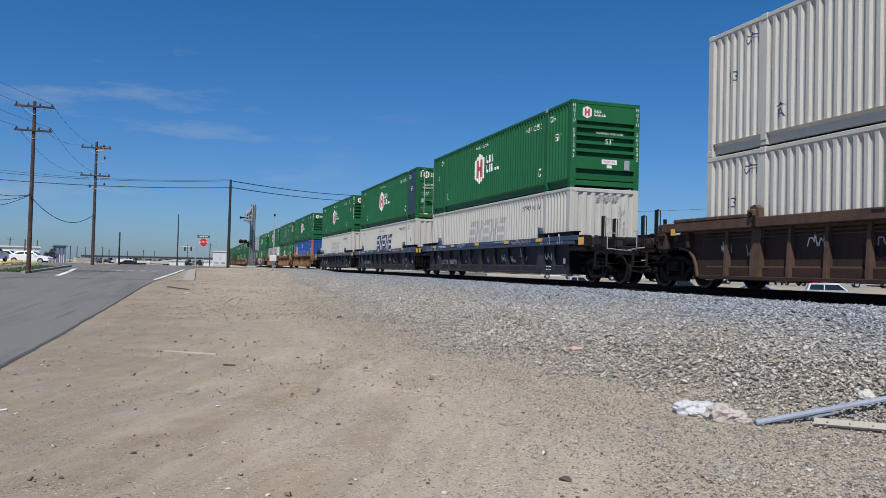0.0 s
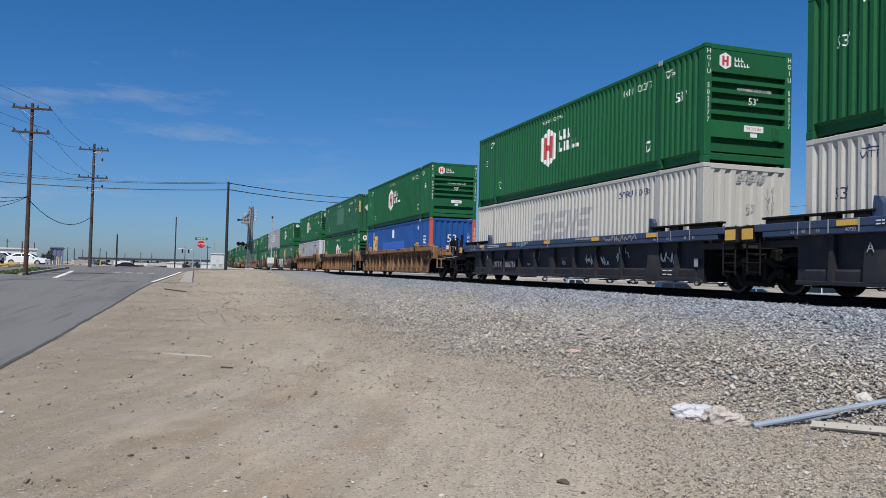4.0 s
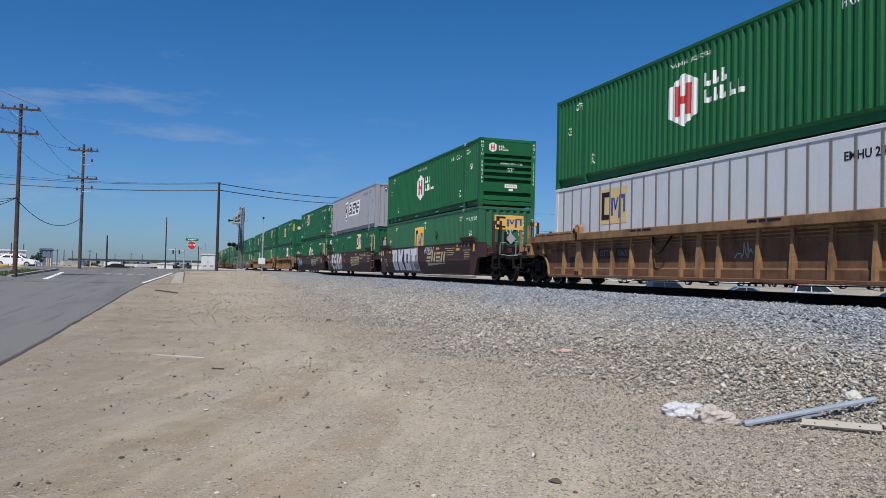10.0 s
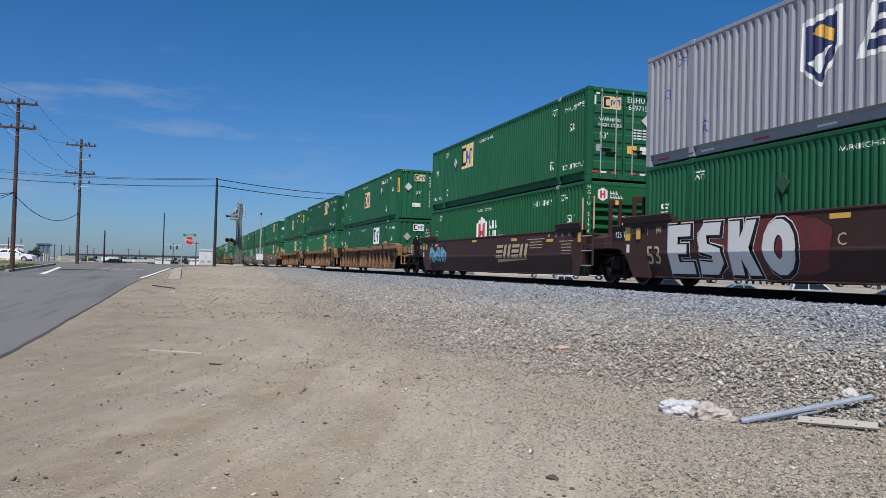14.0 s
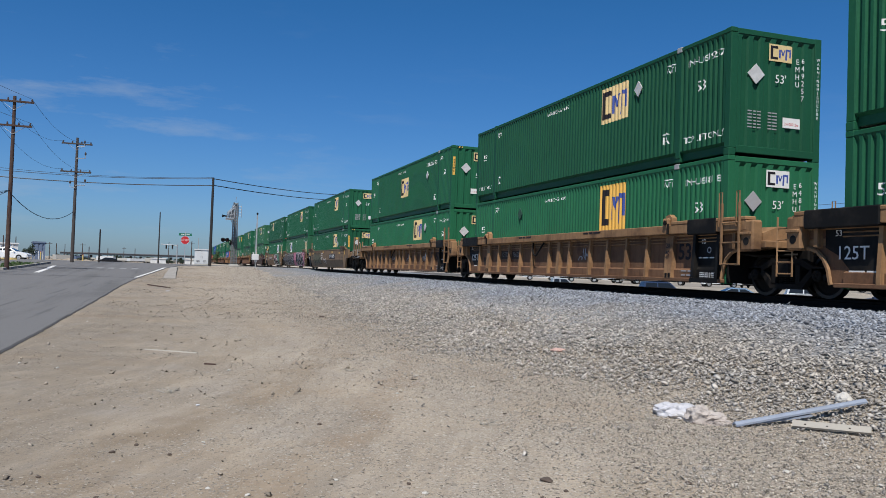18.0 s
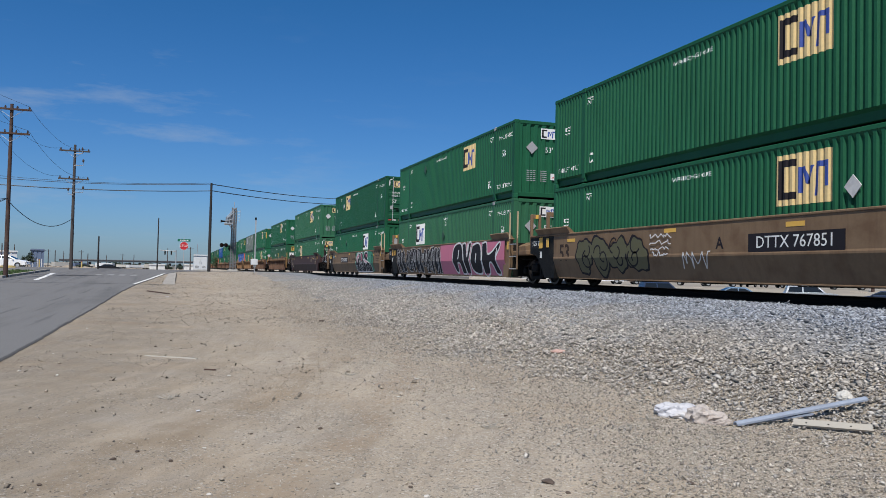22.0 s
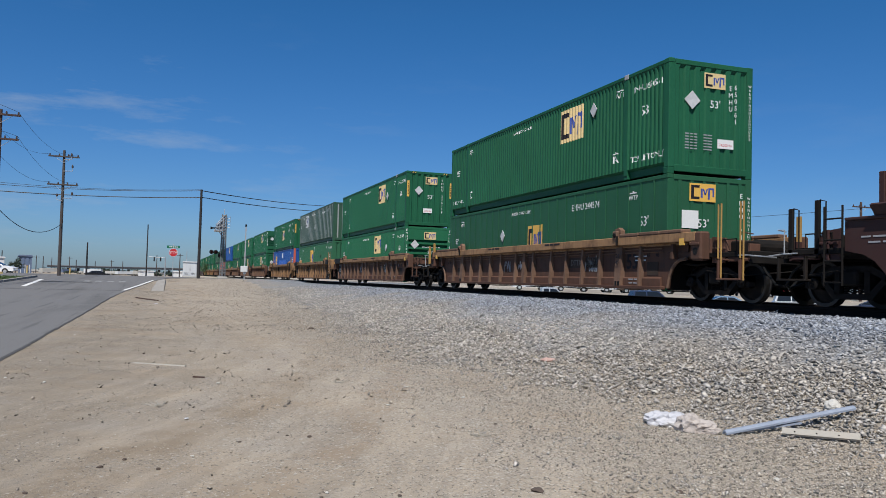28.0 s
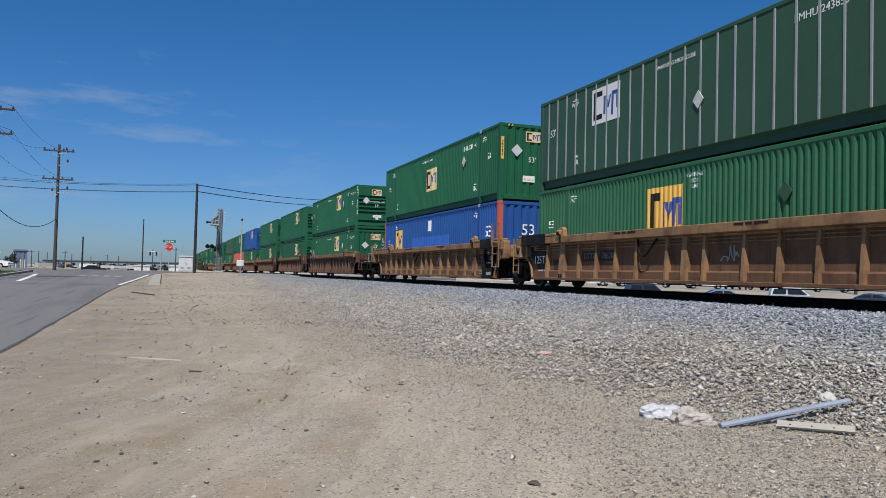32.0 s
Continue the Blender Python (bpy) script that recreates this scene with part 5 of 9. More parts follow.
        endwork("placard", plate(0.16, 0.22), M_GREY, -0.9, 1.0, 0.0, "grey plate")
        endwork("small_print", boxes([(x - w, x + w, -0.09 * k, 0.045 - 0.09 * k) for k in range(4) for x, w in ((-0.2, 0.05), (-0.04, 0.08), (0.14, 0.06), (0.3, 0.05))]), mark, 0.6, 1.62)
    else:
        single = hazard or logo == "badge"
        if flat:
            if paint is GREEN_DULL:
                endwork("stencil", text_mesh("\n".join(number), 0.18, mark), mark, 0.96, 1.55)
            else:
                endwork("stencil", text_mesh("\n".join(number.split()[0]), 0.19, mark), mark, 0.82, 2.3)
                endwork("stencil", text_mesh("\n".join(number.split()[1]), 0.19, mark), mark, 0.97, 2.12)
            if paint is GREEN_DULL:
                endwork("stencil", text_mesh("53'", 0.3, mark), mark, -0.22, 1.68)
                part("stencil", text_mesh("\n".join("WARNINGHIGHCUBE"), 0.1, mark), mark, c, "", face_end(HW - 0.1, 1.7, ye + 0.001))["kind"] = "stuff"
            return c
        if number and single:
            endwork("stencil", text_mesh("\n".join(number), 0.17, mark), mark, 0.72, 1.62)
        elif number:
            endwork("stencil", text_mesh("\n".join(number.split()[0]), 0.18, mark), mark, 0.6, 2.02)
            endwork("stencil", text_mesh("\n".join(number.split()[1]), 0.18, mark), mark, 0.76, 1.88)
        endwork("stencil", text_mesh("53" if big else "53'" if mark is not M_BLU else "53ft", 0.6 if big else 0.28, mark), mark, -0.05 if big else 0.05 if single else 0.12, 1.55 if single else 1.82)
        nx = -0.08 if single else 0.45
        single = single or big
        if big:
            endwork("stencil", text_mesh("\n".join("EMHU 2"), 0.2, mark), mark, 0.88, 1.6)
        else:
            endwork("weight_notice", plate(0.5, 0.24), M_WHITE, nx, 0.82, 0.0, "white weight notice")
            endwork("stencil", text_mesh("24,000 lbs", 0.1, M_RED), M_RED, nx, 0.79, 0.003)
        if not single:
            endwork("small_print", boxes([(x - w, x + w, 0.2 - 0.075 * k, 0.228 - 0.075 * k) for k in range(6) for x, w in ((-0.14, 0.06), (0.0, 0.04), (0.12, 0.05), (0.42, 0.05), (0.56, 0.07))]), M_GREY, -0.6, 0.8)
        if end == "corr" and mark is M_WHITE and not hazard:
            part("stencil", text_mesh("\n".join("WARNINGHIGHCUBE"), 0.1, mark), mark, c, "", face_end(HW - 0.1, 1.7, ye + 0.001))["kind"] = "stuff"
    if hazard:
        for x in (-HW + 0.1, HW - 0.1):
            part("warning_strip", plate(0.12, 0.85), M_YEL, c, "yellow warning strip", face_end(x, 1.95, ye - 0.001))
            part("strip_figures", bars((0.05, 0.09, 0.05, 0.12, 0.07), 0.05, 0.05, 0.002, 0.0, True), M_BLK, c, "", face_end(x, 1.95, ye - 0.006))["kind"] = "stuff"
            for k in range(4):
                part("corner_dash", plate(0.05, 0.07, 0.003, 0.04), M_YEL if k % 2 else M_BLK, c, "", face_end(x - math.copysign(0.18 + 0.07 * k, x), CH - 0.075, ye + 0.003))["kind"] = "stuff"
    return c

# ---- well cars ----
WHEEL_R, AXLE_HALF = 0.457, 0.889
ROLLING = []     # wheelsets, which turn as the train rolls


def wheelset_mesh():
    """Axle with two wheels: greasy plates, polished treads."""
    w = Shape()
    for sx in (-1, 1):
        prof = [(-0.07, 0.13), (-0.05, 0.2), (-0.02, 0.36), (-0.065, 0.385), (-0.065, WHEEL_R - 0.004), (0.03, WHEEL_R), (0.05, WHEEL_R + 0.02), (0.075, WHEEL_R + 0.02), (0.075, 0.385), (0.03, 0.36), (0.03, 0.2), (0.07, 0.13)]
        w.lathe([(sx * (0.75 - a), r) for a, r in prof], "x", 28)
        for i in range(3):
            a = 2 * math.pi * i / 3
            w.rod((sx * 1.07, 0.05 * math.cos(a), 0.05 * math.sin(a)), (sx * 1.16, 0.05 * math.cos(a), 0.05 * math.sin(a)), 0.02, 6)
    w.rod((-1.08, 0, 0), (1.08, 0, 0), 0.085, 12)
    me = w.mesh("wheelset", GRIME)
    me.materials.append(STEEL)
    for p in me.polygons:
        r = [math.hypot(me.vertices[i].co.y, me.vertices[i].co.z) for i in p.vertices]
        if min(r) > WHEEL_R - 0.01 or (min(r) > 0.38 and max(r) > WHEEL_R - 0.01):
            p.material_index = 1
    return me


WHEELSET = wheelset_mesh()


def truck(parent, y, lean=False):
    """A two-axle truck: cast side frames, bolster and springs, with its two wheelsets."""
    t = part("truck", Shape().box(-1.15, 1.15, -0.2, 0.2, 0.42, 0.72, 0.04), GRIME, parent, "greasy dark cast-steel truck", pose(0, y, 0))
    for sx in (-1, 1):
        x0, x1 = sorted((sx * 0.93, sx * 1.08))
        s = Shape()
        s.extrude([(-1.12, 0.6), (-0.72, 0.66), (-0.42, 0.8), (0.42, 0.8), (0.72, 0.66), (1.12, 0.6), (1.12, 0.48), (0.72, 0.53), (0.38, 0.68), (-0.38, 0.68), (-0.72, 0.53), (-1.12, 0.48)], "x", x0, x1)
        s.extrude([(-0.78, 0.52), (-0.66, 0.56), (-0.36, 0.28), (0.36, 0.28), (0.66, 0.56), (0.78, 0.52), (0.44, 0.17), (-0.44, 0.17)], "x", x0, x1)
        for sy in (-1, 1):
            for p, q, z0, z1 in ((0.28, 0.4, 0.26, 0.7), (0.72, 1.12, 0.5, 0.6), (1.02, 1.12, 0.36, 0.6)):
                a, b = sorted((sy * p, sy * q))
                s.box(x0, x1, a, b, z0, z1)
            s.lathe([(-0.08, 0.0), (-0.08, 0.09), (-0.06, 0.12), (0.08, 0.12), (0.08, 0.0)], "x", 12, (sx * 1.06, sy * AXLE_HALF, WHEEL_R))
        part("side_frame", s, GRIME, t)
        if not lean:
            sp = Shape()
            for dy in (-0.16, 0.0, 0.16):
                sp.path([(sx * 1.0 + 0.06 * math.cos(a * 1.05), dy + 0.06 * math.sin(a * 1.05), 0.28 + a * 0.0077) for a in range(25)], 0.014, 4)
            part("spring", sp, GRIME, t)["kind"] = "stuff"
    for sy in (-1, 1):
        ROLLING.append(part("wheelset", WHEELSET, GRIME, t, "", pose(0, sy * AXLE_HALF, WHEEL_R)))
    return t


def ladder(parent, y, x, z0, z1, material, w=0.42, n=5, name="ladder"):
    s = Shape()
    for dy in (-w / 2, w / 2):
        s.rod((x, y + dy, z0), (x, y + dy, z1), 0.022, 6)
    for i in range(n):
        z = z0 + 0.06 + (z1 - z0 - 0.3) * i / max(1, n - 1)
        s.rod((x, y - w / 2, z), (x, y + w / 2, z), 0.016, 6)
    return part(name, s, material, parent)


def grab_hoop(parent, y, x, z0, z1, material, w=0.16):
    """A tall flat post with a wire hand hold at its side."""
    part("guide_post", Shape().box(x - 0.03, x + 0.03, y - 0.06, y + 0.06, z0, z1, 0.01), material, parent)
    part("hand_hold", Shape().path([(x, y - 0.06, z0 + 0.1), (x - 0.02, y - 0.06 - w, z0 + 0.12), (x - 0.02, y - 0.06 - w, z1 - 0.04), (x, y - 0.06, z1)], 0.014), material, parent)


def spray(parent, seed, y0, z0, n, w, h, fill, line, x, shade=None):
    """A spray-painted piece: n bulging rounded blots side by side, each a rim with a fill and a few curling strokes, no lettering."""
    rg = random.Random(seed)
    for i in range(n):
        cy = y0 - (i + 0.5) * w
        p1, p2, p3 = rg.uniform(0, 6.28), rg.uniform(0, 6.28), rg.uniform(0, 6.28)
        a2, a3, a5 = rg.uniform(0.05, 0.14), rg.uniform(0.08, 0.18), rg.uniform(0.04, 0.1)
        tall = rg.uniform(0.82, 1.0)
        def edge(k, scale, steps=26):
            a = 2 * math.pi * k / steps
            r = scale * (1 + a2 * math.cos(2 * a + p1) + a3 * math.cos(3 * a + p2) + a5 * math.cos(7 * a + p3))
            return 0.56 * w * r * math.cos(a), 0.5 * h * tall * r * math.sin(a)
        lift = 0.0008 * (i % 3)
        for mat_, scale, up in ((line, 1.0, 0.0), (fill, 0.88, 0.0024)):
            s = Shape()
            for k in range(26):
                s.extrude([(0, 0), edge(k, scale), edge(k + 1, scale)], "y", -0.002, 0)
            fold(part("spray_figure", s, mat_, parent, "", face_side(cy, z0, x - lift - up)), z0)
        s = Shape()
        for q in range(3):
            cx, cz, r0, a0 = rg.uniform(-0.25, 0.25) * w, rg.uniform(-0.28, 0.28) * h, rg.uniform(0.1, 0.24) * w, rg.uniform(0, 6.28)
            arc = [(cx + r0 * (1 + 0.5 * t / 9) * math.cos(a0 + 0.42 * t), cz + 1.3 * r0 * math.sin(a0 + 0.42 * t)) for t in range(10)]
            for p, q_ in zip(arc, arc[1:]):
                d = Vector((q_[0] - p[0], q_[1] - p[1]))
                nn = Vector((-d.y, d.x)).normalized() * 0.024
                s.extrude([(p[0] - nn.x, p[1] - nn.y), (q_[0] - nn.x, q_[1] - nn.y), (q_[0] + nn.x, q_[1] + nn.y), (p[0] + nn.x, p[1] + nn.y)], "y", -0.0015, 0)
        fold(part("spray_stroke", s, line, parent, "", face_side(cy, z0, x - lift - 0.005)), z0)


def fold(ob, z0, slope=0.32, crease=0.86):
    """Lets a sprayed piece follow the smooth car's side, which leans in below its crease."""
    bm = bmesh.new()
    bm.from_mesh(ob.data)
    bmesh.ops.bisect_plane(bm, geom=bm.verts[:] + bm.edges[:] + bm.faces[:], plane_co=(0, 0, crease - z0), plane_no=(0, 0, 1))
    for v in bm.verts:
        v.co.y += slope * max(0.0, crease - z0 - v.co.z)
    bm.to_mesh(ob.data)
    bm.free()
    ob["kind"] = "stuff"


def box_outline(a, b, c, d):
    return [(a, b), (c, b), (c, d), (a, d)]


def ring_outline(steps=14):
    """An upright oval with a small oval hole, as quads."""
    out = []
    for k in range(steps):
        a0, a1 = 2 * math.pi * k / steps, 2 * math.pi * (k + 1) / steps
        out.append([(0.5 + r * math.cos(q) * 0.5, 0.5 + (r if r > 0.5 else 0.42) * math.sin(q) * 0.5) for q, r in ((a0, 0.98), (a1, 0.98), (a1, 0.26), (a0, 0.26))])
    return out


BO = box_outline
FIG_K = (BO(0.06, 0.0, 0.44, 1.0), [(0.44, 0.32), (0.62, 0.0), (1.0, 0.0), (0.74, 0.5), (0.44, 0.68)], [(0.44, 0.68), (0.74, 0.5), (0.98, 1.0), (0.66, 1.0)])
SQUARE_FIGURES = (
    (BO(0.0, 0.8, 0.97, 1.0), BO(0.12, 0.0, 0.48, 0.8), BO(0.64, 0.0, 0.97, 0.8), BO(0.48, 0.0, 0.64, 0.36)), FIG_K,
    (BO(0.0, 0.78, 1.0, 1.0), BO(0.05, 0.0, 0.4, 0.78), BO(0.66, 0.0, 1.0, 0.78), BO(0.4, 0.0, 0.66, 0.34)),
    (BO(0.0, 0.68, 1.0, 1.0), BO(0.28, 0.0, 0.72, 0.68)))
ROUND_FIGURES = (
    (BO(0.0, 0.0, 0.42, 1.0), BO(0.42, 0.76, 0.95, 1.0), BO(0.42, 0.4, 0.8, 0.6), BO(0.42, 0.0, 1.0, 0.24)),
    ([(0.3, 1.0), (0.95, 1.0), (0.9, 0.76), (0.4, 0.76)], [(0.3, 1.0), (0.4, 0.76), (0.44, 0.6), (0.16, 0.44), (0.06, 0.74)], [(0.16, 0.44), (0.44, 0.6), (0.92, 0.5), (0.6, 0.36)],
     [(0.6, 0.36), (0.92, 0.5), (0.98, 0.22), (0.7, 0.0), (0.58, 0.24)], [(0.05, 0.0), (0.7, 0.0), (0.58, 0.24), (0.1, 0.26)]), FIG_K, ring_outline())


def block_piece(parent, y0, z0, w, h, x, figures, layers):
    """A wide sprayed piece: block figures side by side; layers are (paint, shift, drop, growth) from the back."""
    for i, shapes in enumerate(figures):
        for n, (tone, dy, dz, grow) in enumerate(layers):
            s = Shape()
            for q in shapes:
                cu, cv = sum(a for a, b in q) / len(q), sum(b for a, b in q) / len(q)
                if len(shapes) > 10:    # the oval grows evenly all round
                    up = 1 + grow * 1.9
                    s.extrude([((a - 0.5) * (w - 0.16) * up + dy, (b - 0.5) * (h - 0.1) * up + dz) for a, b in q], "y", -0.0012, 0)
                    continue
                s.extrude([((a - 0.5) * (w - 0.16) + dy + math.copysign(grow, a - cu), (b - 0.5) * (h - 0.1) + dz + math.copysign(grow, b - cv)) for a, b in q], "y", -0.0012, 0)
            fold(part("spray_figure", s, tone, parent, "", face_side(y0 - (i + 0.5) * w - 0.03, z0, x - 0.0026 - 0.002 * n)), z0)


STROKES = (((0.05, 0.0), (0.12, 0.6), (0.3, 1.0), (0.42, 0.5), (0.52, 0.08), (0.7, 0.7), (0.98, 1.0)), ((0.02, 1.0), (0.3, 0.75), (0.36, 0.2), (0.2, 0.0)), ((0.1, 0.02), (0.22, 0.5), (0.2, 1.0), (0.6, 0.9), (0.75, 0.4), (0.98, 0.02)),
           ((0.0, 0.3), (0.35, 0.95), (0.55, 0.55), (0.5, 0.05), (0.95, 0.3), (1.0, 0.95)), ((0.08, 1.0), (0.16, 0.0), (0.48, 0.35), (0.6, 0.98), (0.94, 0.6), (0.86, 0.0)))


def ribbon(pts, w):
    """A broad sprayed line through the points with round joints."""
    s = Shape()
    fine = []
    for i in range(len(pts) - 1):
        p0, p1, p2, p3 = (Vector(pts[max(0, min(len(pts) - 1, k))]) for k in (i - 1, i, i + 1, i + 2))
        for t in (0.0, 0.25, 0.5, 0.75):
            fine.append(0.5 * (2 * p1 + (p2 - p0) * t + (2 * p0 - 5 * p1 + 4 * p2 - p3) * t * t + (3 * p1 - p0 - 3 * p2 + p3) * t ** 3))
    fine.append(Vector(pts[-1]))
    verts = []
    for k, p in enumerate(fine):
        d = fine[min(k + 1, len(fine) - 1)] - fine[max(k - 1, 0)]
        nn = Vector((-d.y, d.x)).normalized() * w / 2
        over = d.normalized() * (w * 0.32 if k == len(fine) - 1 else -w * 0.32 if k == 0 else 0.0)
        a, b = p + nn + over, p - nn + over
        verts += [(a.x, 0.0, a.y), (b.x, 0.0, b.y)]
    return s.add(verts, [(2 * k, 2 * k + 1, 2 * k + 3, 2 * k + 2) for k in range(len(fine) - 1)])


def wild(parent, seed, y0, y1, z0, z1, n, wide, fill, rim, x, rim_w=0.05, inner=None):
    """A wild sprayed piece: n interlocking figures of broad strokes, each with a pale rim, and thin inner strokes."""
    rg = random.Random(seed)
    g, h, zm = (y0 - y1) / n, z1 - z0, (z0 + z1) / 2
    for i in range(n):
        cy = y0 - (i + 0.5) * g
        src = STROKES[(seed + i * (1 + seed % 3)) % len(STROKES)]
        slant, up = rg.uniform(-0.12, 0.12), rg.uniform(-0.03, 0.03)
        pts = [((a - 0.5) * (g * 1.3 - wide * 0.6) + slant * (b - 0.5) + rg.uniform(-0.04, 0.04) * g, (b - 0.5) * (h - wide - 2 * rim_w) + up * h + rg.uniform(-0.03, 0.03) * h) for a, b in src]
        for k, (tone, w) in enumerate(((rim, wide + 2 * rim_w), (fill, wide), (inner, wide * 0.13))):
            if tone is None:
                continue
            fold(part("spray_figure", ribbon(pts if k < 2 else pts[1:-1], w), tone, parent, "", face_side(cy, zm, x - 0.0012 * k - 0.0004 * (i % 5))), zm)


def slab(parent, pts, fill, rim, x=-1.531, zm=0.92):
    """One big sprayed slab with a pale outline, following the car's side."""
    cy = sum(p[0] for p in pts) / len(pts)
    flat_ = [(cy - y, z - zm) for y, z in pts]
    fold(part("spray_slab", polygon(flat_, 0.001), fill, parent, "", face_side(cy, zm, x)), zm)
    fold(part("spray_outline", ribbon(flat_ + flat_[:1], 0.075), rim, parent, "", face_side(cy, zm, x - 0.003)), zm)


def scribble(parent, seed, y, z, w, h, material, x):
    """A thin spray-can scrawl."""
    rg = random.Random(seed)
    pts = [(-w / 2 + w * i / 14 + rg.uniform(-0.06, 0.06) * w, rg.choice((-0.5, -0.2, 0.1, 0.5)) * h) for i in range(15)]
    s = Shape()
    for p, q in zip(pts, pts[1:]):
        d = Vector((q[0] - p[0], q[1] - p[1]))
        n = Vector((-d.y, d.x)).normalized() * 0.014
        s.extrude([(p[0] - n.x, p[1] - n.y), (q[0] - n.x, q[1] - n.y), (q[0] + n.x, q[1] + n.y), (p[0] + n.x, p[1] + n.y)], "y", -0.002, 0)
    ob = part("spray_scrawl", s, material, parent, "", face_side(y, z, x))
    fold(ob, z, 0.32 if x < -1.4 else 0.0)


def well_car(name, label, paint, chord, style, lead, trail, panel=None, post_paint=None, logo=None, lean=False):
    """One unit of an articulated well car: origin at rail height under its middle, leading end at -Y.
    style: ribbed or smooth sides; lead, trail: 'joint' (shared truck) or 'coupler'."""
    c = thing(name, label, "railway car", "well cars of the train")
    post_paint = post_paint or paint
    slate = paint is SLATE_CAR
    zt = 1.45 if slate else 1.56 if style == "ribbed" else 1.6
    curve = [(9.0, 1.0), (8.8, 0.985), (8.6, 0.92), (8.44, 0.78), (8.33, 0.58), (8.26, 0.29)]
    fore = [(a - 0.25 * (b < 0.99), b) for a, b in curve] if panel and lead == "joint" else curve
    arch = [(-9.0, zt)] + [(-a, b) for a, b in fore] + curve[::-1] + [(9.0, zt)]
    if slate:
        arch = [(-8.2, zt), (-8.2, 0.29), (8.2, 0.29), (8.2, zt)]
    # tan cars: recessed sheets browner than the chord, some shade put in their colour
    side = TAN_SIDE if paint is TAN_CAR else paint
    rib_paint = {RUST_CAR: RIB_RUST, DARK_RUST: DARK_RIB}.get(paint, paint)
    for sx in (-1, 1):
        def lim(a, b):
            return sorted((sx * a, sx * b))
        if style == "ribbed":
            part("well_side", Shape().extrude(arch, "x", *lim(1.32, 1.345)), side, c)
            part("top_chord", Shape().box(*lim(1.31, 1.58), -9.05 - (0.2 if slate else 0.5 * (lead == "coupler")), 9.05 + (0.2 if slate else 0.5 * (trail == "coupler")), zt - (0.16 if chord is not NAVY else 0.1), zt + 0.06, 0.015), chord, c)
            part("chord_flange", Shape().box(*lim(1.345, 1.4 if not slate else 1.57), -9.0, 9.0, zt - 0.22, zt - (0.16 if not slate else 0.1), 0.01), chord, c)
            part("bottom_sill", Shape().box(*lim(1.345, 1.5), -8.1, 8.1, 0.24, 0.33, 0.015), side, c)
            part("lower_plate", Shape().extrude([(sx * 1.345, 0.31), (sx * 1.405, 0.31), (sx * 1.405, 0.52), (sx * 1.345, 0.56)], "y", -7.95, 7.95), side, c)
            ribs = []
            spots = [(-7.1 + i * 14.2 / 14 + {6: 0.3, 8: -0.3}.get(i, 0.0), {1: 0.15, 13: 0.15, 7: 0.1}.get(i, 0.045)) for i in range(15)]
            if slate:
                spots = [(k * y, w) for k in (-1, 1) for y, w in ((1.52, 0.04), (2.98, 0.04), (4.5, 0.04), (6.15, 0.26), (7.2, 0.05))] + [(0.1, 0.13)]
            for y, wide in spots:
                z_hi = zt - (0.2 if not slate else 0.22)
                prof = [(1.345 * sx, 0.31), (1.5 * sx, 0.31), (1.5 * sx, 0.44), (1.44 * sx, z_hi), (1.345 * sx, z_hi)]
                ribs.append((y, Shape().extrude(prof, "y", y - wide, y + wide)))
            if sx < 0 and not lean:
                for y, s in ribs:
                    part("side_rib", s, rib_paint, c)
            else:
                s = Shape()
                for y, q in ribs:
                    s.add(q.v, q.f)
                part("side_ribs", s, rib_paint, c)["kind"] = "stuff"
            for y in (-6.1, 6.1):
                if slate:
                    part("lifting_guide", Shape().extrude([(y - 0.14, zt + 0.063), (y + 0.1, zt + 0.063), (y + 0.06, zt + 0.44), (y - 0.06, zt + 0.42), (y - 0.13, zt + 0.3)], "x", *lim(1.4, 1.52)), NAVY, c)
                    continue
                lock = Shape().extrude([(y - 0.17, zt + 0.06), (y + 0.17, zt + 0.06), (y + 0.13, zt + 0.3), (y - 0.02, zt + 0.34), (y - 0.14, zt + 0.26)], "x", *lim(1.36, 1.5))
                lock.box(*lim(1.5, 1.6), y - 0.11, y + 0.13, zt - 0.02, zt + 0.24, 0.03)
                guide = part("lifting_guide", lock, rib_paint, c)
                if not lean and sx < 0:
                    part("guide_pin", Shape().rod((-1.61, y - 0.02, zt + 0.12), (-1.64, y - 0.02, zt + 0.12), 0.06, 8).box(-1.63, -1.58, y - 0.16, y - 0.1, zt - 0.16, zt + 0.1, 0.01), GRIME, guide)
            if sx < 0 and not lean and not slate:
                for z in (1.28, 1.2):
                    part("train_line_pipe", Shape().rod((-1.375, -8.0, z), (-1.375, 8.0, z), 0.016, 6), rib_paint, c)
                for k, bow in ((-1, fore), (1, curve)):
                    part("arch_flange", Shape().path([(-1.39, k * a, b) for a, b in bow], 0.045, 5), rib_paint, c)
            for sy in (-1, 1):
                y0, y1 = sorted((sy * 6.3, sy * 9.05))
                rc = Shape()
                if slate:
                    rc.box(*lim(1.36, 1.56), y0 - 0.2 * (sy > 0), y1 + 0.2 * (sy < 0), zt + 0.16, zt + 0.205, 0.012)
                    for q in (6.4, 7.2, 8.4):
                        rc.box(*lim(1.38, 1.54), sy * q - (0.2 if q < 8 else 0.55), sy * q + (0.2 if q < 8 else 0.55), zt + 0.063, zt + 0.16, 0.01)
                for k in range(0 if slate else 3):
                    rc.box(*lim(1.3, 1.59), y0 + 0.917 * k + 0.012, y0 + 0.917 * (k + 1) - 0.012, zt + 0.063, zt + 0.15, 0.02)
                part("raised_chord", rc, rib_paint if chord is not NAVY else GRIME, c)
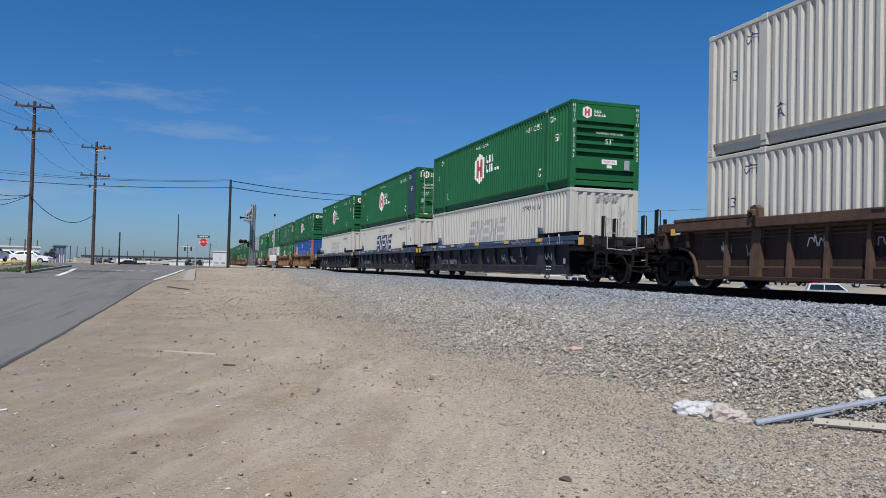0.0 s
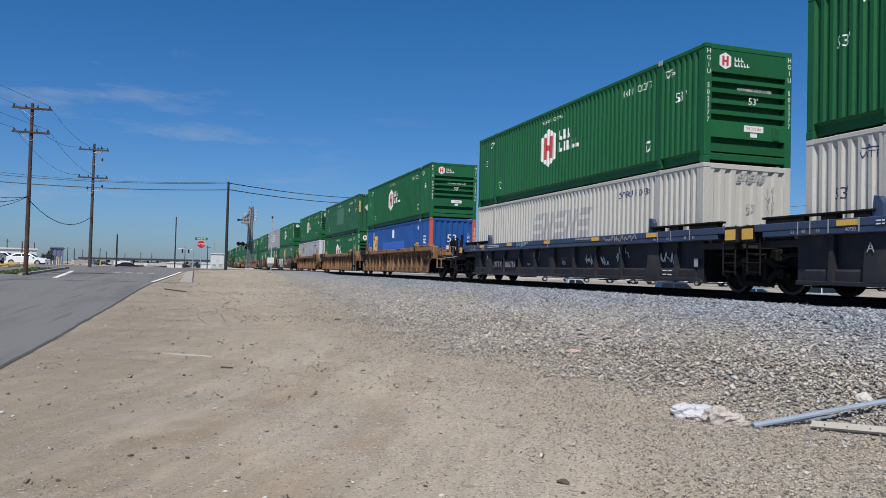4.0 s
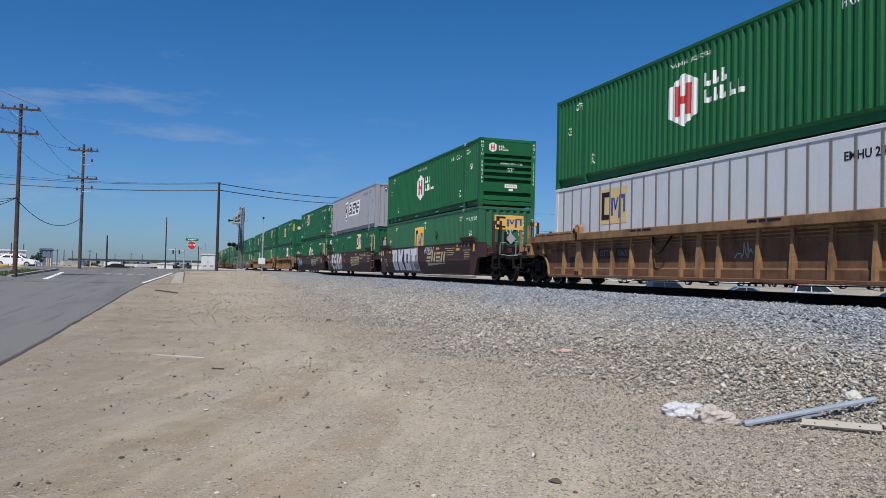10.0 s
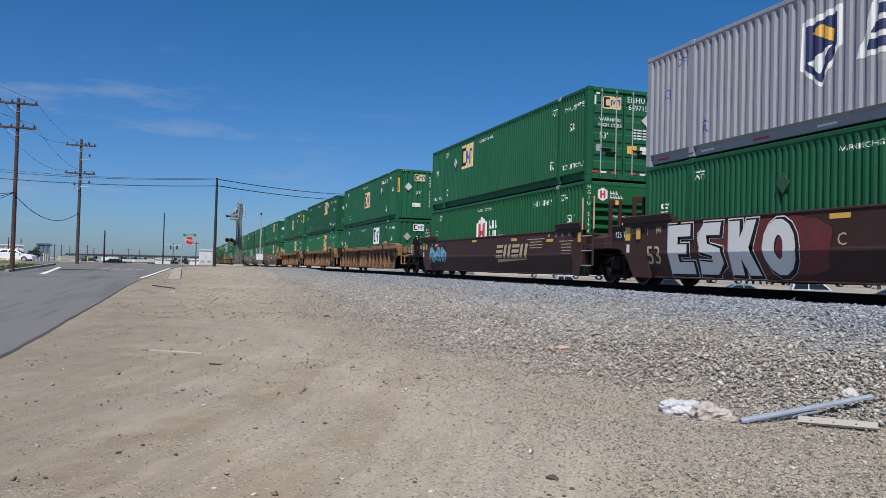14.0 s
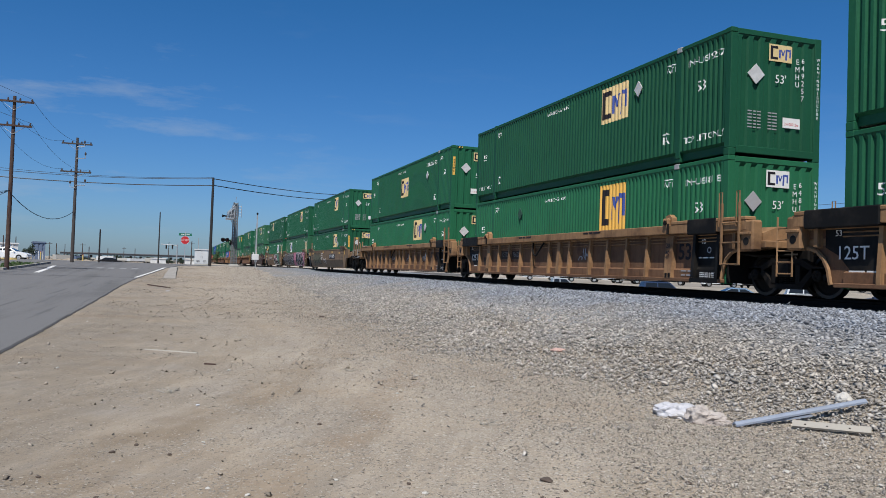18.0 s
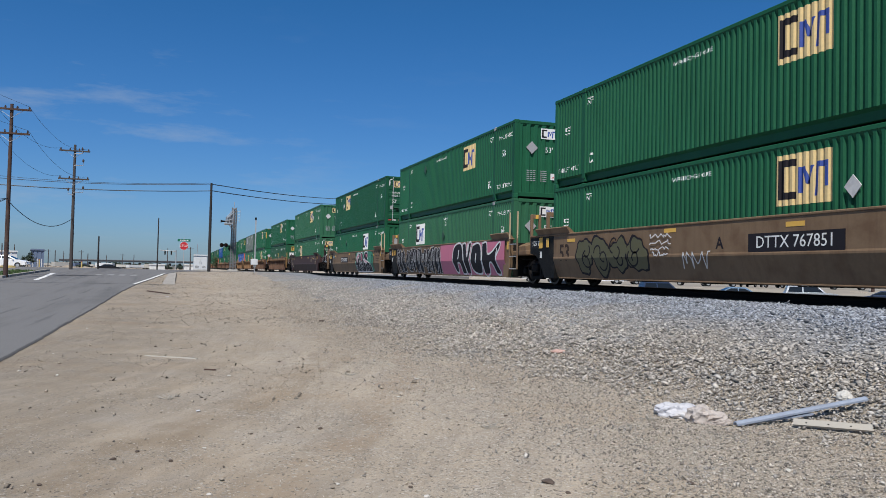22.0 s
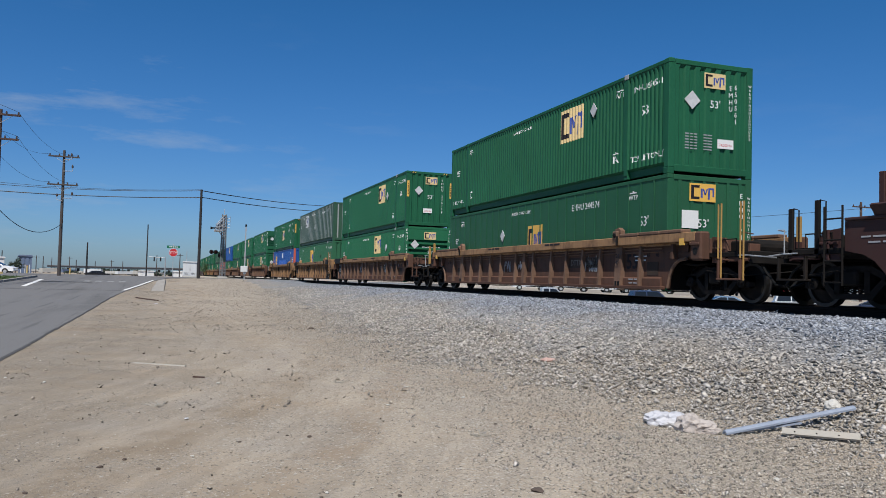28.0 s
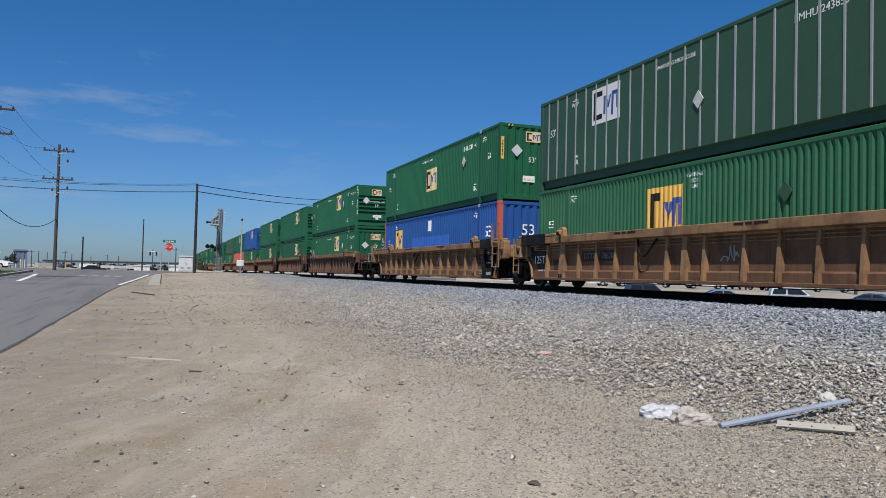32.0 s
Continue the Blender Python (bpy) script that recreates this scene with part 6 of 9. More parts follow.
                if slate:
                    part("end_plate", Shape().box(*lim(1.3, 1.575), sy * 9.47 - 0.22, sy * 9.47 + 0.22, 1.12, zt + 0.06, 0.03), GRIME, c)
                    continue
                part("end_rib", Shape().box(*lim(1.345, 1.5), sy * 8.55 - 0.05, sy * 8.55 + 0.05, 1.0, zt - 0.2, 0.01), paint, c)
                yp = sy * (9.56 if (lead if sy < 0 else trail) == "coupler" else 9.05)
                ep = part("end_plate", Shape().box(*lim(1.3, 1.575), yp - 0.2, yp + 0.2, 0.95, zt + 0.06, 0.04), paint, c)
                if sx < 0 and not lean:
                    part("jacking_hole", Shape().lathe([(-1.581, 0.0), (-1.581, 0.085), (-1.571, 0.085), (-1.571, 0.0)], "x", 14, (0, yp, 1.16)), BLACK, ep, "dark oval hole")
                    part("lip", Shape().box(-1.62, -1.575, yp - 0.17, yp + 0.17, 1.3, 1.36, 0.012), paint, ep)
            if panel:
                for k, end_kind in ((-1, lead), (1, trail)):
                    if end_kind != "joint":
                        continue
                    if k < 0:
                        s = Shape().extrude([(sx * a, b) for a, b in ((1.348, 1.38), (1.365, 1.38), (1.365, 0.6), (1.415, 0.54), (1.415, 0.34), (1.51, 0.335), (1.51, 0.23), (1.348, 0.23))], "y", -8.02, -7.0)
                        stencilled = part("stencil_panel", s, panel, c, "black stencil panel")
                        for y in (-7.1, -7.97) if sx < 0 and not lean else ():
                            part("panel_rib", Shape().extrude([(sx * a, b) for a, b in ((1.35, 0.34), (1.507, 0.34), (1.507, 0.45), (1.447, 1.37), (1.35, 1.37))], "y", y - 0.052, y + 0.052), panel, stencilled)
                        part("black_chord", Shape().box(*lim(1.3, 1.61), -8.05, -7.0, zt - 0.2, zt + 0.16, 0.02), panel, c, "black painted end of the chord")
                        continue
                    s = Shape().extrude([(k * 8.42, 1.36), (k * 8.42, 1.0), (k * 8.1, 0.84), (k * 7.84, 0.58), (k * 7.72, 0.34), (k * 7.22, 0.34), (k * 7.22, 1.36)], "x", *lim(1.362, 1.372))
                    part("stencil_panel", s, panel, c, "black stencil panel")
                    part("black_chord", Shape().box(*lim(1.3, 1.61), *sorted((k * 8.75, k * 7.0)), zt - 0.2, zt + 0.16, 0.02), panel, c, "black painted end of the chord")
        else:
            prof = [(1.3, 0.9), (1.28, 0.32), (1.3, 0.26), (1.33, 0.26), (1.515, 0.84), (1.515, 0.88), (1.5, 0.92), (1.5, zt), (1.33, zt)]
            part("well_side", Shape().extrude([(sx * a, b) for a, b in prof], "y", -7.6, 7.6), paint, c)
            part("top_chord", Shape().box(*lim(1.33, 1.52), -8.3, 9.44, zt + 0.003, zt + 0.06, 0.015), paint, c)
            for sy in (-1, 1):
                pr = [(-7.597, 0.22), (-8.0, 0.22), (-8.14, 0.6), (-8.2, 0.98), (-8.2, zt), (-7.597, zt)] if sy < 0 and lead == "joint" else \
                    [(-7.597, 0.22), (-8.1, 0.22), (-8.25, 0.5), (-8.42, 0.86), (-8.55, 0.96), (-9.2, 0.98), (-9.2, zt), (-7.597, zt)] if sy < 0 else \
                    [(7.597, 0.22), (8.3, 0.22), (8.42, 0.36), (8.62, 0.66), (8.82, 0.86), (9.05, 0.98), (9.46, 1.06), (9.46, zt), (7.597, zt)]
                part("end_side", Shape().extrude(pr, "x", *lim(1.34, 1.47)), BLACK if sy > 0 and paint is SAND_CAR else paint, c)
                y0, y1 = sorted((sy * 6.5, sy * (8.22 if sy < 0 else 8.8)))
                fin = [(sx * 1.36, zt + 0.063), (sx * 1.5, zt + 0.063), (sx * 1.62, zt + 0.24), (sx * 1.57, zt + 0.27), (sx * 1.36, zt + 0.1)]
                part("guide_flare", Shape().extrude(fin, "y", y0, y1), paint, c)
            part("bottom_sill", Shape().box(*lim(1.26, 1.34), -7.5, 7.5, 0.222, 0.258, 0.01), paint, c)
        for sy in (-1, 1):
            if style == "smooth":
                # side ladder at the leading end with two tall pale-edged rails
                if sy < 0 and lead == "joint":
                    for dy in (-0.35, 0.35):
                        part("ladder_rail", Shape().box(*lim(1.5, 1.55), sy * 8.62 + dy - 0.035, sy * 8.62 + dy + 0.035, 0.5, 2.6, 0.01), paint, c)
                        part("rail_edge", Shape().box(*lim(1.512, 1.556), sy * 8.62 + dy - 0.045, sy * 8.62 + dy - 0.035, 1.62, 2.6), M_TAN, c, "pale reflective edge")
                    for z in (0.52, 0.97, 1.42):
                        part("rung", Shape().rod((sx * 1.53, sy * 8.62 - 0.35, z), (sx * 1.53, sy * 8.62 + 0.35, z), 0.018, 6), GALV, c)
                elif sy > 0 and trail != "joint":
                    ladder(c, sy * 9.7, sx * 1.5, 0.42, zt + 0.3, paint if post_paint is not GRIME else GRIME, n=4)
            elif sy < 0 and lead == "joint" and panel:
                rails = Shape()
                for y in (-8.28, -8.86):
                    rails.box(*lim(1.585, 1.63), y - 0.03, y + 0.03, 0.64, 2.02, 0.008)
                    rails.path([(sx * 1.607, y + 0.1, 1.5), (sx * 1.607, y + 0.1, 2.27), (sx * 1.607, y, 2.27), (sx * 1.607, y, 2.0)], 0.016)
                rungs = [Shape().rod((sx * 1.61, -8.9, z), (sx * 1.61, -8.24, z), 0.018, 6) for z in (0.66, 1.14, 1.58)]
                if sx > 0 or lean:
                    for q in rungs:
                        rails.add(q.v, q.f)
                side_ladder = part("ladder", rails, paint, c)
                for q in rungs if sx < 0 and not lean else ():
                    part("rung", q, paint, side_ladder)
            elif (lead if sy < 0 else trail) == "joint":
                ladder(c, sy * 9.35, sx * 1.5, 0.42, zt + 0.08, paint if post_paint is not GRIME else GRIME, n=5)
            if sx < 0 and slate:
                part("hazard_plate", Shape().box(*lim(1.57, 1.581), sy * 9.47 - 0.18, sy * 9.47 + 0.18, zt - 0.25, zt - 0.01), M_YEL, c, "yellow reflective plate")
            elif sx < 0 and paint is not TAN_CAR:
                part("hazard_plate", Shape().box(*lim(1.54, 1.584), sy * 9.05 - 0.09, sy * 9.05 + 0.09, zt - 0.24, zt - 0.08) if style == "ribbed" else Shape().box(*lim(1.496, 1.502), sy * 8.06 - 0.1, sy * 8.06 + 0.1, zt - 0.36, zt - 0.06), M_YEL, c, "yellow reflective plate")
    # well floor beams and end structure
    for y in ((-7.6, 0.0, 7.6) if lean else (-7.6, -3.05, 0.0, 3.05, 7.6)):
        part("cross_beam", Shape().box(-1.24, 1.24, y - 0.25, y + 0.25, 0.195, 0.217), GRIME, c)
    for sy, kind in ((-1, lead), (1, trail)):
        def span(a, b):
            return sorted((sy * a, sy * b))
        part("end_platform", Shape().box(-1.36, 1.36, *span(8.2, 9.4), 1.02, 1.18, 0.02), paint, c)
        part("end_bulkhead", Shape().box(-1.34, 1.34, *span(8.14, 8.2), 0.24, 1.5, 0.01), GRIME, c)
        part("centre_sill", Shape().box(-0.36, 0.36, *span(8.0, 9.9 if kind == "coupler" else 9.55), 0.74, 1.02, 0.03), GRIME, c)
        cast = [(-1.3, 1.18), (-1.3, 1.34), (-0.9, 1.5), (0.9, 1.5), (1.3, 1.34), (1.3, 1.18)]
        part("end_casting", Shape().extrude(cast, "y", *span(8.45, 9.25)), paint, c)
        if not lean:
            for x in ((-0.85, 0.85) if style == "smooth" else ()):
                g = Shape().box(x - 0.2, x - 0.11, *span(9.0, 9.12), 1.4, 2.5, 0.012).box(x + 0.11, x + 0.2, *span(9.0, 9.12), 1.4, 2.5, 0.012).box(x - 0.11, x + 0.11, *span(9.005, 9.115), 2.34, 2.5, 0.01).box(x - 0.11, x + 0.11, *span(9.005, 9.115), 1.4, 1.62, 0.01)
                guide = part("container_guide", g, paint, c)
                if sy < 0:
                    part("hazard_plate", plate(0.11, 0.14), M_YEL, guide, "yellow reflective plate", face_end(x + 0.02, 2.42, -9.121))
            part("brake_hose", Shape().path([(-0.45, sy * 9.2, 0.95), (-0.52, sy * 9.5, 0.62), (-0.42, sy * 9.9, 0.5)], 0.025), BLACK, c)
            part("brake_pipe", Shape().path([(-1.1, sy * 8.3, 0.92), (-1.15, sy * 8.9, 0.86), (-0.6, sy * 9.5, 0.9)], 0.03), GRIME, c)
        if kind == "coupler":
            part("end_deck", Shape().box(-1.25, 1.25, *span(9.4, 11.05), 1.0, 1.1, 0.015), GRIME, c)
            for x in (-1.3, 1.25):
                part("deck_rail", Shape().box(x, x + 0.05, *span(9.4, 11.05), 1.02, 1.13, 0.01), GRIME, c)
            part("end_sill", Shape().box(-1.32, 1.32, *span(11.05, 11.15), 0.86, 1.14, 0.02), GRIME, c)
            if not lean:
                gr = Shape()
                for k in range(9):
                    gr.box(-1.2 + 0.27 * k, -1.17 + 0.27 * k, *span(9.85, 11.0), 1.1, 1.16)
                for k in range(8):
                    gr.box(-1.2, 1.0, *span(9.9 + 0.15 * k, 9.92 + 0.15 * k), 1.12, 1.15)
                part("deck_grating", gr, GRIME, c, "dark open steel grating")["kind"] = "stuff"
                part("gusset", Shape().extrude([(sy * 9.76, 0.9), (sy * 10.15, 0.9), (sy * 10.3, 1.16), (sy * 10.2, 1.46), (sy * 9.76, 1.5)], "x", -1.26, -1.2), paint, c)
                part("gusset_rib", Shape().box(-1.3, -1.26, *span(10.0, 10.06), 0.9, 1.48, 0.01).box(-1.3, -1.26, *span(9.8, 10.24), 1.2, 1.25, 0.01), paint, c)
                part("deck_beam", Shape().box(-1.28, -1.18, *span(10.3, 11.0), 0.92, 1.02, 0.015).box(-1.28, -1.0, *span(10.96, 11.04), 0.9, 1.3, 0.012), paint, c)
                part("air_hose", Shape().path([(-0.9, sy * 10.9, 0.95), (-1.0, sy * 11.2, 0.7), (-0.95, sy * 11.45, 0.42), (-0.7, sy * 11.6, 0.36), (-0.4, sy * 11.75, 0.5)], 0.026), BLACK, c, "black rubber air hose")
                part("cut_lever", Shape().path([(-1.34, sy * 10.75, 1.05), (-1.36, sy * 11.1, 1.04), (-1.34, sy * 11.6, 1.0), (-0.8, sy * 11.62, 0.98), (-0.3, sy * 11.5, 0.9)], 0.016), GALV, c)
            cp = Shape().box(-0.1, 0.1, *span(9.9, 11.6), 0.76, 0.92, 0.03)
            cp.box(-0.2, 0.22, *span(11.5, 11.86), 0.7, 0.98, 0.05)
            part("coupler", cp, GRIME, c, "dark cast knuckle coupler")
            for x in (-1.27, 1.27):
                if x > 0:
                    part("guide_post", Shape().box(x - 0.03, x + 0.03, sy * 9.75 - 0.06, sy * 9.75 + 0.06, 0.5, 2.1), post_paint, c)
                    continue
                braked = sy < 0 and style == "ribbed" and paint in (TAN_CAR, RUST_CAR)
                if braked and paint is RUST_CAR and trail == "coupler" and not lean:
                    for y in (-10.36, -11.08):
                        part("grab_iron", Shape().path([(-1.53, y - 0.05, 0.5), (-1.53, y - 0.05, 2.2), (-1.53, y + 0.05, 2.2), (-1.53, y + 0.05, 0.9)], 0.02), POST_YEL, c, "faded yellow grab iron")
                if not braked:
                    grab_hoop(c, sy * 10.3, x, 1.0, 2.07, post_paint)
                    grab_hoop(c, sy * 10.98, x, 1.0, 1.95, post_paint)
                if lean:
                    continue
                sw = Shape().box(-1.56, -1.5, *span(10.3, 10.36), 0.52, 0.98, 0.008).box(-1.56, -1.5, *span(11.0, 11.06), 0.52, 0.98, 0.008).box(-1.58, -1.42, *span(10.3, 11.06), 0.5, 0.54, 0.008)
                part("sill_step", sw.box(-1.56, -1.24, *span(10.3, 10.36), 0.94, 0.98, 0.008).box(-1.56, -1.24, *span(11.0, 11.06), 0.94, 0.98, 0.008), paint if braked else GRIME, c)
                part("hand_rail", Shape().path([(x - 0.2, sy * 10.95, 1.05), (x - 0.2, sy * 10.95, 1.52), (x - 0.2, sy * 11.12, 1.52), (x, sy * 11.12, 1.5)], 0.014), paint if braked else GALV, c)
                part("hand_rail", Shape().path([(x, sy * 9.95, 1.1), (x, sy * 9.95, 1.42), (x, sy * 10.6, 1.42), (x, sy * 10.6, 1.1)], 0.014), GRIME, c)
            part("brake_reservoir", Shape().lathe([(-0.5, 0), (-0.5, 0.12), (-0.42, 0.18), (0.42, 0.18), (0.5, 0.12), (0.5, 0)], "x", 14, (0.0, sy * 10.2, 1.28)), GRIME, c)
            part("valve_box", Shape().box(-0.95, -0.55, *span(10.0, 10.5), 1.1, 1.4, 0.03), GRIME, c)
            part("release_rod", Shape().path([(-1.28, sy * 9.6, 0.72), (-1.28, sy * 10.7, 0.6), (-0.3, sy * 11.3, 0.72)], 0.014), GRIME, c)
            truck(c, sy * 9.675, lean)
            if sy < 0 and not lean and paint is TAN_CAR:
                bx, by, bz = -0.88, -11.2, 1.72
                wh = part("brake_wheel", Shape().lathe([(-0.02, 0.25), (0.02, 0.25), (0.02, 0.285), (-0.02, 0.285), (-0.02, 0.25)], "y", 24, (bx, by, bz)), BLACK, c, "black hand brake wheel")
                sp = Shape()
                for i in range(7):
                    a = 2 * math.pi * i / 7
                    sp.rod((bx, by, bz), (bx + 0.26 * math.cos(a), by, bz + 0.26 * math.sin(a)), 0.013, 6)
                part("spoke", sp, BLACK, wh)
                part("brake_housing", Shape().lathe([(0.03, 0.0), (0.03, 0.14), (0.08, 0.19), (0.26, 0.19), (0.3, 0.12), (0.3, 0.0)], "y", 16, (bx, by, bz - 0.02)), GRIME, c, "greasy round brake gear housing")
                part("brake_stand", Shape().box(bx - 0.13, bx + 0.13, by + 0.45, by + 0.7, 1.1, 1.84, 0.02), paint, c)
                part("brake_bracket", Shape().box(bx - 0.08, bx + 0.08, by + 0.28, by + 0.46, 1.3, 1.8, 0.02), GRIME, c)
                part("brake_chain", Shape().path([(bx, by + 0.15, bz - 0.2), (bx + 0.02, by + 0.15, 1.2), (bx - 0.1, by + 0.3, 0.8)], 0.03, 6), GRIME, c)
        else:
            part("articulation_casting", Shape().box(-0.32, 0.32, *span(9.5, 9.66), 0.72, 1.04, 0.04), GRIME, c)
            if sy < 0:
                truck(c, -9.675, lean)
    if lean:
        return c

    def stencil(text, size, tone, y, z, x):
        part("stencil", text_mesh(text, size, tone), tone, c, "", face_side(y, z, x))["kind"] = "stuff"

    def block(rows, tone, y, z, x, name_="small_print"):
        s = Shape()
        for k, ws in enumerate(rows):
            b = bars(ws, 0.03, 0.05)
            s.add([(v[0], v[1], v[2] - 0.1 * k) for v in b.v], b.f)
        part(name_, s, tone, c, "", face_side(y, z, x))["kind"] = "stuff"

    # markings on the side that faces the road
    if style == "ribbed":
        tone = M_GREY if slate else M_BLK
        if not slate:
            stencil("53", 0.55, tone, -6.6, 0.95, -1.351)
            stencil("20", 0.16, tone, -6.1, 1.12, -1.5)
            stencil("40", 0.16, tone, -6.1, 0.94, -1.51)
        if paint in (TAN_CAR, RUST_CAR):
            for y, words in ((-3.54, "DTTX"), (-4.56, "789027" if paint is TAN_CAR else "786110")) if lead == "coupler" else ((4.56, "DTTX"), (3.54, "786208" if paint is TAN_CAR else "786110")):
                b = part("number_panel", plate(0.86, 0.3), SMUDGE, c, "faded black patch with grey figures", face_side(y, 0.97, -1.349))
                part("number_figure", text_mesh(words, 0.25, GREY_PATCH), GREY_PATCH, b, "", pose(0, -0.004, 0))["kind"] = "stuff"
            for y, words in ((-7.35, "45"), (-7.75, "48"), (7.4, "45"), (7.75, "48"), (8.05, "53")):
                stencil(words, 0.15, tone, y, 1.12, -1.349)
            part("data_panel", plate(0.5, 0.34), SMUDGE, c, "dark stencilled data patch", face_side(-7.55, 0.78, -1.349))
            part("repair_patch", plate(0.42, 0.3), SMUDGE, c, "dark repainted patch", face_side(6.6, 0.74, -1.349))
            for y in (-6.1, 6.1):
                part("tie_down_slot", bars((0.09, 0.09), 0.12, 0.04), BLACK, c, "", face_side(y, 0.38, -1.503))
        elif not slate:
            part("reporting_mark", bars((0.16, 0.16, 0.16, 0.16, 0.02, 0.16, 0.16, 0.16), 0.24, 0.06), tone, c, "row of stencilled bars", face_side(2.5, 0.82, -1.351))["kind"] = "stuff"
        block(((0.22, 0.16), (0.16, 0.2), (0.2, 0.18)), M_GREY if paint in (TAN_CAR, RUST_CAR) else M_WHITE, -6.75, 0.5, -1.41)
        if panel and lead == "joint":
            stencil("48", 0.17, M_WHITE, -7.33, 1.2, -1.369)
            block(((0.1, 0.2, 0.16, 0.14),), M_WHITE, -7.55, 0.82, -1.369)
            part("round_mark", Shape().lathe([(0, 0.05), (0, 0.075), (0.002, 0.075), (0.002, 0.05), (0, 0.05)], "x", 16, (-1.369, -7.55, 1.0)), M_GREY, c, "small stencilled ring")
            lines = Shape()
            for k in range(3):
                b = bars((0.16, 0.12, 0.05, 0.12), 0.02, 0.03)
                lines.add([(v[0], v[1], v[2] - 0.045 * k) for v in b.v], b.f)
            part("small_print", lines, M_WHITE, c, "", face_side(-7.55, 0.46, -1.419))["kind"] = "stuff"
        if panel and trail == "joint":
            stencil("125T", 0.36, M_WHITE, 7.78, 0.88, -1.376)
            stencil("53", 0.16, M_WHITE, 8.1, 1.26, -1.376)
            block(((0.35, 0.2), (0.2, 0.3)), M_WHITE, 7.55, 0.55, -1.376)
        for y in (-7.9, 7.9):
            part("reporting_mark", bars((0.3, 0.2, 0.4), 0.05, 0.06), tone, c, "", face_side(y * 0.3, zt, -1.583))["kind"] = "stuff"
        if paint is SLATE_CAR:
            for y in (-6.25, -3.18, 0.25, 3.67, 6.7):
                part("hazard_plate", plate(0.5, 0.11), M_YEL, c, "yellow reflective plate", face_side(y, zt - 0.02, -1.584))
            for y in (0.2, -6.55, -7.15, -7.95, 6.42, 7.15, 7.62, 7.95):
                part("chord_band", plate(0.03, 0.26), M_GREY, c, "pale band on the chord", face_side(y, zt - 0.07, -1.587))
            for y, words in ((6.62, "40/20"), (7.42, "45"), (7.8, "48"), (8.1, "53"), (-6.4, "40"), (-7.0, "45"), (-7.75, "48"), (-8.1, "53")):
                stencil(words, 0.11, M_GREY, y, zt - 0.15, -1.583)
            lines = Shape()
            for k in range(2):
                b = bars((0.1, 0.06, 0.12, 0.2, 0.08, 0.14, 0.1, 0.16, 0.09), 0.025, 0.03)
                lines.add([(v[0], v[1], v[2] - 0.06 * k) for v in b.v], b.f)
            part("small_print", lines, M_WHITE, c, "", face_side(5.4, zt - 0.02, -1.584))["kind"] = "stuff"
            for y, w_, words in ((5.27, 0.84, "DTTX"), (3.95, 1.12, "888715")):
                b = part("number_panel", plate(w_, 0.42), M_BLK, c, "black panel with pale figures", face_side(y, 0.66, -1.408))
                part("number_figure", text_mesh(words, 0.34, M_GREY), M_GREY, b, "", pose(0, -0.004, 0))["kind"] = "stuff"
            stencil("A", 0.27, M_GREY, 6.25, 0.95, -1.49)
            part("number_sticker", plate(0.16, 0.2), M_GREY, c, "grey paper sticker", face_side(-7.98, 0.7, -1.41))
            for k, (y, w_) in enumerate(((-3.9, 0.5), (-4.5, 0.6), (-5.2, 0.7), (2.7, 0.5), (2.25, 0.4))):
                scribble(c, k, y, zt - 0.06, w_, 0.16, M_CYAN if k > 2 else M_GREY, -1.585)
            for k, (y, z, w_) in enumerate(((-6.64, 0.8, 0.7), (-3.44, 0.74, 0.4), (-2.45, 0.82, 0.4), (2.4, 0.56, 0.5), (-0.7, 0.75, 0.3))):
                scribble(c, 10 + k, y, z, w_, 0.3 if k else 0.36, M_SPRAYW if k != 4 else M_GREY, -1.412)
        elif paint is RUST_CAR:
            scribble(c, 21, -4.6, 0.9, 0.7, 0.4, M_SPRAYW, -1.351)
            scribble(c, 22, 0.5, 0.95, 0.6, 0.3, M_SPRAYW, -1.351)
            block(((0.2, 0.3), (0.25, 0.2)), M_WHITE, -7.0, 1.1, -1.351)
        else:
            scribble(c, 31, -1.5, 0.95, 0.6, 0.35, M_GREY, -1.351)
            part("hanging_chain", Shape().path([(-1.42, 1.15, 1.36), (-1.5, 1.35, 1.1), (-1.52, 1.5, 0.95), (-1.52, 1.6, 0.92), (-1.52, 1.72, 0.97), (-1.5, 1.85, 1.12), (-1.42, 2.0, 1.36)], 0.03), GRIME, c)
    else:
        xs = -1.502
        tone = M_TAN if paint is MAROON_CAR else SMUDGE
        first = lead == "coupler"
        if paint is MAROON_CAR:
            fold(part("stencil", text_mesh("53", 0.68, tone).copy(), tone, c, "", face_side(7.3, 0.78, xs - 0.022)), 0.78)
            for y, txt in ((8.35, "|53"), (7.55, "|48"), (7.1, "|45")):
                stencil(txt, 0.2, tone, y, 1.45, xs if y < 7.5 else -1.474)
        else:
            stencil("53", 0.72 if paint is SAND_CAR else 0.5, tone, 6.85, 1.02 if paint is SAND_CAR else 1.18, xs)
        for y, txt in ((-6.9, "48"), (-7.4, "45"), (-5.9, "40"), (-6.45, "53")):
            stencil(txt, 0.16, tone, y, 1.5, xs)
